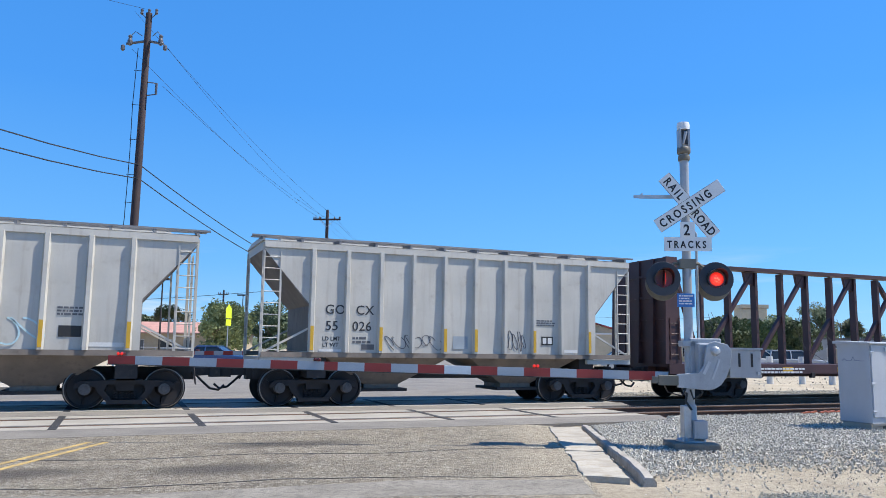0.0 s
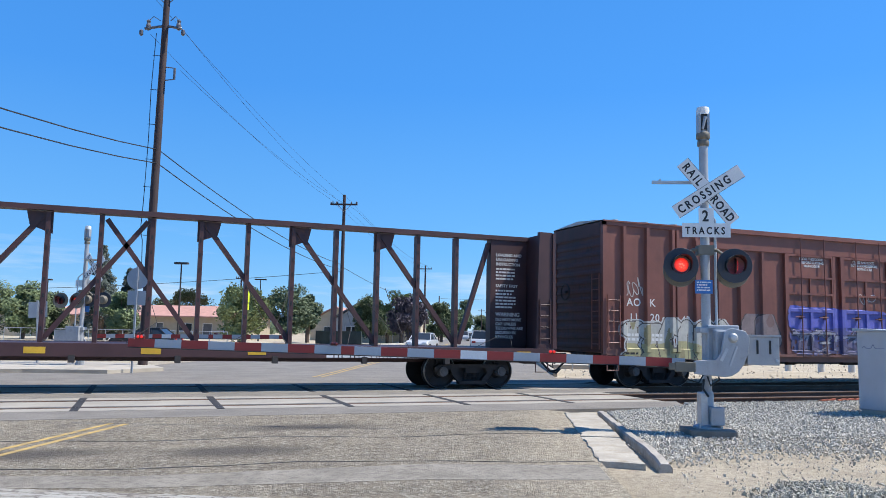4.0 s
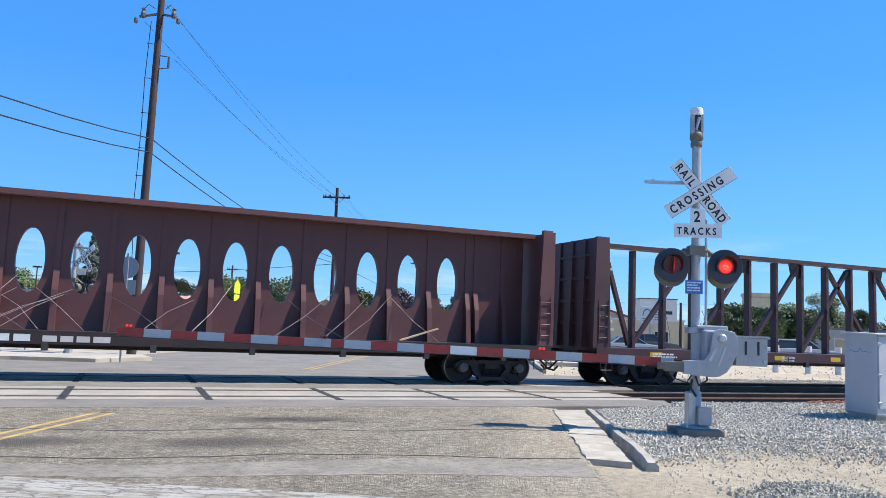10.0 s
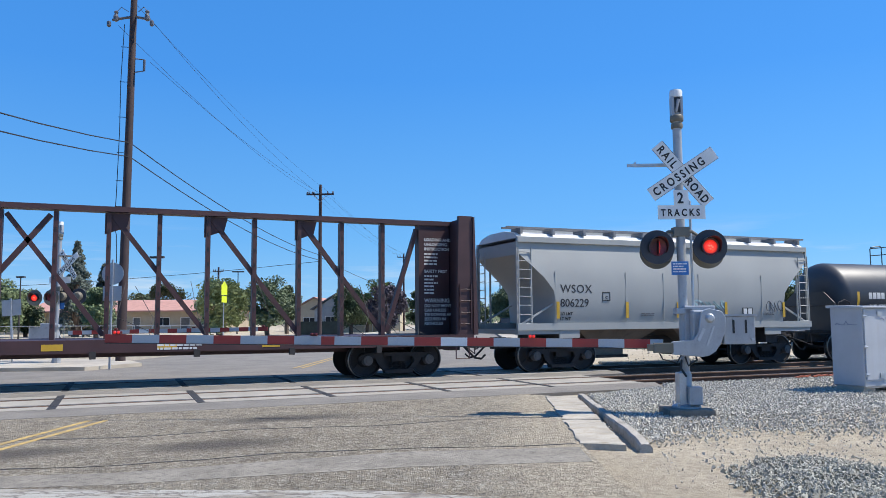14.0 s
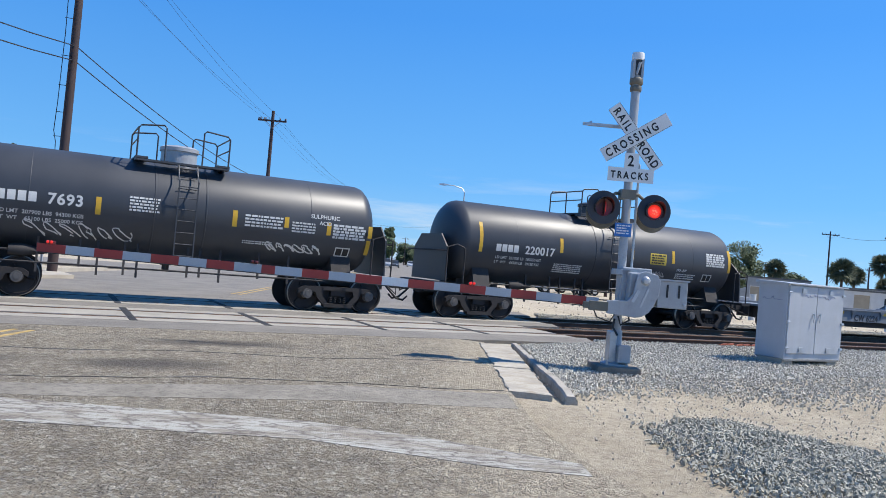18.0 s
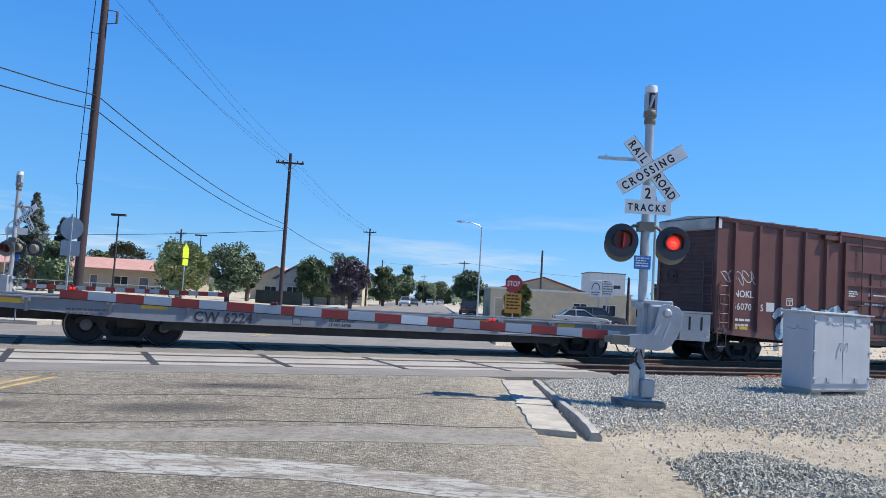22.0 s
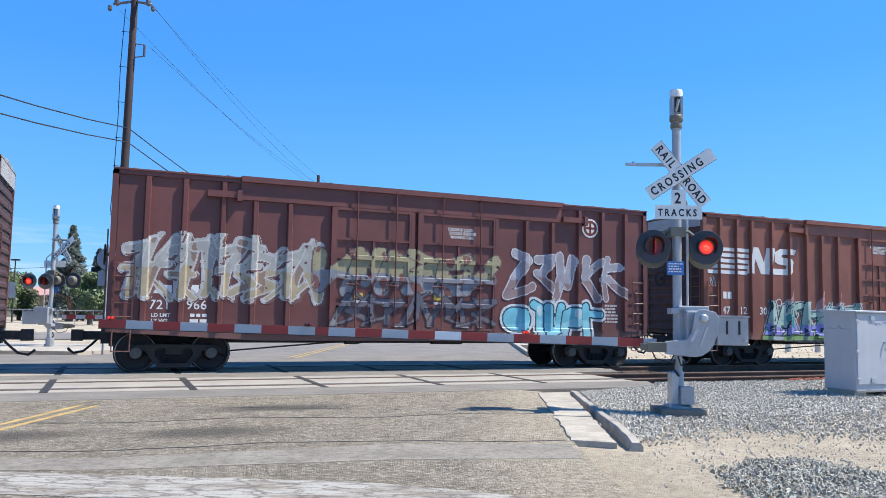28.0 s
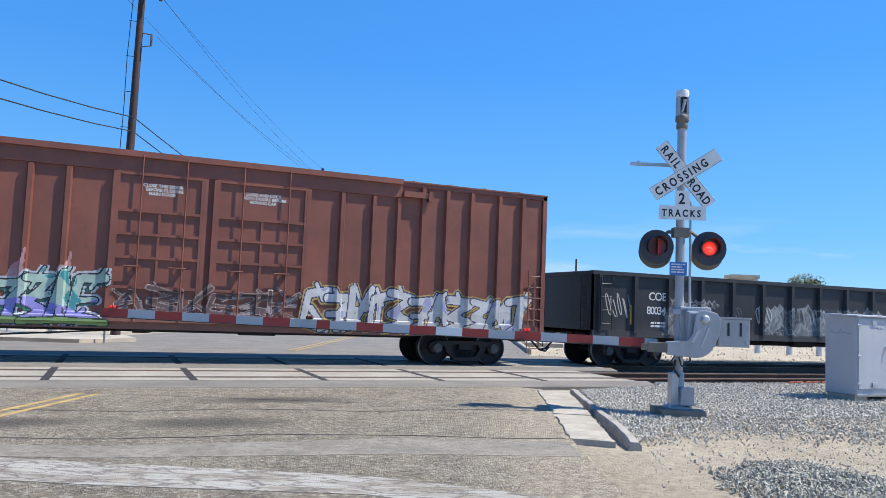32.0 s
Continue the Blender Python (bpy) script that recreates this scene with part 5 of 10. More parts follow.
def boxcar(name, centre, half, ztop, paint, label, doors, trucks=6.3, sill=0.92, raised=None, ribs=(), band=None):
    car = thing(name, label, "boxcar", group="freight train")
    z0, wall = 1.06, -1.44
    part("body", Geo().box(-half + 0.15, half - 0.15, wall, 1.44, z0, ztop), paint, car)
    # the shade on the car ends is put into a darker brown
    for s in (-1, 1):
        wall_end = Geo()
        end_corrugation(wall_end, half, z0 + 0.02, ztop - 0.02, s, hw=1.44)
        part("end_wall", wall_end, M_END_SHADE, car, "pressed steel car end with its shade painted in")
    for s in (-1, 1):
        part("end_band", Geo().box(min(s * (half - 0.05), s * (half + 0.012)), max(s * (half - 0.05), s * (half + 0.012)), -1.34, 1.34, ztop - 0.42, ztop - 0.03), band or M_END_SHADE, car, "flat band across the top of the car end")
    # side sill and top chord
    sillg = Geo()
    for s in (-1, 1):
        sillg.loft([[(-half, s * 1.47, z0 + 0.12), (-half, s * 1.40, z0 + 0.12), (-half, s * 1.40, z0 - 0.05), (-half, s * 1.47, z0 - 0.05)],
                    [(-half * 0.55, s * 1.47, z0 + 0.12), (-half * 0.55, s * 1.40, z0 + 0.12), (-half * 0.55, s * 1.40, sill - 0.1), (-half * 0.55, s * 1.47, sill - 0.1)],
                    [(half * 0.55, s * 1.47, z0 + 0.12), (half * 0.55, s * 1.40, z0 + 0.12), (half * 0.55, s * 1.40, sill - 0.1), (half * 0.55, s * 1.47, sill - 0.1)],
                    [(half, s * 1.47, z0 + 0.12), (half, s * 1.40, z0 + 0.12), (half, s * 1.40, z0 - 0.05), (half, s * 1.47, z0 - 0.05)]])
    part("side_sill", sillg, paint, car)
    chord = Geo()
    for s in (-1, 1):
        chord.box(-half, half, s * 1.50 if s < 0 else 1.42, -1.42 if s < 0 else 1.50, ztop - 0.13, ztop + 0.01)
        chord.box(-half, half, s * 1.53 if s < 0 else 1.40, -1.40 if s < 0 else 1.53, ztop - 0.02, ztop + 0.02)
    part("top_chord", chord, paint, car)
    if raised:
        for s in (-1, 1):
            g = Geo().prism([(s * 1.40, ztop - raised[2]), (s * 1.513, ztop - raised[2]), (s * 1.513, ztop - 0.10), (s * 1.60, ztop - 0.10), (s * 1.60, ztop + 0.045), (s * 1.40, ztop + 0.045)], "x", raised[0], raised[1])
            part("door_header", g, paint, car, "deep door header plate")
        for x in (raised[0] - 0.4, raised[1] + 0.45):
            part("door_stop", Geo().box(x - 0.42, x + 0.42, -1.60, -1.44, ztop - raised[2] + 0.02, ztop - raised[2] + 0.18).box(x + 0.3, x + 0.42, -1.64, -1.5, ztop - raised[2] - 0.06, ztop - raised[2] + 0.22), paint, car)
    roof = Geo()
    roof.prism([(-1.50, ztop + 0.02), (1.50, ztop + 0.02), (0.0, ztop + 0.14)], "x", -half, half)
    k = -half + 0.5
    while k < half:
        roof.loft([[(k - 0.04, y, z) for y, z in ((-1.48, ztop + 0.02), (0, ztop + 0.14), (0, ztop + 0.19), (-1.48, ztop + 0.06))], [(k + 0.04, y, z) for y, z in ((-1.48, ztop + 0.02), (0, ztop + 0.14), (0, ztop + 0.19), (-1.48, ztop + 0.06))]])
        k += 1.1
    part("roof", roof, M_GALVROOF, car, "sheet steel roof")
    # ribs on both sides
    for x in ribs:
        under = raised and raised[0] < x < raised[1]
        top = ztop - (raised[2] + 0.03 if under else 0.14)
        for s in (-1, 1):
            part("rib", Geo().loft([[(x - 0.085, -s * wall, z), (x - 0.05, s * 1.548, z), (x + 0.05, s * 1.548, z), (x + 0.085, -s * wall, z)] for z in (z0 + 0.08, top)]), paint, car)
    # corner posts
    for sx in (-1, 1):
        for sy in (-1, 1):
            part("corner_post", Geo().box(min(sx * half, sx * (half - 0.13)), max(sx * half, sx * (half - 0.13)), min(sy * 1.50, sy * 1.36), max(sy * 1.50, sy * 1.36), z0 - 0.02, ztop), paint, car)
    # doors with their frames, rails, lock rods
    for x0, x1 in doors:
        d = Geo().box(x0, x1, -1.50, -1.43, z0 + 0.06, ztop - 0.16)
        door = part("door", d, paint, car, "sliding steel plug door")
        zs = [z0 + 0.08, z0 + (ztop - z0) * 0.19, z0 + (ztop - z0) * 0.37, z0 + (ztop - z0) * 0.51, ztop - 1.40, ztop - (raised[2] if raised else 0.13) - 0.05]
        for z in zs:
            part("door_rail", Geo().box(x0 + 0.02, x1 - 0.02, -1.552, -1.50, z - 0.035, z + 0.035), paint, door)
        for x in (x0 + 0.03, x1 - 0.09):
            part("door_stile", Geo().box(x, x + 0.06, -1.553, -1.50, z0 + 0.06, ztop - (raised[2] if raised else 0.16) - 0.02), paint, door)
        w = (x1 - x0) / 4
        for i in (2,):
            part("door_stiffener", Geo().box(x0 + i * w - 0.03, x0 + i * w + 0.03, -1.545, -1.50, zs[0], zs[4]), paint, door)
        for x in (x0 + 0.28 * (x1 - x0), x0 + 0.78 * (x1 - x0)):
            r = Geo().rod((x, -1.60, z0 - 0.05), (x, -1.60, ztop - 0.06), 0.02)
            r.box(x - 0.05, x + 0.05, -1.585, -1.50, z0 + 1.2, z0 + 1.32)
            r.rod((x - 0.3, -1.61, z0 + 1.26), (x + 0.1, -1.61, z0 + 1.26), 0.015)
            part("lock_rod", r, paint, door, "vertical door lock rod")
        for x in (x0 - 0.02, x1 + 0.02):
            part("door_post", Geo().box(x - 0.05, x + 0.05, -1.557, -1.44, z0 - 0.02, ztop - (raised[2] if raised else 0.13) - 0.02), paint, car)
    left, right = min(d[0] for d in doors), max(d[1] for d in doors)
    part("door_track", Geo().box(left - 2.2, right + 2.2, -1.60, -1.47, z0 - 0.06, z0 + 0.02), paint, car)
    # grab irons, ladders, steps
    for sx in (-1, 1):
        ladder(car, sx * (half - 0.36), -1.54, z0 + 0.15, z0 + 1.75, 0.42, 5, paint)
        ladder(car, sx * (half + 0.05), -1.15, z0 + 0.1, z0 + 2.4, 0.42, 7, paint, True)
        st = Geo().pipe([(sx * (half - 0.55), -1.47, z0), (sx * (half - 0.55), -1.47, 0.55), (sx * (half - 0.15), -1.47, 0.55), (sx * (half - 0.15), -1.47, z0)], 0.02)
        part("sill_step", st, paint, car)
    bw = Geo().turned([(0.25, 0.0), (0.28, 0.015), (0.28, 0.04), (0.25, 0.05)], "x", (-half - 0.14, 0.55, z0 + 1.9), 18, False).rod((-half - 0.02, 0.55, z0 + 1.9), (-half - 0.12, 0.55, z0 + 1.9), 0.04)
    part("brake_wheel", bw, M_UNDER, car)
    underframe(car, half, 0.62, z0)
    for s in (-1, 1):
        truck(car, s * trucks)
    couplers(car, half)
    CARS.append((car, centre))
    LIFT[car.name] = 0.004
    SPECS[car.name] = (half, ztop, doors, raised, ribs, z0)
    return car


# darker copy of the car brown: end shade in the colour, plus streaked dirt
M_END_SHADE = worn("oxide brown paint with shade darkening", (0.070, 0.032, 0.030), 0.7, spread=0.2, patch=0.9, dirt=(0.028, 0.022, 0.023), dirt_amount=0.6, streaks=0.4)
CARS, SPECS, LIFT = [], {}, {}  # LIFT: how far the next coat of sprayed paint stands off each car's side
M_ENDBAND = worn("pale end band", (0.40, 0.39, 0.37), 0.6, spread=0.1, dirt=(0.25, 0.2, 0.17), dirt_amount=0.4)
M_GALVROOF = worn("weathered galvanised roof", (0.42, 0.40, 0.38), 0.55, 0.4, dirt=(0.2, 0.12, 0.09), dirt_amount=0.4)
OXIDE, OXIDE_DIRT = (0.175, 0.058, 0.040), (0.09, 0.042, 0.032)
P_AOK = car_paint("faded oxide red paint", (0.19, 0.070, 0.050), OXIDE_DIRT)
P_NOKL = car_paint("dull oxide brown paint", (0.135, 0.050, 0.040), (0.07, 0.035, 0.03))
P_BNSF = car_paint("dark oxide brown paint", (0.13, 0.042, 0.036), (0.07, 0.035, 0.03))
P_NS = car_paint("bright oxide red paint", (0.205, 0.070, 0.045), (0.11, 0.05, 0.035))

aok = boxcar("boxcar", 50.42, 9.5, 5.06, P_AOK, "faded oxide red boxcar with sprayed tags and a blue-daubed double door", ((-2.4, -0.32), (0.08, 2.28)), trucks=7.2, raised=(-5.3, 5.1, 0.62), ribs=(-8.75, -7.9, -6.95, -6.78, -6.06, -5.18, -4.3, -3.39, 3.27, 4.18, 5.07, 5.95, 6.83, 7.64, 8.52))
nokl = boxcar("boxcar", 175.82, 7.87, 5.0, P_NOKL, "oxide brown boxcar with blue and white sprayed tags", ((-1.42, 1.5),), trucks=6.3, raised=(-1.85, 4.68, 0.34), ribs=(-7.05, -5.89, -4.75, -3.6, -2.45, 2.51, 3.69, 4.78, 5.9, 7.1), band=M_ENDBAND)
bnsf = boxcar("boxcar", 193.87, 7.8, 4.93, P_BNSF, "oxide brown double-door boxcar with turquoise and cream tags", ((-2.35, -0.14), (0.1, 2.45)), trucks=6.2, raised=(-4.8, 4.65, 0.55), ribs=(-7.0, -6.13, -5.21, -4.41, -3.52, 3.48, 4.36, 5.3, 6.14, 6.99))
NS_RIBS = (-8.78, -8.06, -7.42, -6.5, -5.68, -4.9, -4.18, -3.38, 3.24, 4.12, 4.83, 5.55, 6.28, 7.04, 7.93, 8.7)
ns = boxcar("boxcar", 213.45, 9.5, 5.06, P_NS, "rust red boxcar with white stripes and purple tags", ((-2.35, -0.3), (-0.02, 2.3)), trucks=7.2, raised=(-5.0, 4.9, 0.45), ribs=NS_RIBS, band=M_ENDBAND)


P_HOP = worn("weathered light grey paint", (0.50, 0.48, 0.43), 0.55, spread=0.08, patch=0.8, dirt=(0.30, 0.24, 0.19), dirt_amount=0.3, streaks=0.28)
P_HOPUNDER = worn("dark brown hopper outlet paint", (0.20, 0.165, 0.135), 0.7, spread=0.2, dirt=(0.09, 0.07, 0.06), dirt_amount=0.5)
P_SLOPE = worn("dark grey-brown slope sheet paint", (0.17, 0.15, 0.13), 0.7, spread=0.2, dirt=(0.08, 0.065, 0.055), dirt_amount=0.5, streaks=0.3)
P_BEAM = worn("dark plum brown paint", (0.060, 0.026, 0.027), 0.55, spread=0.2, dirt=(0.05, 0.028, 0.026), dirt_amount=0.4, streaks=0.2)
P_TANK = worn("satin black tank paint", (0.042, 0.046, 0.054), 0.46, spread=0.15, patch=0.6, dirt=(0.055, 0.056, 0.06), dirt_amount=0.25, streaks=0.15)
P_WSOX = worn("pale grey hopper paint", (0.355, 0.362, 0.345), 0.6, spread=0.05, patch=0.6, dirt=(0.36, 0.34, 0.31), dirt_amount=0.25, streaks=0.22)
P_FLAT = worn("mid grey flat car paint", (0.185, 0.20, 0.222), 0.55, spread=0.1, patch=0.8, dirt=(0.16, 0.13, 0.11), dirt_amount=0.4, streaks=0.2)
P_GOND = car_paint("black gondola paint", (0.022, 0.023, 0.026), (0.07, 0.055, 0.05), 0.5, 0.2, tags=((-5.4, -3.3, 1.1, 2.2, (0.05, 0.05, 0.055), (0.13, 0.13, 0.13), (0.3, 0.3, 0.28), 51.0), (-1.2, 8.0, 1.2, 2.1, (0.16, 0.19, 0.20), (0.05, 0.05, 0.055), (0.26, 0.28, 0.28), 53.0)))


def ring(hx, hy, z):
    return [(-hx, -hy, z), (hx, -hy, z), (hx, hy, z), (-hx, hy, z)]


def end_frame(car, s, half, ztop, z0, material, slope_x):
    """Open end of a hopper: deck, posts, ladder and diagonal stays."""
    g = Geo()
    for y in (-1.36, 1.36):
        g.beam((s * half, y, z0), (s * half, y, ztop), 0.06, 0.07, (1, 0, 0))
        g.beam((s * (half - 0.45), y, z0), (s * (half - 0.45), y, ztop - 0.5), 0.05, 0.05, (1, 0, 0))
        g.beam((s * half, y, z0 + 0.1), (s * slope_x, y * 0.97, z0 + 0.75), 0.05, 0.05)
    g.box(min(s * (half + 0.02), s * (slope_x - 0.3)), max(s * (half + 0.02), s * (slope_x - 0.3)), -1.42, 1.42, z0 - 0.14, z0)
    part("end_frame", g, material, car)
    ladder(car, s * (half - 0.22), -1.44, z0 + 0.05, ztop - 0.2, 0.42, 9, material)
    ladder(car, s * (half + 0.06), 0.9, z0 + 0.05, ztop - 0.2, 0.42, 9, material, True)


def grey_hopper(centre, label, numbered=True):
    car = thing("covered_hopper", label, "hopper car", group="freight train")
    z0, z1, hb, ht = 1.42, 4.28, 4.38, 5.6
    body = Geo().loft([ring(hb, 1.40, z0), ring(hb, 1.43, 2.66), ring(ht, 1.43, 4.05), ring(ht, 1.40, z1)])
    part("body", body, P_HOP, car)
    # slope and end sheets are darker and browner than the body
    for s in (-1, 1):
        part("slope_sheet", Geo().loft([[(s * (hb + 0.008), y, 2.62), (s * (ht + 0.008), y, 4.05), (s * (ht - 0.03), y, 4.07), (s * (hb - 0.03), y, 2.66)] for y in (-1.425, 1.425)]), P_SLOPE, car, "dark grey-brown sloped end sheet")
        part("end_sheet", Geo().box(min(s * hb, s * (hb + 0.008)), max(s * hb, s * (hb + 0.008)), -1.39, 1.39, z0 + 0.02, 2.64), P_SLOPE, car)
    part("top_chord", Geo().box(-ht, ht, -1.48, -1.40, 4.10, 4.26).box(-ht, ht, 1.40, 1.48, 4.10, 4.26), P_HOP, car)
    part("side_sill", Geo().box(-ht, ht, -1.46, -1.30, z0 - 0.13, z0).box(-ht, ht, 1.30, 1.46, z0 - 0.13, z0), P_HOPUNDER, car, "dark brown side sill")
    rib = Geo().loft([[(-0.085, -1.42, z), (-0.045, -1.53, z), (0.045, -1.53, z), (0.085, -1.42, z)] for z in (z0, 4.12)]).mesh("rib", P_HOP)
    strip = Geo().box(-0.045, 0.045, -1.536, -1.53, z0 + 0.05, z0 + 0.68).mesh("reflector", M_REFY)
    for k in range(10):
        x = -4.32 + k * 0.937
        part("rib", rib, P_HOP, car, at=pose(x, 0, 0))
        part("rib", rib, P_HOP, car, at=Matrix.Rotation(math.pi, 4, "Z") @ pose(x, 0, 0))
        if k in (0, 2, 4, 5, 7, 9):
            part("reflector", strip, M_REFY, car, "yellow reflective strip", at=pose(x, 0, 0))
    roof = Geo().prism([(-1.45, z1), (1.45, z1), (0.6, z1 + 0.12), (-0.6, z1 + 0.12)], "x", -ht - 0.05, ht + 0.05)
    part("roof", roof, P_HOP, car)
    walk_g = Geo()
    for y in (-1.0, -0.75):
        walk_g.box(-ht - 0.25, ht + 0.25, y, y + 0.1, z1 + 0.15, z1 + 0.18)
    walk_g.box(-ht - 0.3, ht + 0.3, -1.28, -1.2, z1 + 0.12, z1 + 0.165)
    for k in range(12):
        x = -ht + k * ht / 5.5
        walk_g.box(x - 0.03, x + 0.03, -1.27, -0.6, z1 + 0.02, z1 + 0.15)
    part("running_board", walk_g, M_WALKWAY, car, "dull steel roof walkway")
    part("hatch_cover", Geo().box(-ht + 0.6, ht - 0.6, -0.32, 0.32, z1 + 0.12, z1 + 0.24), P_HOP, car)
    for x in (-2.1, 2.1):
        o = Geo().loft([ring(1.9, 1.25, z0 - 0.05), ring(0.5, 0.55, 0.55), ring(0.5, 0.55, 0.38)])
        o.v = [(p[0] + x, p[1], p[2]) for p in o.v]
        part("outlet_hopper", o, P_HOPUNDER, car, "dark brown sloped outlet hopper")
        part("outlet_gate", Geo().box(x - 0.7, x + 0.7, -0.75, 0.75, 0.36, 0.44), M_UNDER, car)
    part("centre_sill", Geo().box(-ht, ht, -0.3, 0.3, 0.7, 1.0), M_UNDER, car)
    for s in (-1, 1):
        end_frame(car, s, ht, 4.2, 1.28, P_HOP, hb)
        truck(car, s * 4.12)
        part("body_bolster", Geo().box(s * 4.12 - 0.25, s * 4.12 + 0.25, -1.3, 1.3, 0.75, 1.3), M_UNDER, car)
    couplers(car, ht + 0.05)
    CARS.append((car, centre))
    return car


hop_a = grey_hopper(-4.0, "weathered light grey covered hopper with vertical ribs")
hop_b = grey_hopper(8.84, "weathered light grey covered hopper with black lettering")


def beam_deck(car, half, paint, trucks):
    deck = Geo()
    deck.box(-half, half, -1.42, 1.42, 1.06, 1.16)
    deck.box(-half, half, -0.35, 0.35, 0.72, 1.06)
    k = -half + 0.4
    while k < half:
        deck.box(k - 0.05, k + 0.05, -1.42, 1.42, 0.92, 1.06)
        k += 1.17
    part("deck", deck, paint, car)
    part("side_sill", Geo().box(-half, half, -1.47, -1.40, 0.86, 1.17).box(-half, half, 1.40, 1.47, 0.86, 1.17), paint, car)
    k = -half + 1.3
    while k < half - 1:
        w = Geo().box(k - 0.07, k + 0.07, -1.52, -1.38, 0.72, 0.90)
        w.beam((k, -1.45, 0.72), (k, -1.45, 0.56), 0.05, 0.03)
        part("strap_winch", w, M_UNDER, car)
        k += 2.34
    for s in (-1, 1):
        truck(car, s * trucks)
        st = Geo().pipe([(s * (half - 0.55), -1.45, 0.9), (s * (half - 0.55), -1.45, 0.5), (s * (half - 0.15), -1.45, 0.5), (s * (half - 0.15), -1.45, 0.9)], 0.02)
        part("sill_step", st, paint, car)
    couplers(car, half)


def bulkhead(car, s, half, ztop, paint):
    x0, x1 = s * half, s * (half - 0.16)
    head = part("bulkhead", Geo().box(min(x0, x1), max(x0, x1), -1.36, 1.36, 1.16, ztop), paint, car, "ribbed steel end bulkhead")
    for y in (-1.40, -0.75, 0.0, 0.75, 1.40):
        g = Geo().loft([[(s * half, y - 0.06, z), (s * (half + a), y - 0.06, z), (s * (half + a), y + 0.06, z), (s * half, y + 0.06, z)] for z, a in ((1.16, 0.14), (ztop, 0.05))])
        part("bulkhead_rib", g, paint, head)
    for z in (1.9, 2.6, 3.3, 4.0):
        part("bulkhead_beam", Geo().box(min(s * half, s * (half + 0.05)), max(s * half, s * (half + 0.05)), -1.36, 1.36, z - 0.04, z + 0.04), paint, head)
    for y in (-1.42, 1.28):
        p = Geo().loft([[(s * half, y, z), (s * (half - w), y, z), (s * (half - w), y + 0.14, z), (s * half, y + 0.14, z)] for z, w in ((1.16, 0.52), (ztop + 0.02, 0.42))])
        part("bulkhead_post", p, paint, car)
    ladder(car, s * (half - 0.24), -1.45, 1.3, 2.6, 0.34, 4, paint)
    # warning panel in the centre plane
    pl = Geo().box(min(s * (half - 0.2), s * 10.25), max(s * (half - 0.2), s * 10.25), -0.16, 0.16, 1.16, ztop - 0.05)
    part("centre_panel", pl, paint, car)
    a, b = sorted((s * (half - 0.45), s * 10.32))
    x = a + 0.10
    for z, size, words in ((3.92, 0.085, "LOADING AND"), (3.78, 0.085, "UNLOADING"), (3.64, 0.085, "INSTRUCTION"), (2.98, 0.085, "SAFETY FIRST"), (2.10, 0.115, "WARNING"), (1.96, 0.085, "DO NOT MOVE"), (1.83, 0.085, "CAR UNLESS"), (1.70, 0.085, "TIE DOWNS ARE"), (1.57, 0.085, "SECURED IN"), (1.44, 0.085, "KEYHOLES")):
        letters(words, size, x, z, M_LETTER, car, -0.166, 1.0, 0.003)
    bars(x, b - 0.12, 3.56, 4, 0.05, M_LETTER, car, -0.165, seed=3, name="instruction_writing", gap=2.0)
    bars(x, b - 0.12, 2.90, 6, 0.05, M_LETTER, car, -0.165, seed=4, name="instruction_writing", gap=2.0)


def truss_car(centre, half, ztop, label, trucks):
    car = thing("centrebeam_flat_car", label, "flat car", group="freight train")
    beam_deck(car, half, P_BEAM, trucks)
    part("top_chord", Geo().box(-half + 0.1, half - 0.1, -0.2, 0.2, ztop - 0.13, ztop), P_BEAM, car)
    for s in (-1, 1):
        bulkhead(car, s, half, ztop, P_BEAM)
    step = 1.22
    inner = 10.25
    post = Geo().box(-0.055, 0.055, -0.13, 0.13, 1.16, ztop - 0.16).mesh("post", P_BEAM)
    hole = Geo()
    for z in (1.5, 1.9, 2.3, 2.7, 3.1, 3.5, 3.9):
        hole.box(-0.02, 0.02, -0.137, -0.13, z - 0.05, z + 0.05)
    hole = hole.mesh("strap_slot", M_BLACK)
    for k in range(-8, 8):
        x = (k + 0.5) * step
        p = part("post", post, P_BEAM, car, at=pose(x, 0, 0))
        part("strap_slot", hole, M_BLACK, p)
    def brace(xa, za, xb, zb):
        g = Geo().beam((xa, 0, za), (xb, 0, zb), 0.12, 0.15, (0, 1, 0))
        part("diagonal_brace", g, P_BEAM, car)
    lo, hi = 1.25, ztop - 0.25
    for s in (-1, 1):
        brace(s * (inner - 0.02), hi, s * 7.6 * step, lo)
        for k in (7.5, 5.5, 3.5):
            brace(s * k * step, lo, s * (k - 1.9) * step, hi)
            x = s * (k - 2) * step
            gus = Geo().loft([[(x - s * 0.1, y, hi + 0.1), (x + s * 0.5, y, hi + 0.1), (x + s * 0.42, y, hi - 0.25), (x - s * 0.1, y, hi - 0.45)] for y in (-0.05, 0.05)])
            part("gusset", gus, P_BEAM, car)
        brace(-s * 0.4 * step, hi, s * 1.45 * step, lo)
    rnd = random.Random(int(centre))
    for k in range(14):
        x = rnd.uniform(-inner, inner)
        straps = Geo().pipe([(x, -0.12, rnd.uniform(2.2, 3.0)), (x + rnd.uniform(-0.5, 0.5), -0.8, 1.7), (x + rnd.uniform(-1, 1), -1.4, 1.18)], 0.008, 4)
        part("tie_down_cable", straps, M_UNDER, car)
    for k in range(-4, 5):
        part("reflector", Geo().box(k * 2.5 + 0.5, k * 2.5 + 0.95, -1.475, -1.47, 0.93, 1.08), M_REFY, car, "yellow reflective strip")
    CARS.append((car, centre))
    return car


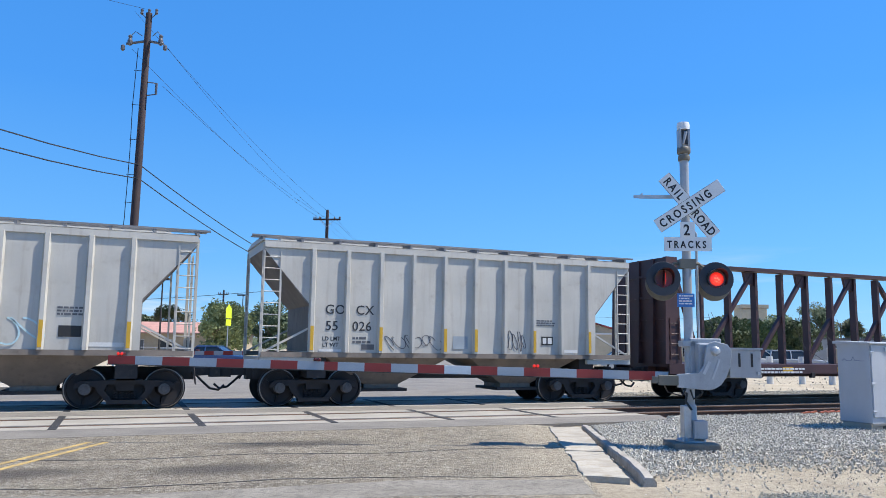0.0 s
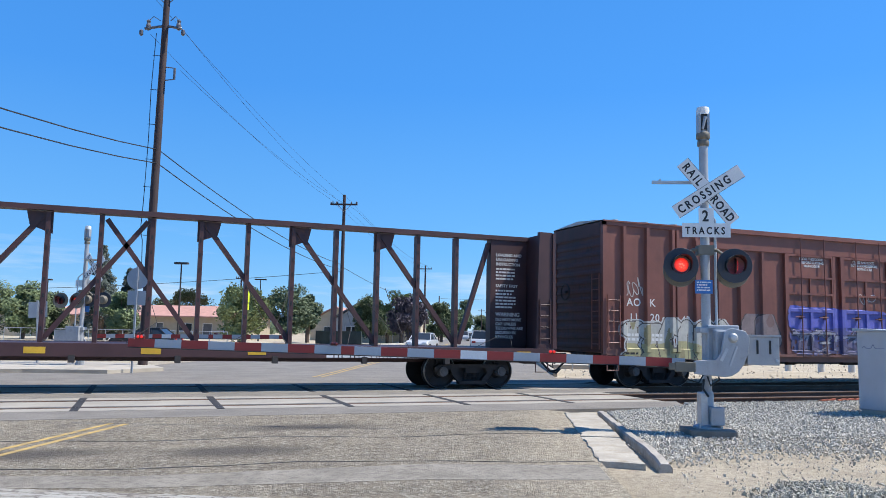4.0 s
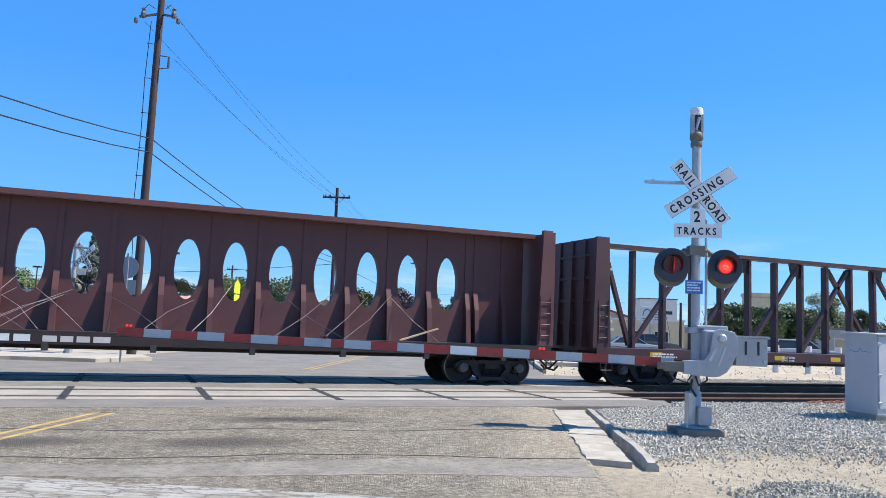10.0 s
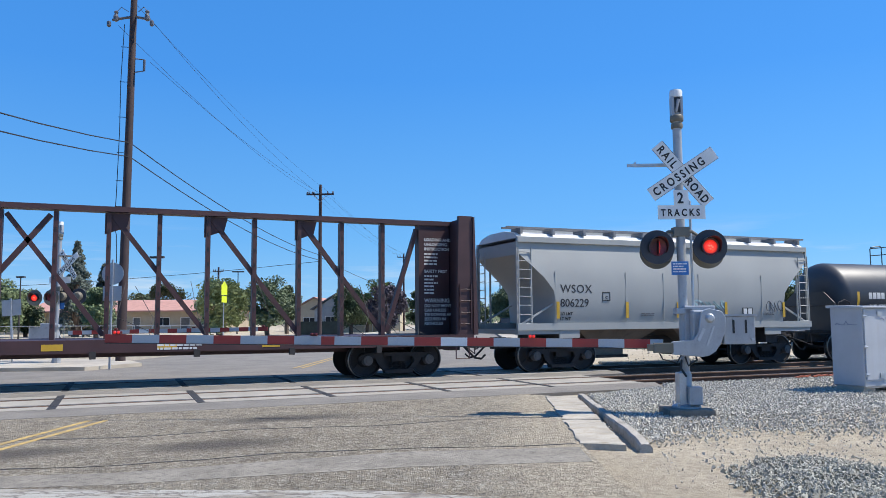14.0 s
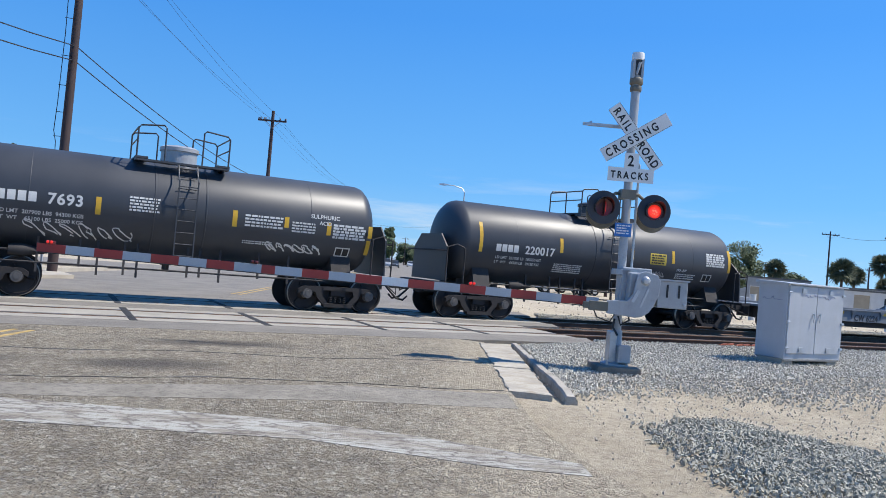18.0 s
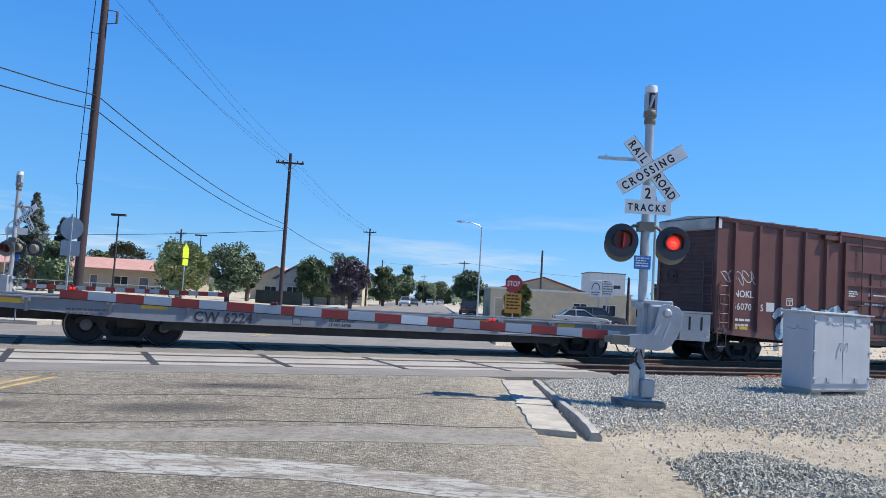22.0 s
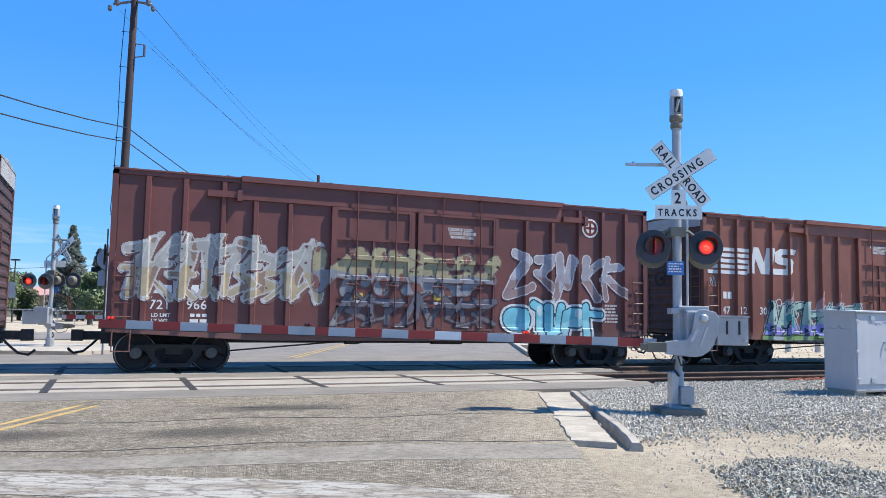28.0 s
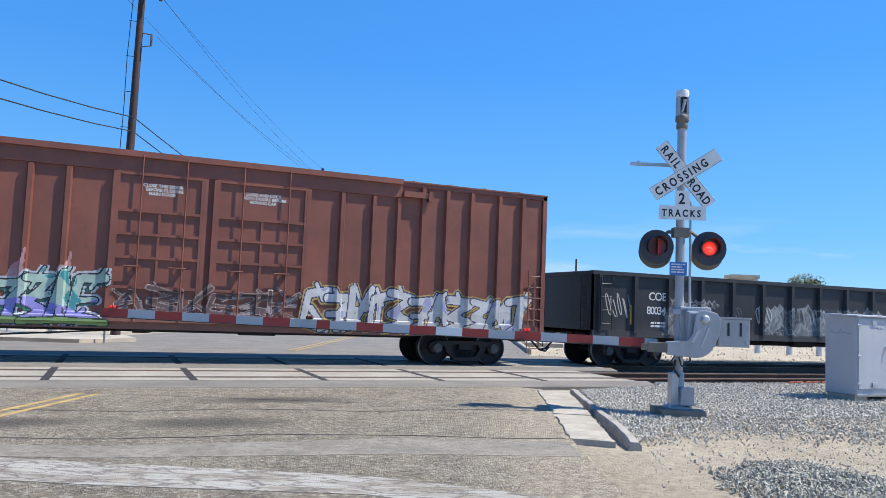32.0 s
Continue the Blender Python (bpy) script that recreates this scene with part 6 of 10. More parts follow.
truss_a = truss_car(27.57, 11.66, 4.55, "plum brown centrebeam flat car with open truss", 9.3)
truss_b = truss_car(93.72, 11.42, 4.52, "empty plum brown centrebeam flat car with open truss", 9.3)


M_SLACK = worn("slack steel cable", (0.22, 0.19, 0.18), 0.6, 0.3)


def oval_car(centre, half, ztop):
    car = thing("centrebeam_flat_car", "oxide brown centrebeam flat car with oval cut-outs", "flat car", group="freight train")
    paint = car_paint("oxide brown beam paint", (0.105, 0.037, 0.035), (0.07, 0.03, 0.03), 0.55, 0.3)
    beam_deck(car, half, worn("sooty brown deck paint", (0.024, 0.014, 0.014), 0.75, spread=0.3, dirt=(0.045, 0.03, 0.026), dirt_amount=0.4), 7.9)
    first, last, n = -6.72, 6.82, 12
    step = (last - first) / (n - 1)
    # one plate with an oval opening
    plate, m = Geo(), 36
    zc, rx, rz, z0 = 2.87, 0.33, 0.80, 1.16
    hw = step / 2
    for y0, y1 in ((-0.10, 0.10),):
        inner, outer = [], []
        for i in range(m):
            a = 2 * math.pi * i / m
            c, s = math.cos(a), math.sin(a)
            inner.append((rx * c, zc + rz * s))
            k = 1 / max(abs(c) / hw, abs(s) / (ztop - 0.12 - zc if s > 0 else zc - z0))
            outer.append((k * c, zc + k * s))
        vs, fs = [], []
        for y in (y0, y1):
            vs += [(x, y, z) for x, z in inner] + [(x, y, z) for x, z in outer]
        for i in range(m):
            j = (i + 1) % m
            fs += [(i, j, m + j, m + i), (2 * m + j, 2 * m + i, 3 * m + i, 3 * m + j), (j, i, 2 * m + i, 2 * m + j)]
        plate.add(vs, fs)
    mesh = plate.mesh("oval_plate", paint)
    for k in range(n):
        part("oval_plate", mesh, paint, car, "steel web plate with an oval opening", at=pose(first + k * step, 0, 0))
    part("web_plate", Geo().box(-half + 0.3, first - hw, -0.10, 0.10, z0, ztop - 0.1).box(last + hw, half - 0.3, -0.10, 0.10, z0, ztop - 0.1).box(first - hw, last + hw, -0.085, 0.085, ztop - 0.75, ztop - 0.1).box(first - hw, last + hw, -0.085, 0.085, z0, 1.9), paint, car)
    rib = Geo().loft([[(-0.07, -w, z), (0.07, -w, z), (0.07, w, z), (-0.07, w, z)] for z, w in ((z0, 0.42), (2.15, 0.30), (2.7, 0.13), (ztop - 0.1, 0.13))]).mesh("stanchion", paint)
    for k in range(n + 1):
        part("stanchion", rib, paint, car, at=pose(first - hw + k * step, 0, 0))
    for x in (-half + 1.0, half - 1.0, -half + 1.9, half - 1.9):
        part("stanchion", rib, paint, car, at=pose(x, 0, 0))
    part("top_chord", Geo().prism([(-0.60, ztop - 0.14), (-0.56, ztop - 0.14), (-0.56, ztop - 0.05), (0.56, ztop - 0.05), (0.56, ztop - 0.14), (0.60, ztop - 0.14), (0.60, ztop), (-0.60, ztop)], "x", -half, half), paint, car)
    for s in (-1, 1):
        head = part("bulkhead", Geo().box(min(s * half, s * (half - 0.12)), max(s * half, s * (half - 0.12)), -1.36, 1.36, 1.16, ztop - 0.02), paint, car, "ribbed steel end bulkhead")
        for y in (-1.3, -0.65, 0.0, 0.65, 1.3):
            part("bulkhead_rib", Geo().box(min(s * half, s * (half + 0.12)), max(s * half, s * (half + 0.12)), y - 0.06, y + 0.06, 1.16, ztop), paint, head)
        for y in (-1.42, 1.28):
            p = Geo().loft([[(s * half, y, z), (s * (half - w), y, z), (s * (half - w), y + 0.14, z), (s * half, y + 0.14, z)] for z, w in ((1.16, 0.46), (ztop + 0.04, 0.30))])
            part("bulkhead_post", p, paint, car)
        ladder(car, s * (half - 0.2), -1.45, 1.3, 2.6, 0.34, 4, paint)
    rnd = random.Random(5)
    for k in range(16):
        x = rnd.uniform(first, last)
        slip = rnd.choice((-1, 1)) * rnd.uniform(0.9, 1.9)
        straps = Geo().pipe([(x, -0.2, rnd.uniform(2.0, 2.5)), (x + slip * 0.5, -0.8, 1.72), (x + slip, -1.42, 1.19)], 0.008, 4)
        part("tie_down_cable", straps, M_SLACK, car)
    board = Geo().beam((5.0, -1.3, 1.2), (6.1, -1.3, 1.55), 0.1, 0.04)
    part("loose_board", board, worn("pale timber", (0.45, 0.33, 0.2), 0.8), car)
    CARS.append((car, centre))
    return car


oval = oval_car(71.12, 9.62, 4.53)


def tank_car(centre, half_tank, radius, zc, label, trucks, silver_manway):
    car = thing("tank_car", label, "tank car", group="freight train")
    dome, n = 0.55, 6
    prof = [(0.0, -half_tank)]
    for k in range(1, n + 1):
        a = math.pi / 2 * k / n
        prof.append((radius * math.sin(a), -half_tank + dome * (1 - math.cos(a))))
    prof = [(max(r, 0.01), h) for r, h in prof]
    prof += [(r, -h) for r, h in reversed(prof)]
    part("tank", Geo().turned(prof, "x", (0, 0, zc), 56), P_TANK, car, "black cylindrical pressure tank", smooth=True)
    for x in (-0.62, 0.62):
        band = Geo().turned([(radius + 0.006, x - 0.02), (radius + 0.012, x - 0.015), (radius + 0.012, x + 0.015), (radius + 0.006, x + 0.02)], "x", (0, 0, zc), 48, False)
        part("weld_band", band, P_TANK, car, smooth=True)
    for x in (-half_tank * 0.62, half_tank * 0.62):
        part("weld_band", Geo().turned([(radius + 0.003, x - 0.012), (radius + 0.006, x), (radius + 0.003, x + 0.012)], "x", (0, 0, zc), 48, False), P_TANK, car, smooth=True)
    ztop = zc + radius
    man = Geo().turned([(0.46, ztop - 0.08), (0.46, ztop + 0.32), (0.5, ztop + 0.33), (0.5, ztop + 0.42), (0.40, ztop + 0.47), (0.05, ztop + 0.5)], "z", (0, 0, 0), 22)
    part("manway", man, M_SILVER if silver_manway else P_TANK, car, "bolted manway housing on top", smooth=True)
    plat = Geo()
    for y0, y1 in ((-0.95, -0.62), (0.62, 0.95)):
        plat.box(-1.15, 1.15, y0, y1, ztop - 0.08, ztop - 0.03)
    for x0, x1 in ((-1.15, -0.85), (0.85, 1.15)):
        plat.box(x0, x1, -0.95, 0.95, ztop - 0.02, ztop + 0.03)
    part("platform", plat, P_TANK, car)
    for s in (-1, 1):
        rail = Geo()
        for y in (-0.9, 0.9):
            rail.pipe([(s * 1.12, y, ztop - 0.05), (s * 1.12, y, ztop + 0.72), (s * 1.06, y, ztop + 0.80), (s * 0.52, y, ztop + 0.86), (s * 0.46, y, ztop + 0.80), (s * 0.46, y, ztop - 0.05)], 0.022)
        rail.pipe([(s * 1.12, -0.9, ztop + 0.45), (s * 1.12, 0.9, ztop + 0.45)], 0.018)
        rail.pipe([(s * 1.12, -0.9, ztop + 0.74), (s * 1.12, 0.9, ztop + 0.74)], 0.02)
        part("safety_railing", rail, P_TANK, car)
    ladder(car, 0.12, -radius - 0.13, 1.1, zc + 0.75, 0.46, 7, P_TANK)
    g = Geo()
    for x in (-0.11, 0.35):
        g.pipe([(x, -radius - 0.13, zc + 0.72), (x, -radius + 0.1, ztop - 0.35), (x, -0.9, ztop - 0.05)], 0.02)
    for k in range(3):
        a = 0.45 + 0.28 * k
        g.rod((-0.11, -(radius + 0.05) * math.cos(a), zc + (radius + 0.05) * math.sin(a)), (0.35, -(radius + 0.05) * math.cos(a), zc + (radius + 0.05) * math.sin(a)), 0.013, n=6)
    part("ladder", g, P_TANK, car)
    for s in (-1, 1):
        st = Geo()
        x0 = s * trucks
        st.box(min(x0 - 0.5, x0 + 0.5), max(x0 - 0.5, x0 + 0.5), -0.4, 0.4, 0.75, 1.3)
        st.loft([[(x0 - 0.28, y, z) for y, z in ((-1.15, 1.02), (1.15, 1.02), (0.95, 1.55), (-0.95, 1.55))], [(x0 + 0.28, y, z) for y, z in ((-1.15, 1.02), (1.15, 1.02), (0.95, 1.55), (-0.95, 1.55))]])
        st.box(min(x0 - s * 0.9, s * (half_tank + 0.45)), max(x0 - s * 0.9, s * (half_tank + 0.45)), -0.33, 0.33, 0.72, 1.05)
        part("stub_sill", st, M_UNDER, car, "dark stub sill and tank saddle")
        en = Geo().box(min(s * (half_tank + 0.12), s * (half_tank + 0.5)), max(s * (half_tank + 0.12), s * (half_tank + 0.5)), -1.4, 1.4, 0.98, 1.06)
        part("end_platform", en, M_UNDER, car)
        hr = Geo()
        hr.pipe([(s * (half_tank + 0.3), -1.38, 1.05), (s * (half_tank + 0.3), -1.38, 2.1), (s * (half_tank - 0.02), -1.38, 2.2), (s * (half_tank - 0.3), -1.36, 2.1), (s * (half_tank - 0.3), -1.36, 1.05)], 0.022)
        hr.pipe([(s * (half_tank + 0.3), -1.38, 2.0), (s * (half_tank + 0.45), 0, 2.0), (s * (half_tank + 0.3), 1.38, 2.0)], 0.022)
        part("end_handrail", hr, M_UNDER, car)
        hs = Geo().loft([[(s * (half_tank + 0.16), y, z) for y, z in ((-1.2, 1.1), (1.2, 1.1), (1.15, 2.1), (0.7, 2.5), (-0.7, 2.5), (-1.15, 2.1))], [(s * (half_tank + 0.2), y, z) for y, z in ((-1.2, 1.1), (1.2, 1.1), (1.15, 2.1), (0.7, 2.5), (-0.7, 2.5), (-1.15, 2.1))]])
        part("head_shield", hs, P_TANK, car)
        truck(car, x0)
    for z in (0.84, 1.10):
        part("train_pipe", Geo().pipe([(-trucks + 0.3, -1.0, z), (trucks - 0.3, -1.0, z)], 0.024), M_UNDER, car)
    for x, z in ((-3.1, 0.62), (-2.2, 0.80), (-1.8, 0.62), (-1.2, 0.66), (-0.9, 0.62), (0.3, 0.70), (0.6, 0.72), (1.1, 0.62), (2.1, 0.78), (2.9, 0.7)):
        part("pipe_hanger", Geo().beam((x, -1.0, z), (x, -0.95, zc - radius * 0.72), 0.06, 0.05, (1, 0, 0)), M_UNDER, car)
    part("brake_cylinder", Geo().turned([(0.02, -0.32), (0.13, -0.3), (0.15, 0.0), (0.1, 0.25), (0.03, 0.6)], "x", (-3.4, -0.9, 1.1), 14), M_UNDER, car, smooth=True)
    part("air_reservoir", Geo().turned([(0.02, -0.3), (0.13, -0.28), (0.13, 0.28), (0.02, 0.3)], "x", (1.5, -0.85, 1.08), 14), M_UNDER, car, smooth=True)
    valve = Geo().turned([(0.14, 0.95), (0.14, zc - radius + 0.05)], "z", (-0.1, 0, 0), 12).rod((-0.1, 0, 0.95), (-0.1, 0, 0.8), 0.09)
    part("bottom_outlet", valve, M_UNDER, car)
    couplers(car, half_tank + 0.45)
    CARS.append((car, centre))
    return car


tank_a = tank_car(125.2, 5.44, 1.25, 2.36, "black tank car with a silver manway and sprayed scrawls", 4.36, True)
tank_b = tank_car(138.8, 5.83, 1.24, 2.36, "black tank car with white lettering and yellow labels", 4.75, False)


def round_hopper(centre):
    car = thing("covered_hopper", "pale grey covered hopper with smooth rounded sides", "hopper car", group="freight train")
    rows = [(4.5, 1.40, 1.46), (4.5, 1.47, 1.75), (4.5, 1.50, 2.15), (4.55, 1.505, 2.42), (4.85, 1.50, 2.8), (5.25, 1.47, 3.15), (5.66, 1.41, 3.5), (5.68, 1.33, 3.88)]
    body = Geo().loft([ring(*r) for r in rows])
    part("body", body, P_WSOX, car, smooth=True)
    part("top_chord", Geo().box(-5.7, 5.7, -1.43, -1.30, 3.86, 4.02).box(-5.7, 5.7, 1.30, 1.43, 3.86, 4.02), P_WSOX, car)
    roof = Geo().prism([(-1.36, 4.0), (1.36, 4.0), (1.1, 4.16), (0.5, 4.26), (-0.5, 4.26), (-1.1, 4.16)], "x", -5.66, 5.66)
    part("roof", roof, worn("white roof paint", (0.68, 0.68, 0.66), 0.5, spread=0.05), car)
    w = Geo().box(-5.9, 5.9, -1.15, -1.05, 4.30, 4.35).box(-5.9, 5.9, -0.85, -0.75, 4.30, 4.35)
    for k in range(11):
        x = -5.5 + k * 1.1
        w.box(x - 0.04, x + 0.04, -1.3, -0.7, 4.12, 4.30)
    part("running_board", w, M_WALKWAY, car, "dull grey steel roof walkway")
    part("hatch_cover", Geo().box(-5.0, 5.0, -0.35, 0.35, 4.24, 4.36), P_WSOX, car)
    part("side_sill", Geo().box(-5.75, 5.75, -1.47, -1.33, 1.26, 1.46).box(-5.75, 5.75, 1.33, 1.47, 1.26, 1.46), P_WSOX, car)
    for x in (-2.0, 1.6):
        o = Geo().loft([ring(1.75, 1.25, 1.42), ring(0.52, 0.55, 0.62), ring(0.52, 0.55, 0.42)])
        o.v = [(p[0] + x, p[1], p[2]) for p in o.v]
        part("outlet_hopper", o, P_HOPUNDER, car, "dark sloped grey outlet hopper")
        part("outlet_gate", Geo().box(x - 0.6, x + 0.6, -0.7, 0.7, 0.36, 0.45), M_UNDER, car)
    part("centre_sill", Geo().box(-5.7, 5.7, -0.3, 0.3, 0.72, 1.0), M_UNDER, car)
    for s in (-1, 1):
        end_frame(car, s, 5.7, 3.9, 1.28, P_WSOX, 4.5)
        truck(car, s * 4.05)
        part("body_bolster", Geo().box(s * 4.05 - 0.25, s * 4.05 + 0.25, -1.3, 1.3, 0.75, 1.3), M_UNDER, car)
        part("shroud", Geo().box(s * 4.0 - 0.35, s * 4.0 + 0.35, -1.44, -1.40, 1.02, 1.28), P_WSOX, car)
    strip = Geo().box(-0.05, 0.05, -1.512, -1.50, 1.6, 2.1).mesh("reflector", M_REFY)
    for x in (-4.42, -1.95, 0.0, 1.95, 4.46):
        part("reflector", strip, M_REFY, car, "yellow reflective strip", at=pose(x, 0, 0))
    couplers(car, 5.75)
    CARS.append((car, centre))
    return car


round_hop = round_hopper(112.3)


def flat_car(centre, half):
    car = thing("flat_car", "long grey empty flat car with stake pockets", "flat car", group="freight train")
    g = Geo()
    for y0, y1 in ((-1.50, -1.38), (1.38, 1.50)):
        g.loft([[(x, y, z) for y, z in ((y0, zb), (y1, zb), (y1, 1.10), (y0, 1.10))] for x, zb in ((-half, 0.86), (-half * 0.62, 0.66), (half * 0.62, 0.66), (half, 0.86))])
    part("side_sill", g, P_FLAT, car, "grey fish-bellied side sill")
    part("deck", Geo().box(-half, half, -1.38, 1.38, 0.98, 1.06), P_FLAT, car)
    part("sill_flange", Geo().box(-half, half, -1.57, -1.36, 1.10, 1.135).box(-half, half, 1.36, 1.57, 1.10, 1.135), P_FLAT, car)
    part("centre_sill", Geo().box(-half + 0.2, half - 0.2, -0.4, 0.4, 0.55, 0.98).box(-half * 0.6, half * 0.6, -1.3, 1.3, 0.44, 0.70), M_UNDER, car)
    hook = Geo().loft([[(-0.04, y, z) for y, z in ((-1.50, 0.78), (-1.50, 1.08), (-1.60, 1.08))], [(0.04, y, z) for y, z in ((-1.50, 0.78), (-1.50, 1.08), (-1.60, 1.08))]]).box(-0.09, 0.09, -1.58, -1.50, 1.0, 1.1).mesh("stake_pocket", P_FLAT)
    for k in range(11):
        part("stake_pocket", hook, P_FLAT, car, at=pose(-half + 0.9 + k * (2 * half - 1.8) / 10, 0, 0))
    yel = Geo()
    for k in range(7):
        x = -half + 0.35 + k * (2 * half - 1.5) / 6
        yel.box(x, x + 0.62, -1.504, -1.50, 0.95, 1.06)
    part("reflector", yel, M_REFY, car, "yellow reflective strips")
    for s in (-1, 1):
        truck(car, s * 6.65)
        st = Geo().pipe([(s * (half - 0.7), -1.5, 0.85), (s * (half - 0.7), -1.5, 0.5), (s * (half - 0.3), -1.5, 0.5), (s * (half - 0.3), -1.5, 0.85)], 0.02)
        part("sill_step", st, P_FLAT, car)
        hr = Geo().pipe([(s * (half - 0.1), -1.4, 1.1), (s * (half - 0.1), -1.4, 1.75), (s * (half - 0.1), -0.9, 1.75), (s * (half - 0.1), -0.9, 1.1)], 0.018)
        part("handrail", hr, P_FLAT, car)
    couplers(car, half)
    CARS.append((car, centre))
    return car


flat = flat_car(156.0, 9.72)


def gondola(centre, half):
    car = thing("gondola_car", "black open gondola car with side ribs and faded scrawls", "gondola car", group="freight train")
    z0, z1 = 1.05, 2.86
    g = Geo()
    for y0, y1 in ((-1.44, -1.38), (1.38, 1.44)):
        g.box(-half, half, y0, y1, z0, z1)
    for s in (-1, 1):
        g.box(min(s * half, s * (half - 0.06)), max(s * half, s * (half - 0.06)), -1.44, 1.44, z0, z1)
    part("body", g, P_GOND, car)
    part("floor_plate", Geo().box(-half, half, -1.4, 1.4, z0, z0 + 0.08), P_GOND, car)
    part("top_chord", Geo().box(-half - 0.04, half + 0.04, -1.54, -1.38, z1 - 0.02, z1 + 0.1).box(-half - 0.04, half + 0.04, 1.38, 1.54, z1 - 0.02, z1 + 0.1).box(-half - 0.05, -half + 0.05, -1.5, 1.5, z1 - 0.02, z1 + 0.09).box(half - 0.05, half + 0.05, -1.5, 1.5, z1 - 0.02, z1 + 0.09), P_GOND, car)
    part("side_sill", Geo().box(-half, half, -1.50, -1.38, z0 - 0.1, z0 + 0.1).box(-half, half, 1.38, 1.50, z0 - 0.1, z0 + 0.1), P_GOND, car)
    for k in range(13):
        x = -half + 0.25 + k * (2 * half - 0.5) / 12
        for s in (-1, 1):
            part("rib", Geo().loft([[(x - 0.1, s * 1.44, z), (x - 0.06, s * 1.55, z), (x + 0.06, s * 1.55, z), (x + 0.1, s * 1.44, z)] for z in (z0 + 0.05, z1)]), P_GOND, car)
    for s in (-1, 1):
        ladder(car, s * (half - 0.45), -1.56, z0 + 0.1, z1 - 0.1, 0.4, 4, P_GOND)
        ladder(car, s * (half + 0.06), -1.1, z0 + 0.1, z1 - 0.1, 0.4, 4, P_GOND, True)
        truck(car, s * 6.3)
    underframe(car, half, 0.65, z0)
    strip = Geo().box(-0.05, 0.05, -1.449, -1.44, 1.35, 1.95).mesh("reflector", M_REFY)
    for x in (-7.0, -3.0, 1.0, 5.0):
        part("reflector", strip, M_REFY, car, "yellow reflective strip", at=pose(x + 0.35, 0, 0))
    couplers(car, half)
    CARS.append((car, centre))
    return car


gond = gondola(232.75, 8.1)


# ---- lettering and marks on the cars ----
def blocks(n, x0, x1, z0, h, material, car, y=-1.5):
    """A company mark as plain letter-sized blocks."""
    g, w = Geo(), (x1 - x0) / n
    for k in range(n):
        g.box(x0 + k * w + w * 0.08, x0 + (k + 1) * w - w * 0.12, y - 0.002, y + 0.002, z0, z0 + h)
    return part("company_mark", g, material, car)


def over_ribs(ob, car, ribs, half=0.05, y=-1.5515):
    """Repeats a flat painted mark on the faces of the ribs that stand before it."""
    for x in ribs:
        bm = bmesh.new()
        bm.from_mesh(ob.data)
        bm.transform(ob.matrix_basis)
        for at, way in ((x - half, -1), (x + half, 1)):
            bmesh.ops.bisect_plane(bm, geom=bm.verts[:] + bm.edges[:] + bm.faces[:], plane_co=(at, 0, 0), plane_no=(way, 0, 0), clear_outer=True)
        if len(bm.faces):
            mid_y = sum(v.co.y for v in bm.verts) / len(bm.verts)
            for v in bm.verts:
                v.co.y += y - mid_y
            me = bpy.data.meshes.new(ob.name)
            bm.to_mesh(me)
            me.materials.append(ob.data.materials[0])
            part("painted_mark", me, me.materials[0], car)
        bm.free()


def plate(x0, x1, z0, z1, material, car, y=-1.5, name="stencil_panel", label=""):
    return part(name, Geo().box(x0, x1, y - 0.003, y + 0.001, z0, z1), material, car, label)


WALL = -1.444
M_PATCH = worn("fresh oxide patch", (0.17, 0.03, 0.022), 0.6)
M_TAGY = worn("yellow stencil panel", (0.52, 0.38, 0.05), 0.6, spread=0.12, dirt=(0.3, 0.2, 0.08))
M_BLKP = worn("black stencil panel", (0.02, 0.02, 0.02), 0.6)
M_FAINT = worn("thin sprayed line", (0.5, 0.47, 0.44), 0.7, spread=0.15)
M_FAINTBLUE = worn("pale blue sprayed line", (0.45, 0.62, 0.66), 0.7, spread=0.1)
M_INKLINE = worn("dark sprayed line", (0.05, 0.05, 0.07), 0.7)


def scribble(car, x0, x1, z0, z1, material, seed, loops=7, r=0.016, y=WALL, name="sprayed_scrawl"):
    """A loose sprayed line with loops, as a thin raised ribbon."""
    rnd = random.Random(seed)
    g = Geo()
    for k in range(loops):
        cx = x0 + (x1 - x0) * (k + 0.5) / loops
        w, h = (x1 - x0) / loops * rnd.uniform(0.4, 0.75), (z1 - z0) * rnd.uniform(0.3, 0.5)
        cz, ph, turns = (z0 + z1) / 2 + rnd.uniform(-0.1, 0.1) * (z1 - z0), rnd.uniform(0, 6.3), rnd.uniform(0.7, 1.3)
        pts = [(cx + w * math.sin(ph + a * turns * 0.42), y, cz + h * math.cos(ph * 1.3 + a * 0.42)) for a in range(16)]
        for p, q in zip(pts, pts[1:]):
            g.beam(p, q, 0.006, r * 2, (0, 0, 1)) if abs(q[0] - p[0]) > abs(q[2] - p[2]) else g.beam(p, q, 0.006, r * 2, (1, 0, 0))
    return part(name, g, material, car, "loose sprayed scrawl")


# ---- sprayed pieces on the boxcar sides ----
SPRAY = {}


def spray(col):
    """Sprayed paint of one colour, a little faded and dusty."""
    key = tuple(round(v, 3) for v in col)
    if key not in SPRAY:
        SPRAY[key] = worn("sprayed paint", key, 0.6, spread=0.16, grain=30, patch=2.2, dirt=dim(key, 0.62), dirt_amount=0.4, streaks=0.18)
    return SPRAY[key]


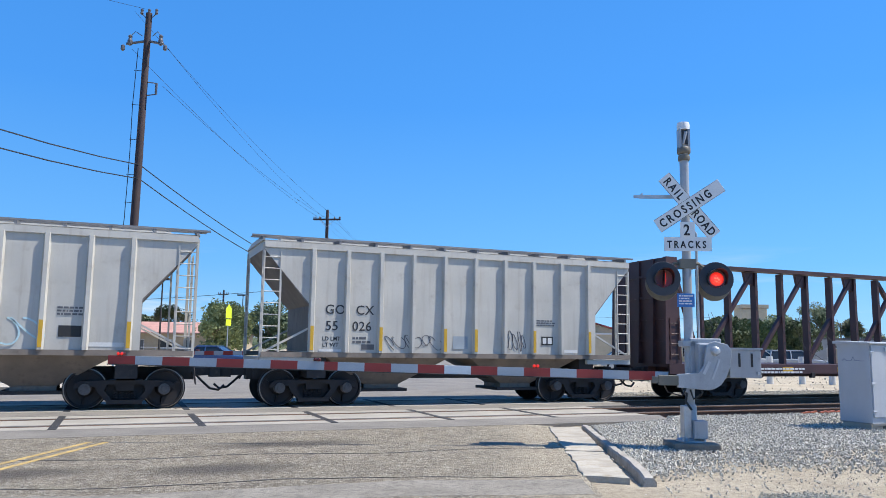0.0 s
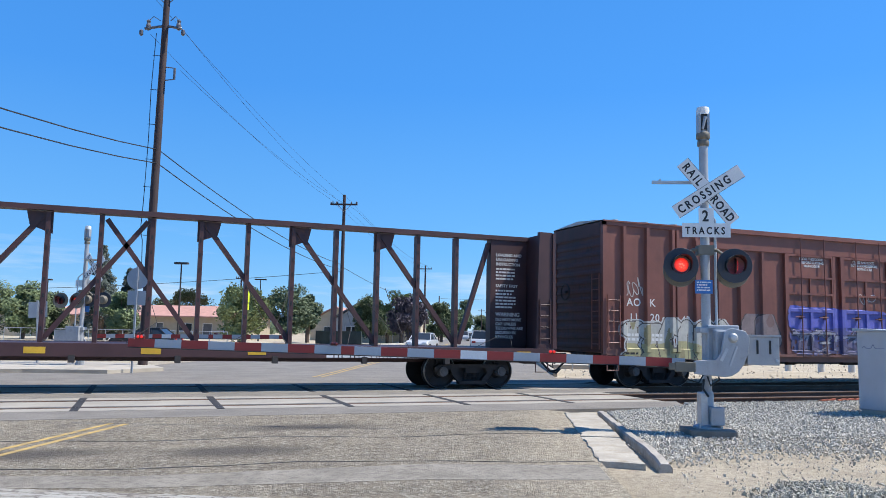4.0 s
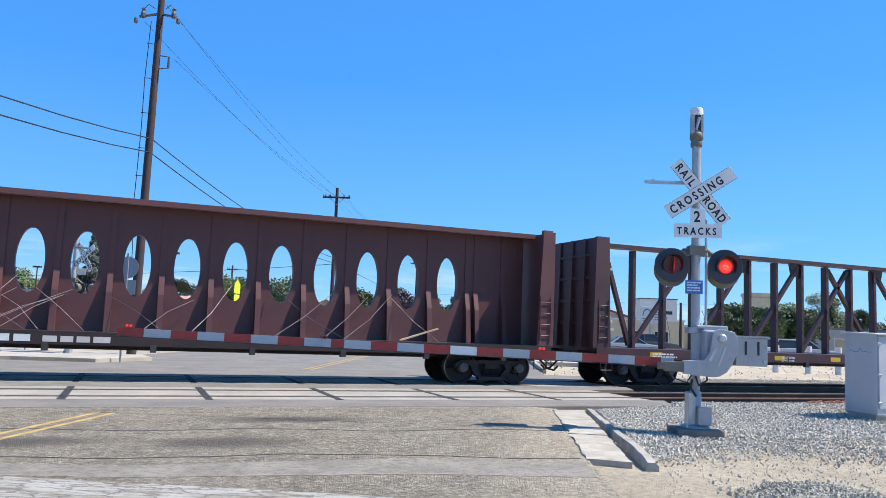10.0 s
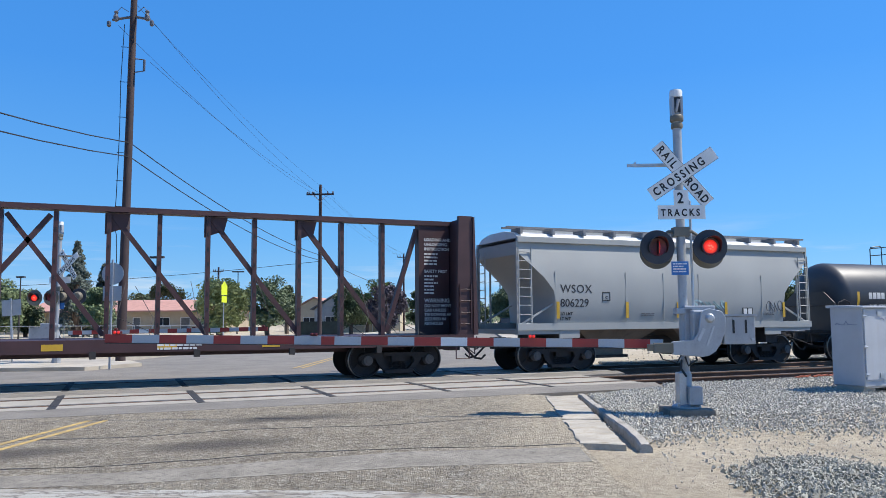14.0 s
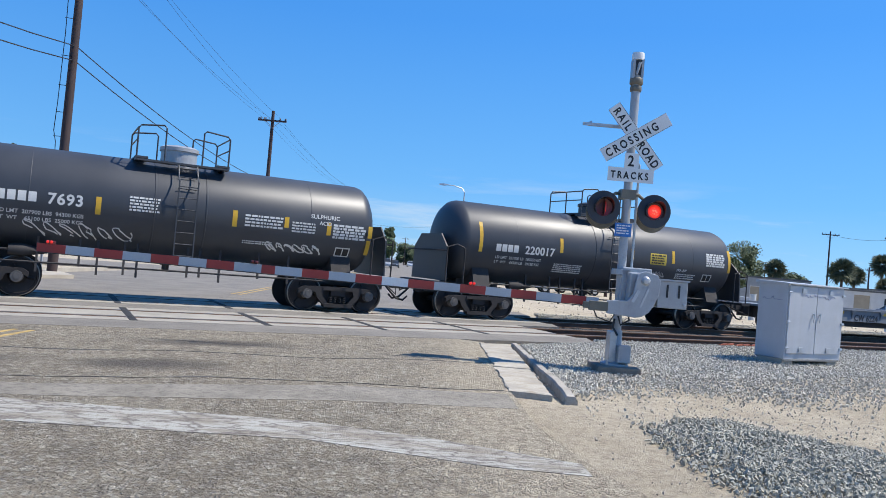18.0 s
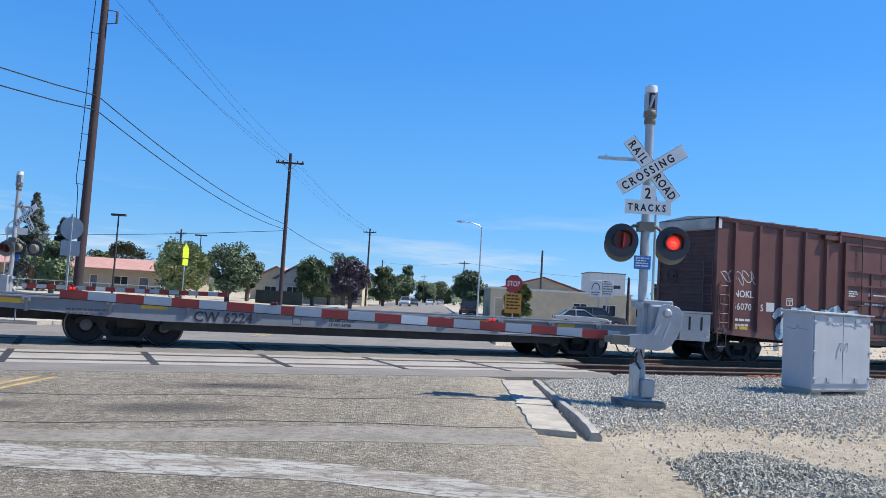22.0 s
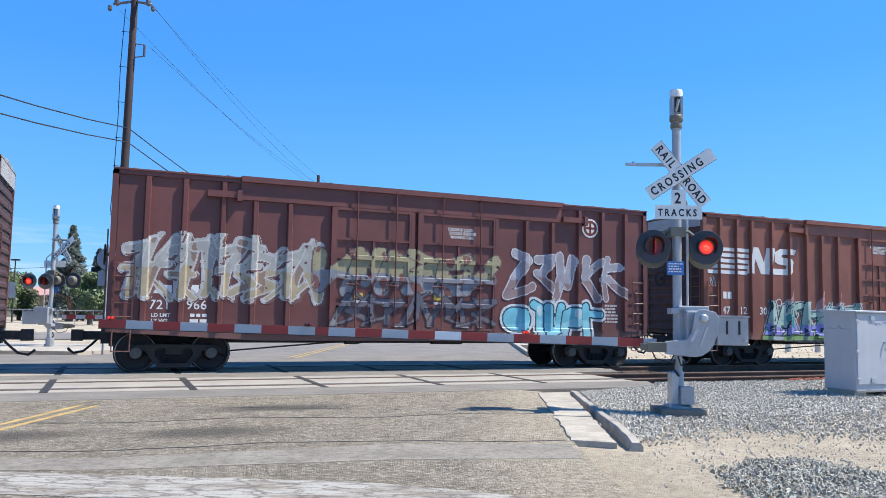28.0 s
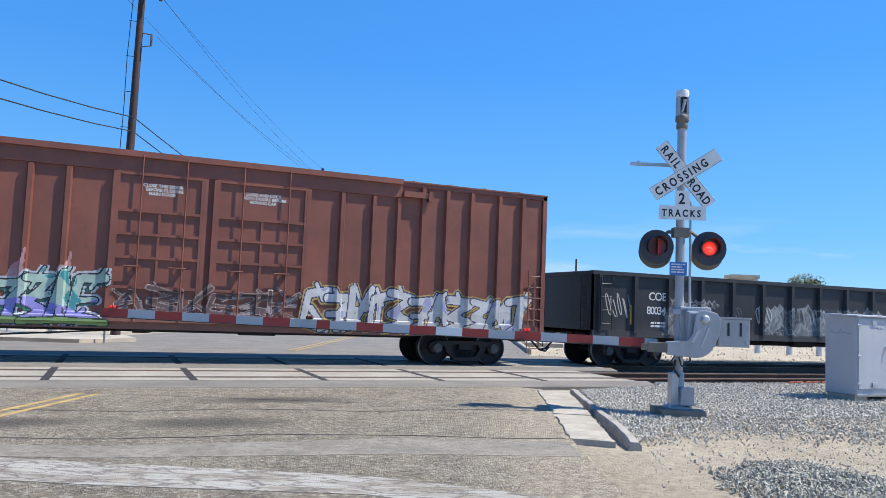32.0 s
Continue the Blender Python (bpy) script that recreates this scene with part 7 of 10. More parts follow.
def side_depth(spec, x, z):
    """How far the near side of a boxcar stands out at x, z: wall, sill, ribs, doors and their rails."""
    half, ztop, doors, raised, ribs, z0 = spec
    y = np.full(x.shape, 1.444)
    y = np.where(z < z0 + 0.13, 1.475, y)
    for r in ribs:
        y = np.where((np.abs(x - r) < 0.10) & (z > z0 + 0.07), np.maximum(y, np.interp(np.abs(x - r), [0.05, 0.085, 0.1], [1.552, 1.444, 1.444])), y)
    for x0, x1 in doors:
        inside = (x > x0) & (x < x1) & (z > z0 + 0.05)
        y = np.where(inside, np.maximum(y, 1.503), y)
        for zr in (z0 + 0.08, z0 + (ztop - z0) * 0.19, z0 + (ztop - z0) * 0.37, z0 + (ztop - z0) * 0.51, ztop - 1.40):
            y = np.where(inside & (np.abs(z - zr) < 0.045), 1.556, y)
        for xs in (x0 + 0.06, x1 - 0.06, (x0 + x1) / 2):
            y = np.where(inside & (np.abs(x - xs) < 0.045), 1.557, y)
        for xs in (x0 - 0.02, x1 + 0.02):
            y = np.where((np.abs(x - xs) < 0.06) & (z > z0 - 0.02), 1.561, y)
    left, right = min(d[0] for d in doors) - 2.2, max(d[1] for d in doors) + 2.2
    y = np.where((x > left) & (x < right) & (z < z0 + 0.03) & (z > z0 - 0.07), 1.604, y)
    return y


def ripple(x, z, seed, f):
    """Smooth wandering values between -1 and 1."""
    rnd = random.Random(seed)
    out = 0
    for k in range(4):
        a, b, p = rnd.uniform(-1, 1) * f, rnd.uniform(-1, 1) * f, rnd.uniform(0, 6.3)
        out = out + np.sin(a * x + b * z + p)
    return out / 4


def stroke_distance(strokes, x, z):
    """Distance to thick bent strokes: each a radius and its points; below 0 inside."""
    best = np.full(x.shape, 9.0)
    for r, *pts in strokes:
        for (ax, az), (bx, bz) in zip(pts, pts[1:]):
            dx, dz = bx - ax, bz - az
            f = np.clip(((x - ax) * dx + (z - az) * dz) / max(1e-9, dx * dx + dz * dz), 0, 1)
            best = np.minimum(best, np.hypot(x - ax - f * dx, z - az - f * dz) - r)
    return best


def sprayed_piece(car, box, glyphs, colours, label, seed=1, line=0.05, halo=0.0, drop=None, wobble=0.05, fade=0.0, step=0.021, cut=None):
    """Sprayed letter-like shapes that follow the ribs and doors. colours: upper fill, lower fill, outline, halo, block shadow, gleam.
    glyphs: per shape a list of strokes in fractions of the box, radius in metres."""
    x0, x1, z0, z1 = box
    w, h, pad = x1 - x0, z1 - z0, 0.22
    spec = SPECS[car.name]
    nx, nz = int((w + 2 * pad) / step), int((h + 2 * pad) / step)
    gx, gz = np.meshgrid(x0 - pad + step * np.arange(nx), z0 - pad + step * np.arange(nz))
    cx, cz = gx + step / 2, gz + step / 2
    wx, wz = cx + wobble * ripple(cx, cz, seed, 4.0), cz + wobble * ripple(cx, cz, seed + 50, 4.5)
    kind = np.zeros(cx.shape, int)
    made = [[(r, *((x0 + u * w, z0 + v * h) for u, v in pts)) for r, *pts in g] for g in glyphs]
    if halo:
        for g in made:
            kind[stroke_distance(g, wx, wz) < halo] = 4
    if drop:
        for g in made:
            for f in (0.4, 0.7, 1.0):
                kind[stroke_distance(g, wx - drop[0] * f, wz - drop[1] * f) < 0] = 5
    low = (cz - z0) / h + 0.16 * ripple(cx, cz, seed + 9, 5.0)
    gleam = ripple(cx * 1.6 + cz, cz - cx, seed + 21, 6.0)
    for g in made:
        d = stroke_distance(g, wx, wz)
        kind[d < 0] = 3
        core = d < -line
        kind[core] = np.where(low > 0.46, 1, 2)[core]
        kind[core & (gleam > 0.42) & (d < -line * 1.5)] = 6
    if fade:
        speck = np.array([noise.noise((a * 9, b * 9, seed)) for a, b in zip(cx.ravel(), cz.ravel())]).reshape(cx.shape)
        kind[speck > 0.75 - fade] = 0
    foot = np.interp(np.abs(cx), [spec[0] * 0.55, spec[0]], [0.85, 1.03])
    kind[(cz < foot) | (np.abs(cx) > spec[0] - 0.02)] = 0
    if cut is not None:
        kind[cut(cx, cz)] = 0
    out = -np.maximum.reduce([side_depth(spec, gx + o, gz + q) for o in (-step, 0, step) for q in (-step, 0, step)]) - LIFT[car.name]
    LIFT[car.name] += 0.003
    vs = np.stack([gx, out, gz], -1).reshape(-1, 3)
    fs, mats = [], []
    for j, i in zip(*np.nonzero(kind[:-1, :-1])):
        fs.append((j * nx + i, j * nx + i + 1, (j + 1) * nx + i + 1, (j + 1) * nx + i))
        mats.append(kind[j, i] - 1)
    used = np.unique(np.array(fs))
    renum = np.zeros(len(vs), int)
    renum[used] = np.arange(len(used))
    me = bpy.data.meshes.new("sprayed_piece")
    me.from_pydata(vs[used].tolist(), [], [tuple(int(renum[v]) for v in f) for f in fs])
    for col in colours:
        me.materials.append(spray(col))
    me.polygons.foreach_set("material_index", mats)
    return part("sprayed_piece", me, None, car, label)


def bubbles(n, r, seed, lean=0.0):
    """n fat rounded shapes side by side: arches, loops and hooks."""
    rnd = random.Random(seed)
    forms = ([(0.1, 0.0), (0.1, 0.75), (0.5, 0.95), (0.9, 0.7), (0.9, 0.0)], [(0.9, 0.8), (0.5, 1.0), (0.1, 0.6), (0.3, 0.1), (0.9, 0.1)], [(0.1, 0.9), (0.2, 0.1), (0.85, 0.1), (0.9, 0.9)],
             [(0.5, 0.0), (0.1, 0.3), (0.2, 0.9), (0.8, 0.9), (0.9, 0.4), (0.5, 0.0)], [(0.1, 0.9), (0.9, 0.95), (0.3, 0.45), (0.9, 0.1), (0.1, 0.05)])
    out = []
    for k in range(n):
        f = forms[rnd.randrange(len(forms))]
        t, a = rnd.uniform(0.85, 1.05), rnd.uniform(-0.08, 0.08)
        out.append([(r, *((((k + 0.08 + 0.84 * u) + lean * v) / n, (v * t + a * u)) for u, v in f))])
    return out


def jagged(n, r, seed, lean=0.12, spikes=True):
    """n angular interlocked shapes with pointed arms."""
    rnd = random.Random(seed)
    forms = ([(0.0, 0.0), (0.3, 1.0), (0.55, 0.35), (0.85, 1.0), (1.0, 0.0)], [(0.95, 0.95), (0.15, 0.85), (0.05, 0.1), (0.95, 0.0)], [(0.0, 0.95), (0.9, 0.85), (0.15, 0.4), (0.95, 0.2), (0.0, 0.0)],
             [(0.1, 0.0), (0.45, 1.0), (0.95, 0.0)], [(0.05, 1.0), (0.1, 0.0), (0.5, 0.5), (0.95, 1.0)], [(0.0, 0.85), (0.95, 0.95), (0.55, 0.5), (0.55, 0.0)])
    bars_in = ([(0.15, 0.4), (0.8, 0.45)], [(0.1, 0.5), (0.9, 0.55)], [(0.35, 0.5), (1.0, 0.0)], [(0.5, 0.9), (0.5, 0.2)])
    out = []
    for k in range(n):
        def put(u, v):
            return ((k - 0.08 + 1.12 * u + lean * (v - 0.5)) / n, v * top)
        top = rnd.uniform(0.82, 1.08)
        g = [(r, *(put(u, v) for u, v in forms[rnd.randrange(len(forms))]))]
        g.append((r * 0.8, *(put(u, v) for u, v in bars_in[rnd.randrange(len(bars_in))])))
        if spikes:
            u = rnd.uniform(0.1, 0.9)
            g.append((r * 0.55, put(u, 0.7), put(u + rnd.choice((-0.35, 0.35)), 1.12)))
            g.append((r * 0.6, put(0.5, 0.2), put(rnd.choice((-0.1, 1.1)), -0.08)))
        out.append(g)
    return out


SILVER, NAVY = (0.42, 0.45, 0.47), (0.045, 0.05, 0.10)
# oxide red boxcar: pale bubbles, an outlined grey shape, blue-daubed doors, cream blocks and a white scrawl
sprayed_piece(aok, (-8.75, -4.75, 0.85, 2.0), bubbles(6, 0.25, 5), ((0.46, 0.45, 0.40), (0.42, 0.38, 0.20), (0.10, 0.085, 0.075), (0.50, 0.49, 0.46), (0.3, 0.28, 0.26), (0.30, 0.26, 0.14)), "row of pale yellow sprayed bubble letters", 4, 0.035, 0.05, fade=0.12)
sprayed_piece(aok, (-4.45, -2.75, 1.15, 2.2), [[(0.30, (0.15, 0.0), (0.2, 0.8), (0.4, 1.0), (0.5, 0.6))], [(0.30, (0.6, 0.0), (0.6, 0.85), (0.8, 0.95), (0.95, 0.4))]], ((0.22, 0.17, 0.165), (0.26, 0.22, 0.21), (0.085, 0.065, 0.06), (0.3, 0.26, 0.25), (0.2, 0.15, 0.14), (0.19, 0.12, 0.11)), "grey outlined sprayed letters", 6, 0.045, fade=0.1)
sprayed_piece(aok, (-2.2, 2.1, 2.02, 2.55), [[(0.2, (0.0, 0.9), (0.95, 0.72)), (0.22, (0.0, 0.5), (1.0, 0.35)), (0.2, (0.0, 0.15), (1.0, 0.1))]], ((0.11, 0.12, 0.40), (0.12, 0.125, 0.43), (0.11, 0.115, 0.38), (0.1, 0.1, 0.3), (0.1, 0.1, 0.3), (0.13, 0.14, 0.42)), "flat band of blue paint across both doors", 7, 0.0, wobble=0.03)
sprayed_piece(aok, (-2.15, 2.0, 1.25, 1.9), [[(0.3, (0.03, 0.2), (0.97, 0.25)), (0.25, (0.0, 0.7), (0.9, 0.75))]], ((0.11, 0.11, 0.26), (0.09, 0.085, 0.17), (0.10, 0.10, 0.24), (0.1, 0.1, 0.3), (0.1, 0.1, 0.3), (0.075, 0.06, 0.09)), "thin violet-blue paint low on the doors", 17, 0.0, wobble=0.06, fade=0.42)
sprayed_piece(aok, (-2.2, 2.1, 1.2, 1.85), jagged(7, 0.075, 18, 0.1), ((0.27, 0.27, 0.34), (0.13, 0.12, 0.19), (0.07, 0.06, 0.09), (0.3, 0.3, 0.3), (0.07, 0.06, 0.1), (0.36, 0.34, 0.33)), "patchy grey and violet tags on the doors", 8, 0.025, fade=0.22, wobble=0.1)
sprayed_piece(aok, (3.0, 6.2, 1.05, 2.0), [[(0.34, (0.02, 0.0), (0.03, 0.5)), (0.3, (0.05, 0.2), (0.14, 0.55))], [(0.17, (0.36, 0.0), (0.37, 1.0)), (0.24, (0.4, 0.1), (0.56, 0.55))], [(0.3, (0.74, 0.1), (0.86, 0.5)), (0.2, (0.8, 0.2), (0.93, 0.75))]], ((0.33, 0.31, 0.25), (0.35, 0.30, 0.20), (0.27, 0.23, 0.18), (0.4, 0.4, 0.36), (0.25, 0.2, 0.17), (0.38, 0.36, 0.29)), "flat cream sprayed blocks", 11, 0.012, fade=0.16)
sprayed_piece(aok, (3.1, 6.1, 1.1, 1.8), jagged(6, 0.05, 19, 0.15), ((0.38, 0.36, 0.30), (0.36, 0.30, 0.2), (0.17, 0.13, 0.10), (0.4, 0.4, 0.4), (0.2, 0.2, 0.2), (0.30, 0.26, 0.2)), "thin dark lines over cream blocks", 13, 0.02, fade=0.2, wobble=0.1)
sprayed_piece(aok, (6.35, 8.4, 1.1, 1.95), jagged(5, 0.065, 12), ((0.19, 0.07, 0.05), (0.19, 0.07, 0.05), (0.50, 0.45, 0.42), (0.5, 0.5, 0.5), (0.3, 0.3, 0.3), (0.48, 0.44, 0.40)), "white outlined scrawl", 12, 0.035, wobble=0.08)
# brown boxcar with one door: two white and blue pieces
sprayed_piece(nokl, (-5.05, -0.6, 0.8, 2.08), [[(0.16, (0.02, 0.72), (0.06, 0.86))], [(0.24, (0.06, 0.25), (0.1, 0.55), (0.15, 0.3))], [(0.17, (0.22, 0.0), (0.24, 0.55))], [(0.2, (0.2, 0.65), (0.22, 0.9), (0.34, 0.9)), (0.26, (0.34, 0.92), (0.32, 0.1)), (0.18, (0.34, 0.95), (0.5, 0.8)), (0.15, (0.42, 0.62), (0.52, 0.86))], [(0.18, (0.36, 0.1), (0.42, 0.0))], [(0.2, (0.57, 0.9), (0.56, 0.45), (0.62, 0.05))], [(0.24, (0.66, 0.45), (0.66, 0.88), (0.74, 0.95), (0.78, 0.7), (0.76, 0.1))], [(0.2, (0.84, 0.3), (0.86, 0.85), (0.97, 0.92))]], ((0.52, 0.56, 0.57), (0.33, 0.46, 0.56), (0.035, 0.045, 0.055), (0.5, 0.5, 0.5), (0.04, 0.05, 0.06), (0.06, 0.18, 0.36)), "large white and blue sprayed letters with dark outlines", 21, 0.05, wobble=0.06)
sprayed_piece(nokl, (1.75, 6.1, 0.98, 1.95), [[(0.22, (0.16, 0.95), (0.05, 0.7), (0.06, 0.15), (0.18, 0.1))], [(0.2, (0.24, 0.5), (0.4, 0.95), (0.26, 0.45), (0.42, 0.35), (0.3, 0.0))], [(0.21, (0.46, 0.0), (0.48, 0.8), (0.58, 0.45), (0.66, 0.85), (0.64, 0.0))], [(0.2, (0.72, 0.75), (0.94, 0.75), (0.76, 0.4), (0.92, 0.1))]], ((0.46, 0.51, 0.52), (0.36, 0.47, 0.53), (0.04, 0.06, 0.075), (0.36, 0.32, 0.22), (0.03, 0.10, 0.14), (0.40, 0.50, 0.55)), "pale blue sprayed letters with dark outlines", 24, 0.05, 0.07, (0.05, 0.06))
sprayed_piece(nokl, (6.1, 6.8, 1.05, 1.45), [[(0.14, (0.0, 0.2), (1.0, 0.7))], [(0.12, (0.7, 0.4), (1.1, 0.3))]], ((0.46, 0.45, 0.40), (0.42, 0.33, 0.09), (0.4, 0.4, 0.36), (0.4, 0.4, 0.4), (0.3, 0.3, 0.3), (0.42, 0.33, 0.09)), "small yellow and white sprayed patch", 26, 0.02)
for x0, x1 in ((-1.15, -0.22), (0.32, 1.25)):
    plate(x0, x1, 1.28, 1.95, M_BLKP, nokl, -1.512, "repainted_panel", "flat black repainted patch on the door")
# brown boxcar with two doors: chrome shapes, yellow daubs over the doors, turquoise letters
sprayed_piece(bnsf, (-7.45, -2.7, 1.95, 3.3), jagged(9, 0.12, 33, 0.35), ((0.34, 0.34, 0.32), (0.36, 0.30, 0.20), (0.46, 0.46, 0.45), (0.4, 0.4, 0.4), (0.16, 0.08, 0.07), (0.23, 0.16, 0.13)), "silver and cream sprayed letters", 31, 0.03, 0.05, (0.05, -0.05), fade=0.14, wobble=0.14)
sprayed_piece(bnsf, (-2.7, 2.5, 2.2, 3.15), jagged(6, 0.19, 34, 0.1, False), ((0.30, 0.27, 0.16), (0.20, 0.21, 0.24), (0.14, 0.09, 0.09), (0.3, 0.3, 0.3), (0.09, 0.08, 0.11), (0.17, 0.07, 0.06)), "faded yellow and grey daubs across the doors", 34, 0.03, fade=0.26, wobble=0.12)
sprayed_piece(bnsf, (-2.2, 2.4, 1.3, 2.05), jagged(5, 0.1, 36, 0.1), ((0.10, 0.10, 0.13), (0.14, 0.12, 0.13), (0.05, 0.04, 0.05), (0.3, 0.3, 0.3), (0.05, 0.05, 0.07), (0.26, 0.25, 0.25)), "dark jumbled tags low on the doors", 37, 0.03, fade=0.25, wobble=0.1)
sprayed_piece(bnsf, (2.75, 6.85, 2.0, 3.35), [[(0.15, (0.1, 1.0), (0.2, 0.9), (0.08, 0.5), (0.02, 0.12), (0.22, 0.3))], [(0.16, (0.28, 0.92), (0.4, 0.95), (0.3, 0.55)), (0.13, (0.26, 0.6), (0.42, 0.2))], [(0.16, (0.47, 1.0), (0.48, 0.55), (0.42, 0.1)), (0.16, (0.58, 0.95), (0.52, 0.4))], [(0.15, (0.7, 0.98), (0.66, 0.6), (0.78, 0.1)), (0.14, (0.66, 0.6), (0.82, 0.9))], [(0.15, (0.88, 0.95), (0.84, 0.5), (0.86, 0.12)), (0.14, (0.9, 0.75), (1.0, 0.8)), (0.14, (0.9, 0.5), (1.05, 0.15))]], ((0.30, 0.29, 0.32), (0.24, 0.17, 0.17), (0.50, 0.51, 0.53), (0.4, 0.4, 0.4), (0.15, 0.07, 0.06), (0.38, 0.38, 0.42)), "silver sprayed letters with white outlines", 35, 0.03, fade=0.12, wobble=0.08)
sprayed_piece(bnsf, (2.75, 6.1, 0.88, 1.95), [[(0.38, (0.1, 0.55), (0.16, 0.55))], [(0.16, (0.3, 0.95), (0.36, 0.85), (0.35, 0.1))], [(0.17, (0.44, 0.85), (0.44, 0.15), (0.54, 0.3), (0.58, 0.9))], [(0.34, (0.7, 0.62), (0.74, 0.62)), (0.18, (0.62, 0.1), (0.64, 0.7))], [(0.16, (0.84, 0.92), (0.86, 0.1)), (0.14, (0.84, 0.75), (0.98, 0.7))]], ((0.16, 0.47, 0.56), (0.26, 0.55, 0.61), (0.02, 0.05, 0.075), (0.52, 0.55, 0.56), (0.04, 0.1, 0.13), (0.44, 0.55, 0.58)), "turquoise sprayed letters with dark outlines", 37, 0.045, 0.07)
# rust red boxcar: mint and violet piece with pink flames, white piece with navy outlines
for fx in (-6.0, -4.55, -3.6):
    sprayed_piece(ns, (fx, fx + 0.5, 1.9, 2.5), [[(0.15, (0.3, 0.0), (0.5, 0.4)), (0.07, (0.5, 0.4), (0.7, 0.7)), (0.035, (0.7, 0.7), (0.8, 1.1))]], ((0.42, 0.22, 0.22), (0.42, 0.24, 0.24), (0.36, 0.17, 0.16), (0.4, 0.2, 0.2), (0.3, 0.2, 0.2), (0.40, 0.2, 0.2)), "pink sprayed flame", int(fx * -10), 0.0)
sprayed_piece(ns, (-6.75, -2.5, 0.95, 2.05), jagged(8, 0.12, 46, 0.3), ((0.36, 0.48, 0.41), (0.28, 0.26, 0.56), (0.018, 0.022, 0.035), (0.46, 0.48, 0.50), (0.02, 0.09, 0.08), (0.05, 0.26, 0.27)), "mint and violet angular sprayed letters with black outlines", 41, 0.03, 0.05, (-0.05, -0.06), wobble=0.1)
sprayed_piece(ns, (-6.9, -2.4, 0.84, 1.06), [[(0.11, (0.0, 0.6), (0.2, 0.4), (0.4, 0.8))], [(0.1, (0.3, 0.5), (0.6, 0.5))], [(0.1, (0.6, 0.4), (0.8, 0.7), (1.0, 0.5))]], ((0.20, 0.32, 0.12), (0.25, 0.36, 0.14), (0.03, 0.05, 0.03), (0.3, 0.3, 0.3), (0.1, 0.1, 0.1), (0.4, 0.42, 0.45)), "green sprayed underline along the sill", 42, 0.03)
sprayed_piece(ns, (2.35, 8.9, 1.0, 2.0), jagged(11, 0.135, 48, 0.2), ((0.52, 0.52, 0.52), (0.46, 0.46, 0.45), NAVY, (0.42, 0.30, 0.10), (0.3, 0.24, 0.2), (0.30, 0.31, 0.46)), "white angular sprayed letters with navy outlines", 47, 0.034, 0.035, wobble=0.09, cut=lambda x, z: z > 2.3)
sprayed_piece(ns, (-2.2, 2.1, 1.2, 1.85), jagged(6, 0.07, 49, 0.1), ((0.10, 0.06, 0.05), (0.13, 0.08, 0.08), (0.30, 0.24, 0.22), (0.3, 0.3, 0.3), (0.06, 0.04, 0.04), (0.36, 0.30, 0.28)), "dark scrawled tags low on the doors", 44, 0.025, fade=0.2, wobble=0.1)


# first hopper in sight: only small writing
bars(2.55, 3.2, 2.42, 3, 0.045, M_GLASSINS, hop_a, -1.4275, seed=21)
plate(2.6, 3.1, 1.72, 1.98, M_BLKP, hop_a, -1.4155)
scribble(hop_a, -0.2, 2.2, 1.5, 2.3, M_FAINTBLUE, 70, 5, 0.02, -1.4225)
plate(3.2, 4.2, 1.5, 1.6, M_PLACARD, hop_a, -1.4065)
# second hopper
for words, x, z in (("GO", -3.97, 2.43), ("CX", -3.13, 2.43), ("55", -3.95, 2.0), ("026", -3.22, 2.0)):
    letters(words, 0.24, x, z, M_DARKLET, hop_b, -1.4225 if z < 2.2 else -1.432, 1.05, 0.003)
letters("LD LMT", 0.1, -4.02, 1.73, M_DARKLET, hop_b, -1.4125)
letters("LT WT", 0.1, -4.01, 1.57, M_DARKLET, hop_b, -1.4085)
bars(-3.2, -2.7, 1.83, 2, 0.06, M_GLASSINS, hop_b, -1.412, seed=22)
bars(2.35, 3.0, 2.42, 3, 0.04, M_GLASSINS, hop_b, -1.427, seed=23)
p = plate(2.52, 2.9, 1.69, 1.94, M_BLKP, hop_b, -1.415)
part("window_mark", Geo().box(2.56, 2.68, -1.422, -1.4185, 1.73, 1.90).box(2.73, 2.86, -1.422, -1.4185, 1.73, 1.90), M_PLACARD, p)
plate(-4.1, -3.5, 1.44, 1.50, M_PLACARD, hop_b, -1.4045)
plate(3.2, 3.75, 1.46, 1.56, M_PLACARD, hop_b, -1.4055)
plate(-2.95, -2.6, 1.5, 1.64, M_GLASSINS, hop_b, -1.4075)
scribble(hop_b, -2.3, -0.7, 1.5, 1.95, M_INKLINE, 71, 6, 0.007, -1.4145)
scribble(hop_b, 1.3, 2.0, 1.48, 2.1, M_INKLINE, 72, 5, 0.008, -1.418)
plate(-0.3, 0.15, 1.55, 1.9, worn("pale blue smear", (0.36, 0.41, 0.45), 0.7), hop_b, -1.4135, "paint_smear")

# oxide red boxcar
for words, x, z in (("AO", -8.63, 2.5), ("K", -7.8, 2.5), ("11", -8.55, 2.04), ("20", -7.78, 2.04), ("43", -6.62, 2.0)):
    letters(words, 0.23, x, z, M_LETTER, aok, WALL, 1.1, 0.003)
for k, (x0, x1) in enumerate(((-8.74, -8.12), (-7.84, -7.26))):
    pl = plate(x0, x1, 1.33, 1.72, M_PATCH, aok, WALL, label="bright oxide patch with load figures")
    bars(x0 + 0.12, x1 - 0.08, 1.66, 2, 0.08, M_LETTER, pl, WALL - 0.004, seed=30 + k)
letters("*", 0.3, -6.85, 1.98, M_LETTER, aok, WALL)
pl = plate(-8.73, -8.14, 0.98, 1.12, M_TAGY, aok, -1.475, label="yellow stencil panel")
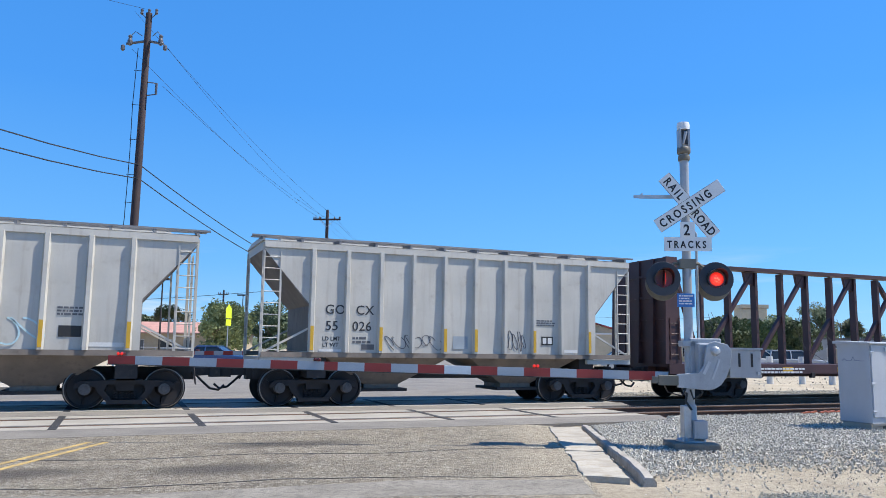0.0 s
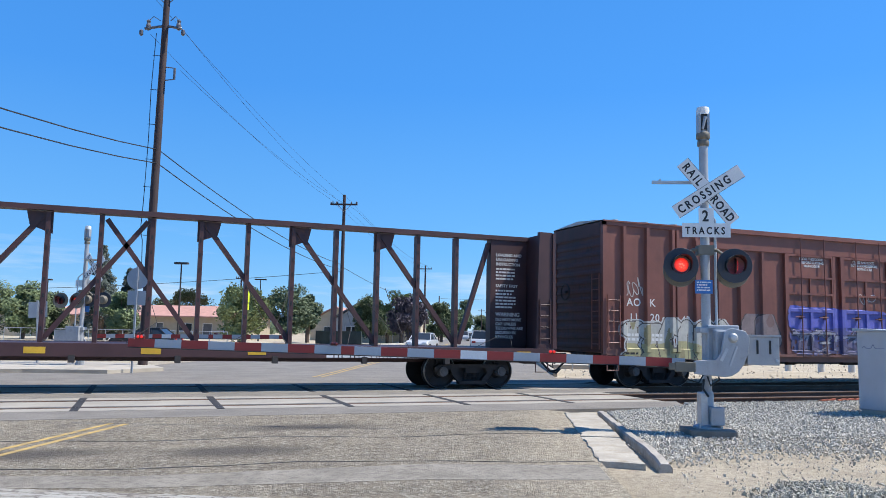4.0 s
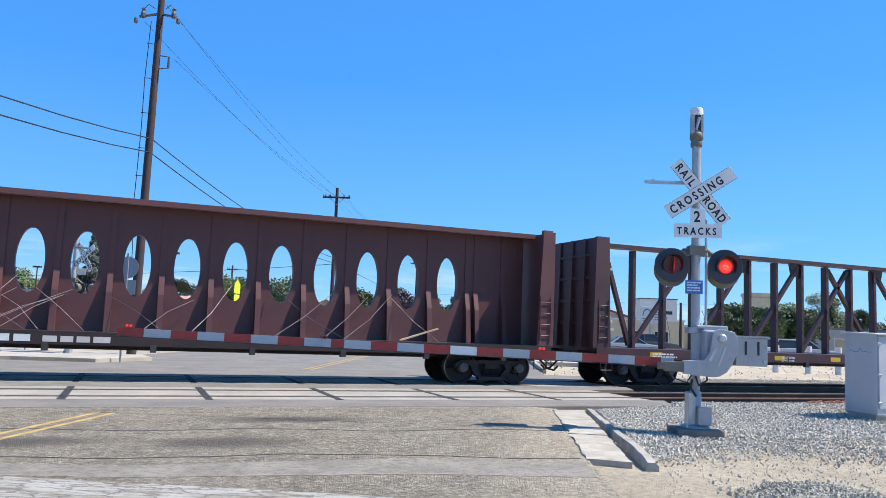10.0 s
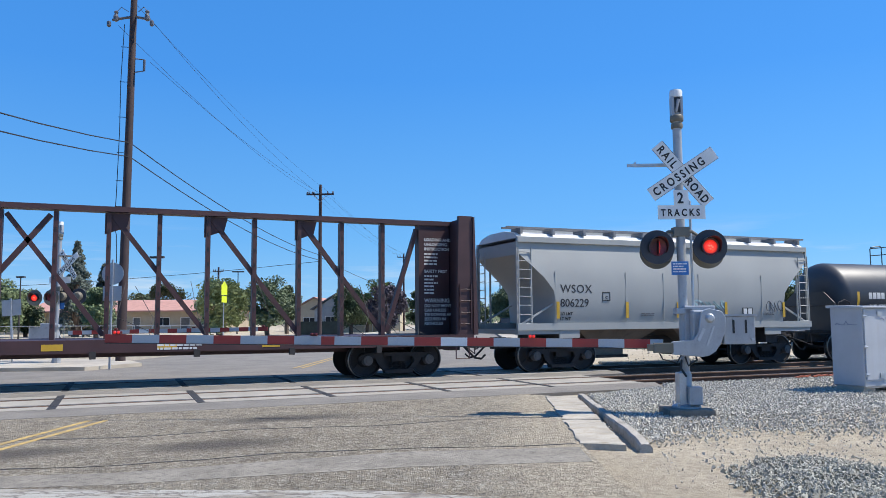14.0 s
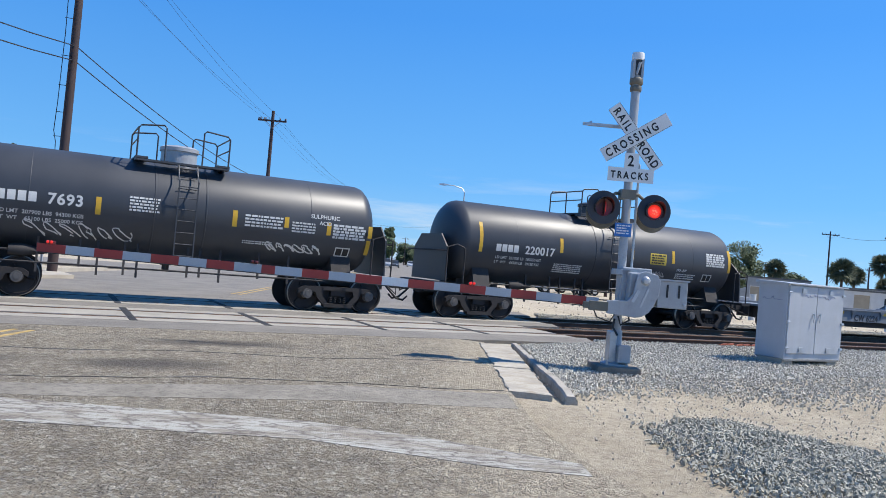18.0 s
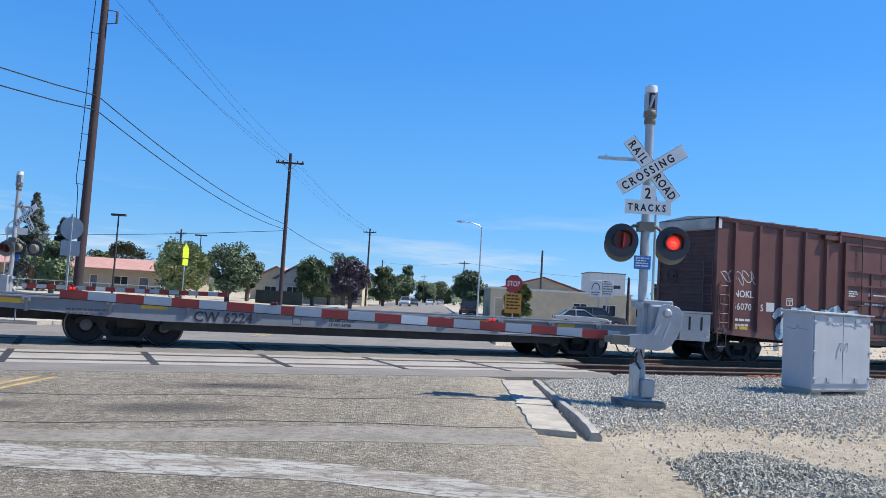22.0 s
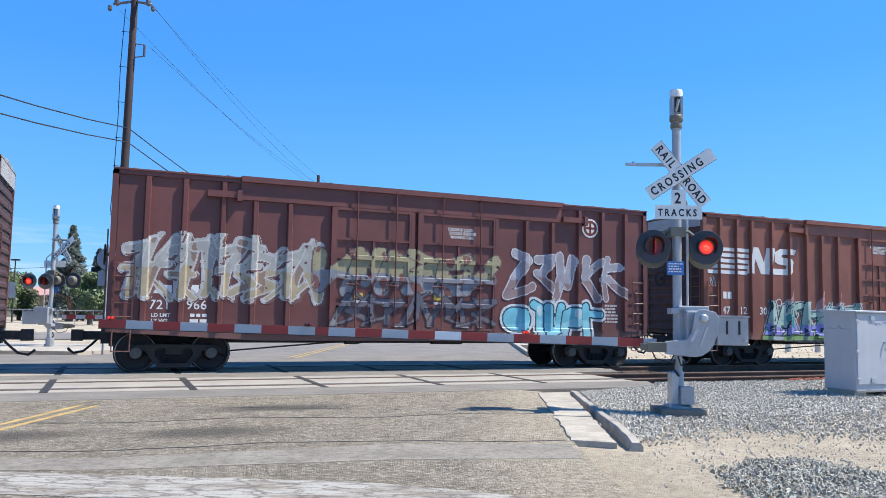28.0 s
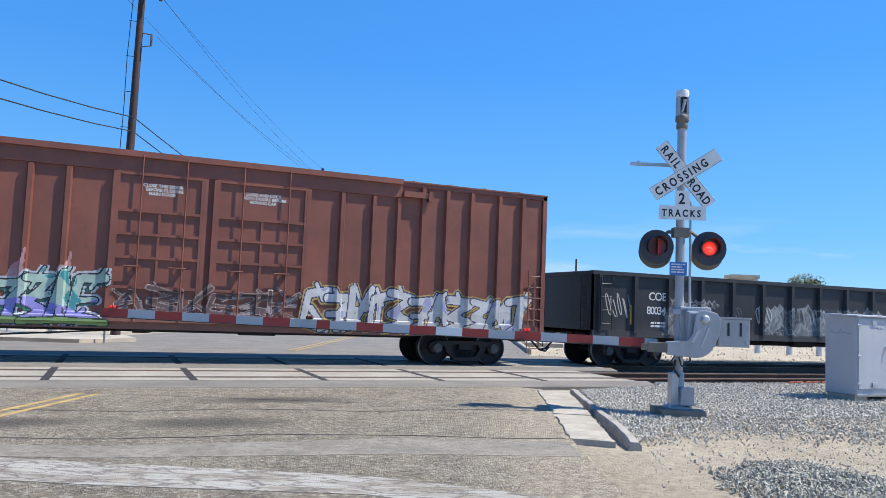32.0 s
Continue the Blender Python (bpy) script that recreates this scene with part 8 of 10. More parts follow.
bars(-8.7, -8.2, 1.09, 1, 0.06, M_BLKP, pl, -1.48, seed=33)
plate(-4.2, -3.6, 1.40, 1.56, M_PATCH, aok, WALL)
box_mark = Geo().box(-5.82, -5.55, WALL - 0.003, WALL + 0.001, 2.28, 2.31).box(-5.82, -5.55, WALL - 0.003, WALL + 0.001, 2.52, 2.55).box(-5.82, -5.79, WALL - 0.003, WALL + 0.001, 2.31, 2.52).box(-5.58, -5.55, WALL - 0.003, WALL + 0.001, 2.31, 2.52)
part("plate_mark", box_mark, M_LETTER, aok)
for k, (words, z) in enumerate((("CLOSE THIS DOOR", 4.25), ("BEFORE CLOSING", 4.13), ("MAIN DOOR", 4.01))):
    letters(words, 0.085, -1.8 + 0.1 * k, z, M_LETTER, aok, -1.503)
for k, (words, z) in enumerate((("CLOSE AND LOCK", 4.25), ("BOTH DOORS BEFORE", 4.13), ("MOVING CAR", 4.01))):
    letters(words, 0.085, 0.62 + (0.0, -0.08, 0.16)[k], z, M_LETTER, aok, -1.503)
scribble(aok, -8.75, -8.05, 2.75, 3.35, M_FAINT, 73, 4, 0.012)
scribble(aok, 2.7, 3.2, 2.6, 2.95, M_LETTER, 74, 4, 0.014)
scribble(aok, 0.9, 1.6, 2.85, 3.2, M_FAINT, 76, 3, 0.014, -1.503)
bars(7.75, 8.25, 1.95, 7, 0.05, M_LETTER, aok, WALL, seed=35, gap=2.2)
# brown boxcar with one door
letters("NOKL", 0.235, -7.0, 2.30, M_LETTER, nokl, WALL, 1.0, 0.004)
letters("56070", 0.23, -7.02, 1.86, M_LETTER, nokl, WALL, 1.08)
letters("5", 0.23, -5.72, 1.86, M_LETTER, nokl, WALL)
bars(-7.0, -6.2, 1.55, 2, 0.08, M_LETTER, nokl, WALL, seed=36, gap=2.3)
plate(-5.42, -5.02, 1.86, 2.18, M_PLACARD, nokl, WALL, label="white patch")
g = Geo().box(-4.42, -4.1, WALL - 0.003, WALL + 0.001, 2.12, 2.15).box(-4.42, -4.1, WALL - 0.003, WALL + 0.001, 2.36, 2.39).box(-4.42, -4.39, WALL - 0.003, WALL + 0.001, 2.15, 2.36).box(-4.13, -4.1, WALL - 0.003, WALL + 0.001, 2.15, 2.36)
part("plate_mark", g, M_LETTER, nokl)
letters("PLATE", 0.05, -4.36, 2.27, M_LETTER, nokl, WALL)
letters("F", 0.08, -4.28, 2.16, M_LETTER, nokl, WALL)
bars(-6.95, -6.3, 1.3, 1, 0.18, M_TAGY, nokl, WALL, seed=37)
bars(-1.2, -0.65, 2.85, 3, 0.05, M_LETTER, nokl, -1.503, seed=38)
bars(-0.3, 1.15, 2.42, 1, 0.07, M_LETTER, nokl, -1.503, seed=39)
part("round_mark", Geo().turned([(0.03, -1.506), (0.09, -1.506), (0.09, -1.502), (0.03, -1.502)], "y", (0.0, 0, 2.75), 16), M_LETTER, nokl)
bars(0.2, 1.0, 2.77, 1, 0.05, M_LETTER, nokl, -1.503, seed=40)
for x in (5.4, 6.35, 7.0):
    bars(x, x + 0.12, 2.55, 8, 0.045, M_LETTER, nokl, WALL, seed=int(x * 10), gap=2.2)
scribble(nokl, -7.6, -5.9, 2.75, 3.25, M_FAINT, 77, 5, 0.016)
plate(-7.86, -7.72, 4.62, 4.95, M_PLACARD, nokl, -1.506, label="pale end plate corner")
end_board = Geo().box(-7.945, -7.93, -1.42, 1.42, 4.62, 4.98)
part("end_board", end_board, M_GALVROOF, nokl, "pale weathered board across the car end")
# brown boxcar with two doors
blocks(2, -6.84, -6.32, 1.95, 0.21, M_LETTER, bnsf, WALL)
blocks(2, -5.94, -5.44, 1.97, 0.21, M_LETTER, bnsf, WALL)
letters("721", 0.22, -6.86, 1.57, M_LETTER, bnsf, WALL, 1.05)
letters("966", 0.22, -6.0, 1.58, M_LETTER, bnsf, WALL, 1.05)
letters("LD LMT", 0.09, -6.8, 1.38, M_LETTER, bnsf, WALL)
letters("LT WT", 0.09, -6.8, 1.24, M_LETTER, bnsf, WALL)
bars(-5.9, -5.5, 1.47, 2, 0.08, M_LETTER, bnsf, WALL, seed=41)
em = part("round_emblem", Geo().turned([(0.02, -1.45), (0.29, -1.45), (0.29, -1.446), (0.02, -1.446)], "y", (5.72, 0, 4.28), 32), M_LETTER, bnsf, "white round emblem")
part("emblem_shape", Geo().turned([(0.16, -1.454), (0.24, -1.454), (0.24, -1.451), (0.16, -1.451)], "y", (5.72, 0, 4.28), 28, False).box(5.5, 5.94, -1.456, -1.453, 4.245, 4.315).box(5.685, 5.755, -1.456, -1.453, 4.06, 4.5), M_PATCH, em)
for k, (words, z) in enumerate((("CLOSE & LOCK", 3.93), ("DOORS BEFORE", 3.82), ("MOVING CAR", 3.71))):
    letters(words, 0.08, 0.95 + 0.04 * k, z, M_LETTER, bnsf, -1.503)
for x in (-1.75, 0.55):
    plate(x, x + 0.25, 1.95, 2.1, M_TAGY, bnsf, -1.503)
    plate(x, x + 0.2, 1.68, 1.9, M_PLACARD, bnsf, -1.503)
bars(6.2, 6.75, 1.95, 6, 0.055, M_FAINT, bnsf, WALL, seed=43, gap=1.8)
# rust red boxcar with the white stripes
for k in range(5):
    z = 3.96 - k * 0.19
    stripe = part("white_stripe", Geo().loft([[(x, y, zz) for x, zz in ((-9.33 + 0.012 * k, z - 0.12), (-7.48 - 0.03 * k, z - 0.12), (-7.46 - 0.03 * k, z), (-9.34 + 0.012 * k, z))] for y in (-1.449, -1.443)]), M_LETTER, ns, "bold white stripe")
    over_ribs(stripe, ns, NS_RIBS)
n_shape = [(-7.62, 3.13), (-7.36, 3.13), (-7.22, 3.62), (-6.98, 3.13), (-6.62, 3.13), (-6.42, 4.03), (-6.72, 4.03), (-6.84, 3.52), (-7.08, 4.03), (-7.4, 4.03)]
def shape_mark(pts):
    bm = bmesh.new()
    bm.faces.new([bm.verts.new((x, -1.449, z)) for x, z in pts])
    me = bpy.data.meshes.new("logo_shape")
    bm.to_mesh(me)
    bm.free()
    me.materials.append(M_LETTER)
    over_ribs(part("logo_shape", me, M_LETTER, ns, "slanted white block of the company mark"), ns, NS_RIBS)
shape_mark(n_shape)
shape_mark([(-6.6, 3.13), (-5.75, 3.13), (-5.55, 3.3), (-5.48, 3.6), (-5.75, 3.72), (-6.05, 3.74), (-6.0, 3.84), (-5.45, 3.84), (-5.35, 4.03), (-6.1, 4.03), (-6.35, 3.9), (-6.42, 3.62), (-6.2, 3.5), (-5.8, 3.46), (-5.85, 3.34), (-6.55, 3.33)])
blocks(2, -8.68, -8.26, 2.26, 0.23, M_LETTER, ns, WALL)
letters("47", 0.24, -8.69, 1.76, M_LETTER, ns, WALL)
letters("12", 0.24, -7.95, 1.76, M_LETTER, ns, WALL)
letters("30", 0.24, -7.07, 1.76, M_LETTER, ns, WALL)
letters("LD LMT", 0.09, -8.72, 1.56, M_LETTER, ns, WALL)
letters("LT WT", 0.09, -8.72, 1.40, M_LETTER, ns, WALL)
plate(-8.77, -8.25, 1.13, 1.27, M_TAGY, ns, WALL)
for k, (words, z) in enumerate((("CLOSE THIS DOOR", 4.27), ("BEFORE CLOSING", 4.17), ("MAIN DOOR", 4.07))):
    letters(words, 0.075, -1.75 + 0.07 * k, z, M_LETTER, ns, -1.503)
for k, (words, z) in enumerate((("CLOSE AND LOCK", 4.27), ("BOTH DOORS BEFORE", 4.17), ("MOVING CAR", 4.07))):
    letters(words, 0.075, 0.68 + (0.0, -0.06, 0.12)[k], z, M_LETTER, ns, -1.503)
part("round_mark", Geo().turned([(0.10, WALL - 0.003), (0.13, WALL - 0.003), (0.13, WALL), (0.10, WALL)], "y", (-6.18, 0, 2.18), 20, False), M_LETTER, ns)
scribble(ns, -9.2, -8.95, 2.6, 3.0, M_FAINT, 90, 2, 0.01)
scribble(ns, -9.35, -8.95, 1.45, 1.85, M_FAINTBLUE, 91, 3, 0.02)

# pale hopper
letters("WSOX", 0.24, -4.33, 2.37, M_DARKLET, round_hop, -1.508, 1.1)
letters("806229", 0.235, -4.34, 1.95, M_DARKLET, round_hop, -1.489, 0.98, 0.003).rotation_euler.x = radians(4.3)
letters("LD LMT", 0.085, -4.32, 1.70, M_DARKLET, round_hop, -1.462).rotation_euler.x = radians(13.6)
letters("LT WT", 0.085, -4.32, 1.55, M_DARKLET, round_hop, -1.426).rotation_euler.x = radians(13.6)
g = Geo().box(-2.85, -2.57, -1.512, -1.505, 2.13, 2.155).box(-2.85, -2.57, -1.512, -1.505, 2.375, 2.4).box(-2.85, -2.825, -1.512, -1.505, 2.155, 2.375).box(-2.595, -2.57, -1.512, -1.505, 2.155, 2.375)
part("plate_mark", g, M_DARKLET, round_hop)
letters("C", 0.1, -2.75, 2.18, M_DARKLET, round_hop, -1.51)
p = plate(2.66, 3.1, 1.68, 1.92, M_BLKP, round_hop, -1.484)
part("window_mark", Geo().box(2.7, 2.85, -1.492, -1.488, 1.71, 1.89).box(2.9, 3.06, -1.492, -1.488, 1.71, 1.89), M_PLACARD, p)
for x in (-1.4, 0.4, 3.6):
    bars(x, x + 0.5, 1.75, 2, 0.03, M_GLASSINS, round_hop, -1.472, seed=int(60 + x * 3))
scribble(round_hop, 0.7, 2.0, 1.85, 2.15, worn("thin turquoise smear", (0.30, 0.42, 0.44), 0.7), 95, 5, 0.03, -1.499)
scribble(round_hop, 3.7, 4.4, 1.8, 2.15, M_INKLINE, 96, 4, 0.009, -1.498)
for x in (-4.5, -1.98, -0.55, 0.85, 3.5):
    part("weld_seam", Geo().box(x - 0.008, x + 0.008, -1.509, -1.49, 1.5, 3.0), P_WSOX, round_hop)


def on_tank(car, radius, zc, words, size, x, z, material, spacing=1.0, bold=0.002):
    """Letters laid on the round of a tank."""
    dz = z + size / 2 - zc
    tilt = math.asin(max(-1, min(1, dz / radius)))
    y = -(radius + 0.006) * math.cos(tilt)
    me = text_mesh(words, size / 0.69, material, spacing, bold=bold)
    return part("lettering", me, material, car, at=pose(x, y, zc + (radius + 0.006) * math.sin(tilt)) @ Matrix.Rotation(-tilt, 4, "X") @ pose(0, 0, -size / 2))


def tank_patch(car, radius, zc, x0, x1, z0, z1, material, name="reflector", lift=0.005, label=""):
    """A flat mark that follows the round of a tank."""
    a0, a1 = math.asin((z0 - zc) / radius), math.asin((z1 - zc) / radius)
    vs, fs, n = [], [], 6
    for k in range(n + 1):
        a = a0 + (a1 - a0) * k / n
        for x in (x0, x1):
            vs.append((x, -(radius + lift) * math.cos(a), zc + (radius + lift) * math.sin(a)))
    for k in range(n):
        fs.append((2 * k, 2 * k + 1, 2 * k + 3, 2 * k + 2))
    return part(name, Geo().add(vs, fs), material, car, label)


def tank_bars(car, radius, zc, x0, x1, z1, rows, h, material, seed, gap=1.7):
    rnd = random.Random(seed)
    vs, fs = [], []
    for r in range(rows):
        x, z = x0, z1 - r * h * gap
        while x < x1 - h:
            w = min(h * rnd.uniform(0.8, 3.0), x1 - x)
            n = len(vs)
            for zz in (z - h, z):
                a = math.asin((zz - zc) / radius)
                for xx in (x, x + w):
                    vs.append((xx, -(radius + 0.006) * math.cos(a), zc + (radius + 0.006) * math.sin(a)))
            fs.append((n, n + 1, n + 3, n + 2))
            x += w + h * 0.5
    return part("small_writing", Geo().add(vs, fs), material, car)


R1, Z1, R2, Z2 = 1.25, 2.36, 1.24, 2.36
M_TANKLET = worn("white tank lettering", (0.60, 0.60, 0.58), 0.5, spread=0.06)
for k in range(4):
    tank_patch(tank_a, R1, Z1, -4.02 + k * 0.215, -3.85 + k * 0.215, 2.24, 2.47, M_TANKLET, "company_mark", 0.006)
    tank_patch(tank_b, R2, Z2, -4.40 + k * 0.21, -4.23 + k * 0.21, 2.12, 2.34, M_TANKLET, "company_mark", 0.006)
on_tank(tank_a, R1, Z1, "7693", 0.25, -2.98, 2.23, M_TANKLET, 1.08, 0.009)
on_tank(tank_b, R2, Z2, "220017", 0.24, -3.36, 2.11, M_TANKLET, 1.06, 0.009)
on_tank(tank_a, R1, Z1, "LD LMT  207900 LBS  94300 KGS", 0.09, -4.0, 1.95, M_TANKLET)
on_tank(tank_a, R1, Z1, "LT  WT    65100 LBS  25000 KGS", 0.09, -4.0, 1.80, M_TANKLET)
on_tank(tank_b, R2, Z2, "LD LMT  221700 LB  100550 KG", 0.085, -4.38, 1.90, M_TANKLET)
on_tank(tank_b, R2, Z2, "LT  WT    64300 LB   29150 KG", 0.085, -4.38, 1.76, M_TANKLET)
on_tank(tank_a, R1, Z1, "SULPHURIC", 0.11, 3.35, 2.52, M_TANKLET)
on_tank(tank_a, R1, Z1, "ACID", 0.10, 3.6, 2.36, M_TANKLET)
tank_bars(tank_a, R1, Z1, -1.2, -0.5, 2.60, 5, 0.045, M_TANKLET, 1)
tank_bars(tank_a, R1, Z1, 1.6, 2.6, 2.45, 4, 0.05, M_TANKLET, 2)
tank_bars(tank_a, R1, Z1, 2.85, 3.5, 2.38, 4, 0.045, M_TANKLET, 3)
tank_bars(tank_a, R1, Z1, 1.6, 2.4, 1.78, 2, 0.03, M_TANKLET, 4)
tank_bars(tank_a, R1, Z1, 4.0, 4.95, 2.42, 5, 0.06, M_TANKLET, 5, 1.35)
tank_bars(tank_b, R2, Z2, 4.22, 5.1, 2.72, 6, 0.06, M_TANKLET, 6, 1.3)
tank_bars(tank_b, R2, Z2, -2.2, -1.1, 1.90, 5, 0.035, M_TANKLET, 7)
on_tank(tank_b, R2, Z2, "FRA AIP", 0.09, 2.9, 2.0, M_TANKLET)
tank_bars(tank_b, R2, Z2, 2.9, 3.8, 1.93, 3, 0.04, M_TANKLET, 8)
for car, r, zc, marks in ((tank_a, R1, Z1, ((-4.6, 1.62, 2.5), (-1.95, 2.08, 2.5), (1.28, 2.1, 2.52), (2.64, 2.2, 2.48), (5.0, 1.65, 2.05), (5.02, 2.12, 2.45), (3.82, 2.1, 2.45))), (tank_b, R2, Z2, ((-5.0, 2.05, 2.95), (-2.06, 2.25, 2.7), (0.82, 2.28, 2.6), (2.63, 2.25, 2.68), (5.28, 2.1, 2.9)))):
    for x, z0, z1 in marks:
        tank_patch(car, r, zc, x, x + 0.12, z0, z1, M_REFY, label="yellow reflective strip")
pl = tank_patch(tank_b, R2, Z2, 1.66, 2.38, 2.16, 2.54, M_TAGY, "notice_panel", label="yellow notice panel")
tank_bars(tank_b, R2, Z2, 1.72, 2.32, 2.50, 4, 0.05, M_BLKP, 9).location.y = -0.004
for car, r, zc, x, z0, z1 in ((tank_a, R1, Z1, 4.15, 1.55, 1.8), (tank_b, R2, Z2, 4.15, 1.72, 1.98)):
    tank_patch(car, r, zc, x, x + 0.42, z0, z1, M_TANKLET, "window_mark", 0.004)
    tank_patch(car, r, zc, x + 0.03, x + 0.2, z0 + 0.03, z1 - 0.03, M_BLKP, "window_mark", 0.006)
    tank_patch(car, r, zc, x + 0.23, x + 0.39, z0 + 0.03, z1 - 0.03, M_BLKP, "window_mark", 0.006)


def tank_scrawl(car, radius, zc, x0, x1, z0, z1, material, seed, loops, w):
    rnd = random.Random(seed)
    vs, fs = [], []
    for k in range(loops):
        cx, rx, rz = x0 + (x1 - x0) * (k + 0.5) / loops, (x1 - x0) / loops * rnd.uniform(0.45, 0.75), (z1 - z0) * rnd.uniform(0.3, 0.5)
        cz, ph = (z0 + z1) / 2, rnd.uniform(0, 6.3)
        n = len(vs)
        m = 20
        for a in range(m):
            t = ph + a * 0.36
            x, z = cx + rx * math.sin(t * rnd.choice((1, 1, 1.05))), cz + rz * math.cos(t * 1.2)
            for d in (-w, w):
                zz = z + d
                b = math.asin(max(-0.99, min(0.99, (zz - zc) / radius)))
                vs.append((x + d * 0.7, -(radius + 0.007) * math.cos(b), zc + (radius + 0.007) * math.sin(b)))
        for a in range(m - 1):
            fs.append((n + 2 * a, n + 2 * a + 1, n + 2 * a + 3, n + 2 * a + 2))
    part("sprayed_scrawl", Geo().add(vs, fs), material, car, "pale sprayed scrawl")


tank_scrawl(tank_a, R1, Z1, -3.4, -1.1, 1.45, 1.85, M_TANKLET, 5, 6, 0.012)
tank_scrawl(tank_a, R1, Z1, 2.25, 3.75, 1.55, 1.8, M_TANKLET, 6, 6, 0.014)
tank_scrawl(tank_b, R2, Z2, 1.9, 2.4, 1.72, 1.95, M_FAINT, 7, 4, 0.008)

# flat car
letters("CW 6224", 0.24, -5.15, 0.70, M_DARKLET, flat, -1.508, 1.05, 0.008)
g = Geo()
for k in range(3):
    g.box(3.25, 3.48, -1.506, -1.501, 0.74 + k * 0.075, 0.78 + k * 0.075)
part("company_mark", g, worn("faded red mark", (0.4, 0.12, 0.08), 0.6), flat)
plate(3.5, 4.62, 0.70, 0.96, worn("pale name panel", (0.42, 0.43, 0.44), 0.6), flat, -1.502)
blocks(5, 3.54, 4.6, 0.74, 0.18, M_DARKLET, flat, -1.507)
letters("LD LMT 219300", 0.075, -1.68, 0.83, M_DARKLET, flat, -1.503)
letters("LT WT 66700", 0.075, -1.68, 0.71, M_DARKLET, flat, -1.503)
bars(-8.0, -7.0, 0.89, 2, 0.05, M_GLASSINS, flat, -1.503, seed=51)
plate(-2.67, -2.43, 0.71, 0.93, M_GLASSINS, flat, -1.502)
plate(-2.64, -2.46, 0.74, 0.90, P_FLAT, flat, -1.505)
# centrebeams
letters("37", 0.13, -6.19, 0.93, M_LETTER, truss_b, -1.474)
letters("385", 0.13, -5.36, 0.93, M_LETTER, truss_b, -1.474)
letters("WC", 0.13, -7.9, 0.93, M_LETTER, truss_b, -1.474)
letters("LD LMT 224600", 0.06, -4.2, 1.0, M_LETTER, truss_b, -1.474)
letters("LT WT   61400", 0.06, -4.2, 0.9, M_LETTER, truss_b, -1.474)
bars(-9.4, -8.4, 1.05, 2, 0.05, M_LETTER, truss_b, -1.474, seed=52)
bars(3.0, 4.2, 1.05, 2, 0.05, M_LETTER, truss_b, -1.474, seed=53)
bars(5.0, 8.4, 1.05, 2, 0.06, M_LETTER, truss_a, -1.474, seed=54, gap=1.9)
bars(-8.0, -6.0, 1.05, 2, 0.06, M_LETTER, truss_a, -1.474, seed=55, gap=1.9)
blocks(4, -5.6, -3.9, 0.92, 0.16, M_LETTER, oval, -1.474)
bars(-3.7, -1.9, 1.06, 1, 0.14, M_FAINT, oval, -1.474, seed=56)
scribble(oval, -7.5, -6.8, 0.9, 1.1, M_LETTER, 97, 3, 0.012, -1.474)
scribble(oval, -9.1, -8.85, 1.9, 2.9, worn("bright green spray", (0.09, 0.2, 0.07), 0.7), 98, 2, 0.03, -1.424)
scribble(oval, -8.2, -7.3, 2.2, 2.75, M_FAINT, 99, 5, 0.012, -0.104)
# gondola
letters("COER", 0.25, -6.0, 2.13, M_LETTER, gond, WALL, 0.9)
letters("800340", 0.24, -6.07, 1.69, M_LETTER, gond, WALL, 0.82)
bars(-5.9, -5.2, 1.45, 2, 0.06, M_LETTER, gond, WALL, seed=57)
scribble(gond, -7.6, -6.6, 1.5, 2.3, M_FAINT, 61, 5, 0.014)
for k in range(6):
    scribble(gond, -4.2 + k * 1.3, -3.5 + k * 1.3, 1.5, 2.1, M_GLASSINS if k % 2 else M_FAINT, 62 + k, 4, 0.02)


# ---- street and buildings beyond the tracks ----
def leaf_mat(name, a, b):
    n = Nodes(name)
    g = n.node("ShaderNodeNewGeometry")
    c = n.mix(g.outputs["Random Per Island"], a, b)
    c = n.mix(n.math("MULTIPLY", n.noise(n.coords(), 0.9, 3), 0.5), c, dim(a, 0.7))
    return n.shade(c, 0.75)


L_DARK = leaf_mat("dark green leaves", (0.07, 0.098, 0.048), (0.14, 0.18, 0.09))
L_MID = leaf_mat("green leaves", (0.09, 0.13, 0.055), (0.19, 0.24, 0.11))
L_LIGHT = leaf_mat("light yellow-green leaves", (0.15, 0.19, 0.075), (0.28, 0.32, 0.14))
L_PLUM = leaf_mat("dark plum leaves", (0.075, 0.062, 0.082), (0.13, 0.11, 0.135))
L_BLUE = leaf_mat("blue-green needles", (0.065, 0.085, 0.072), (0.13, 0.16, 0.135))
L_PALM = leaf_mat("palm fronds", (0.085, 0.10, 0.055), (0.19, 0.20, 0.115))
M_BARK = worn("grey-brown bark", (0.12, 0.09, 0.07), 0.9, spread=0.25)


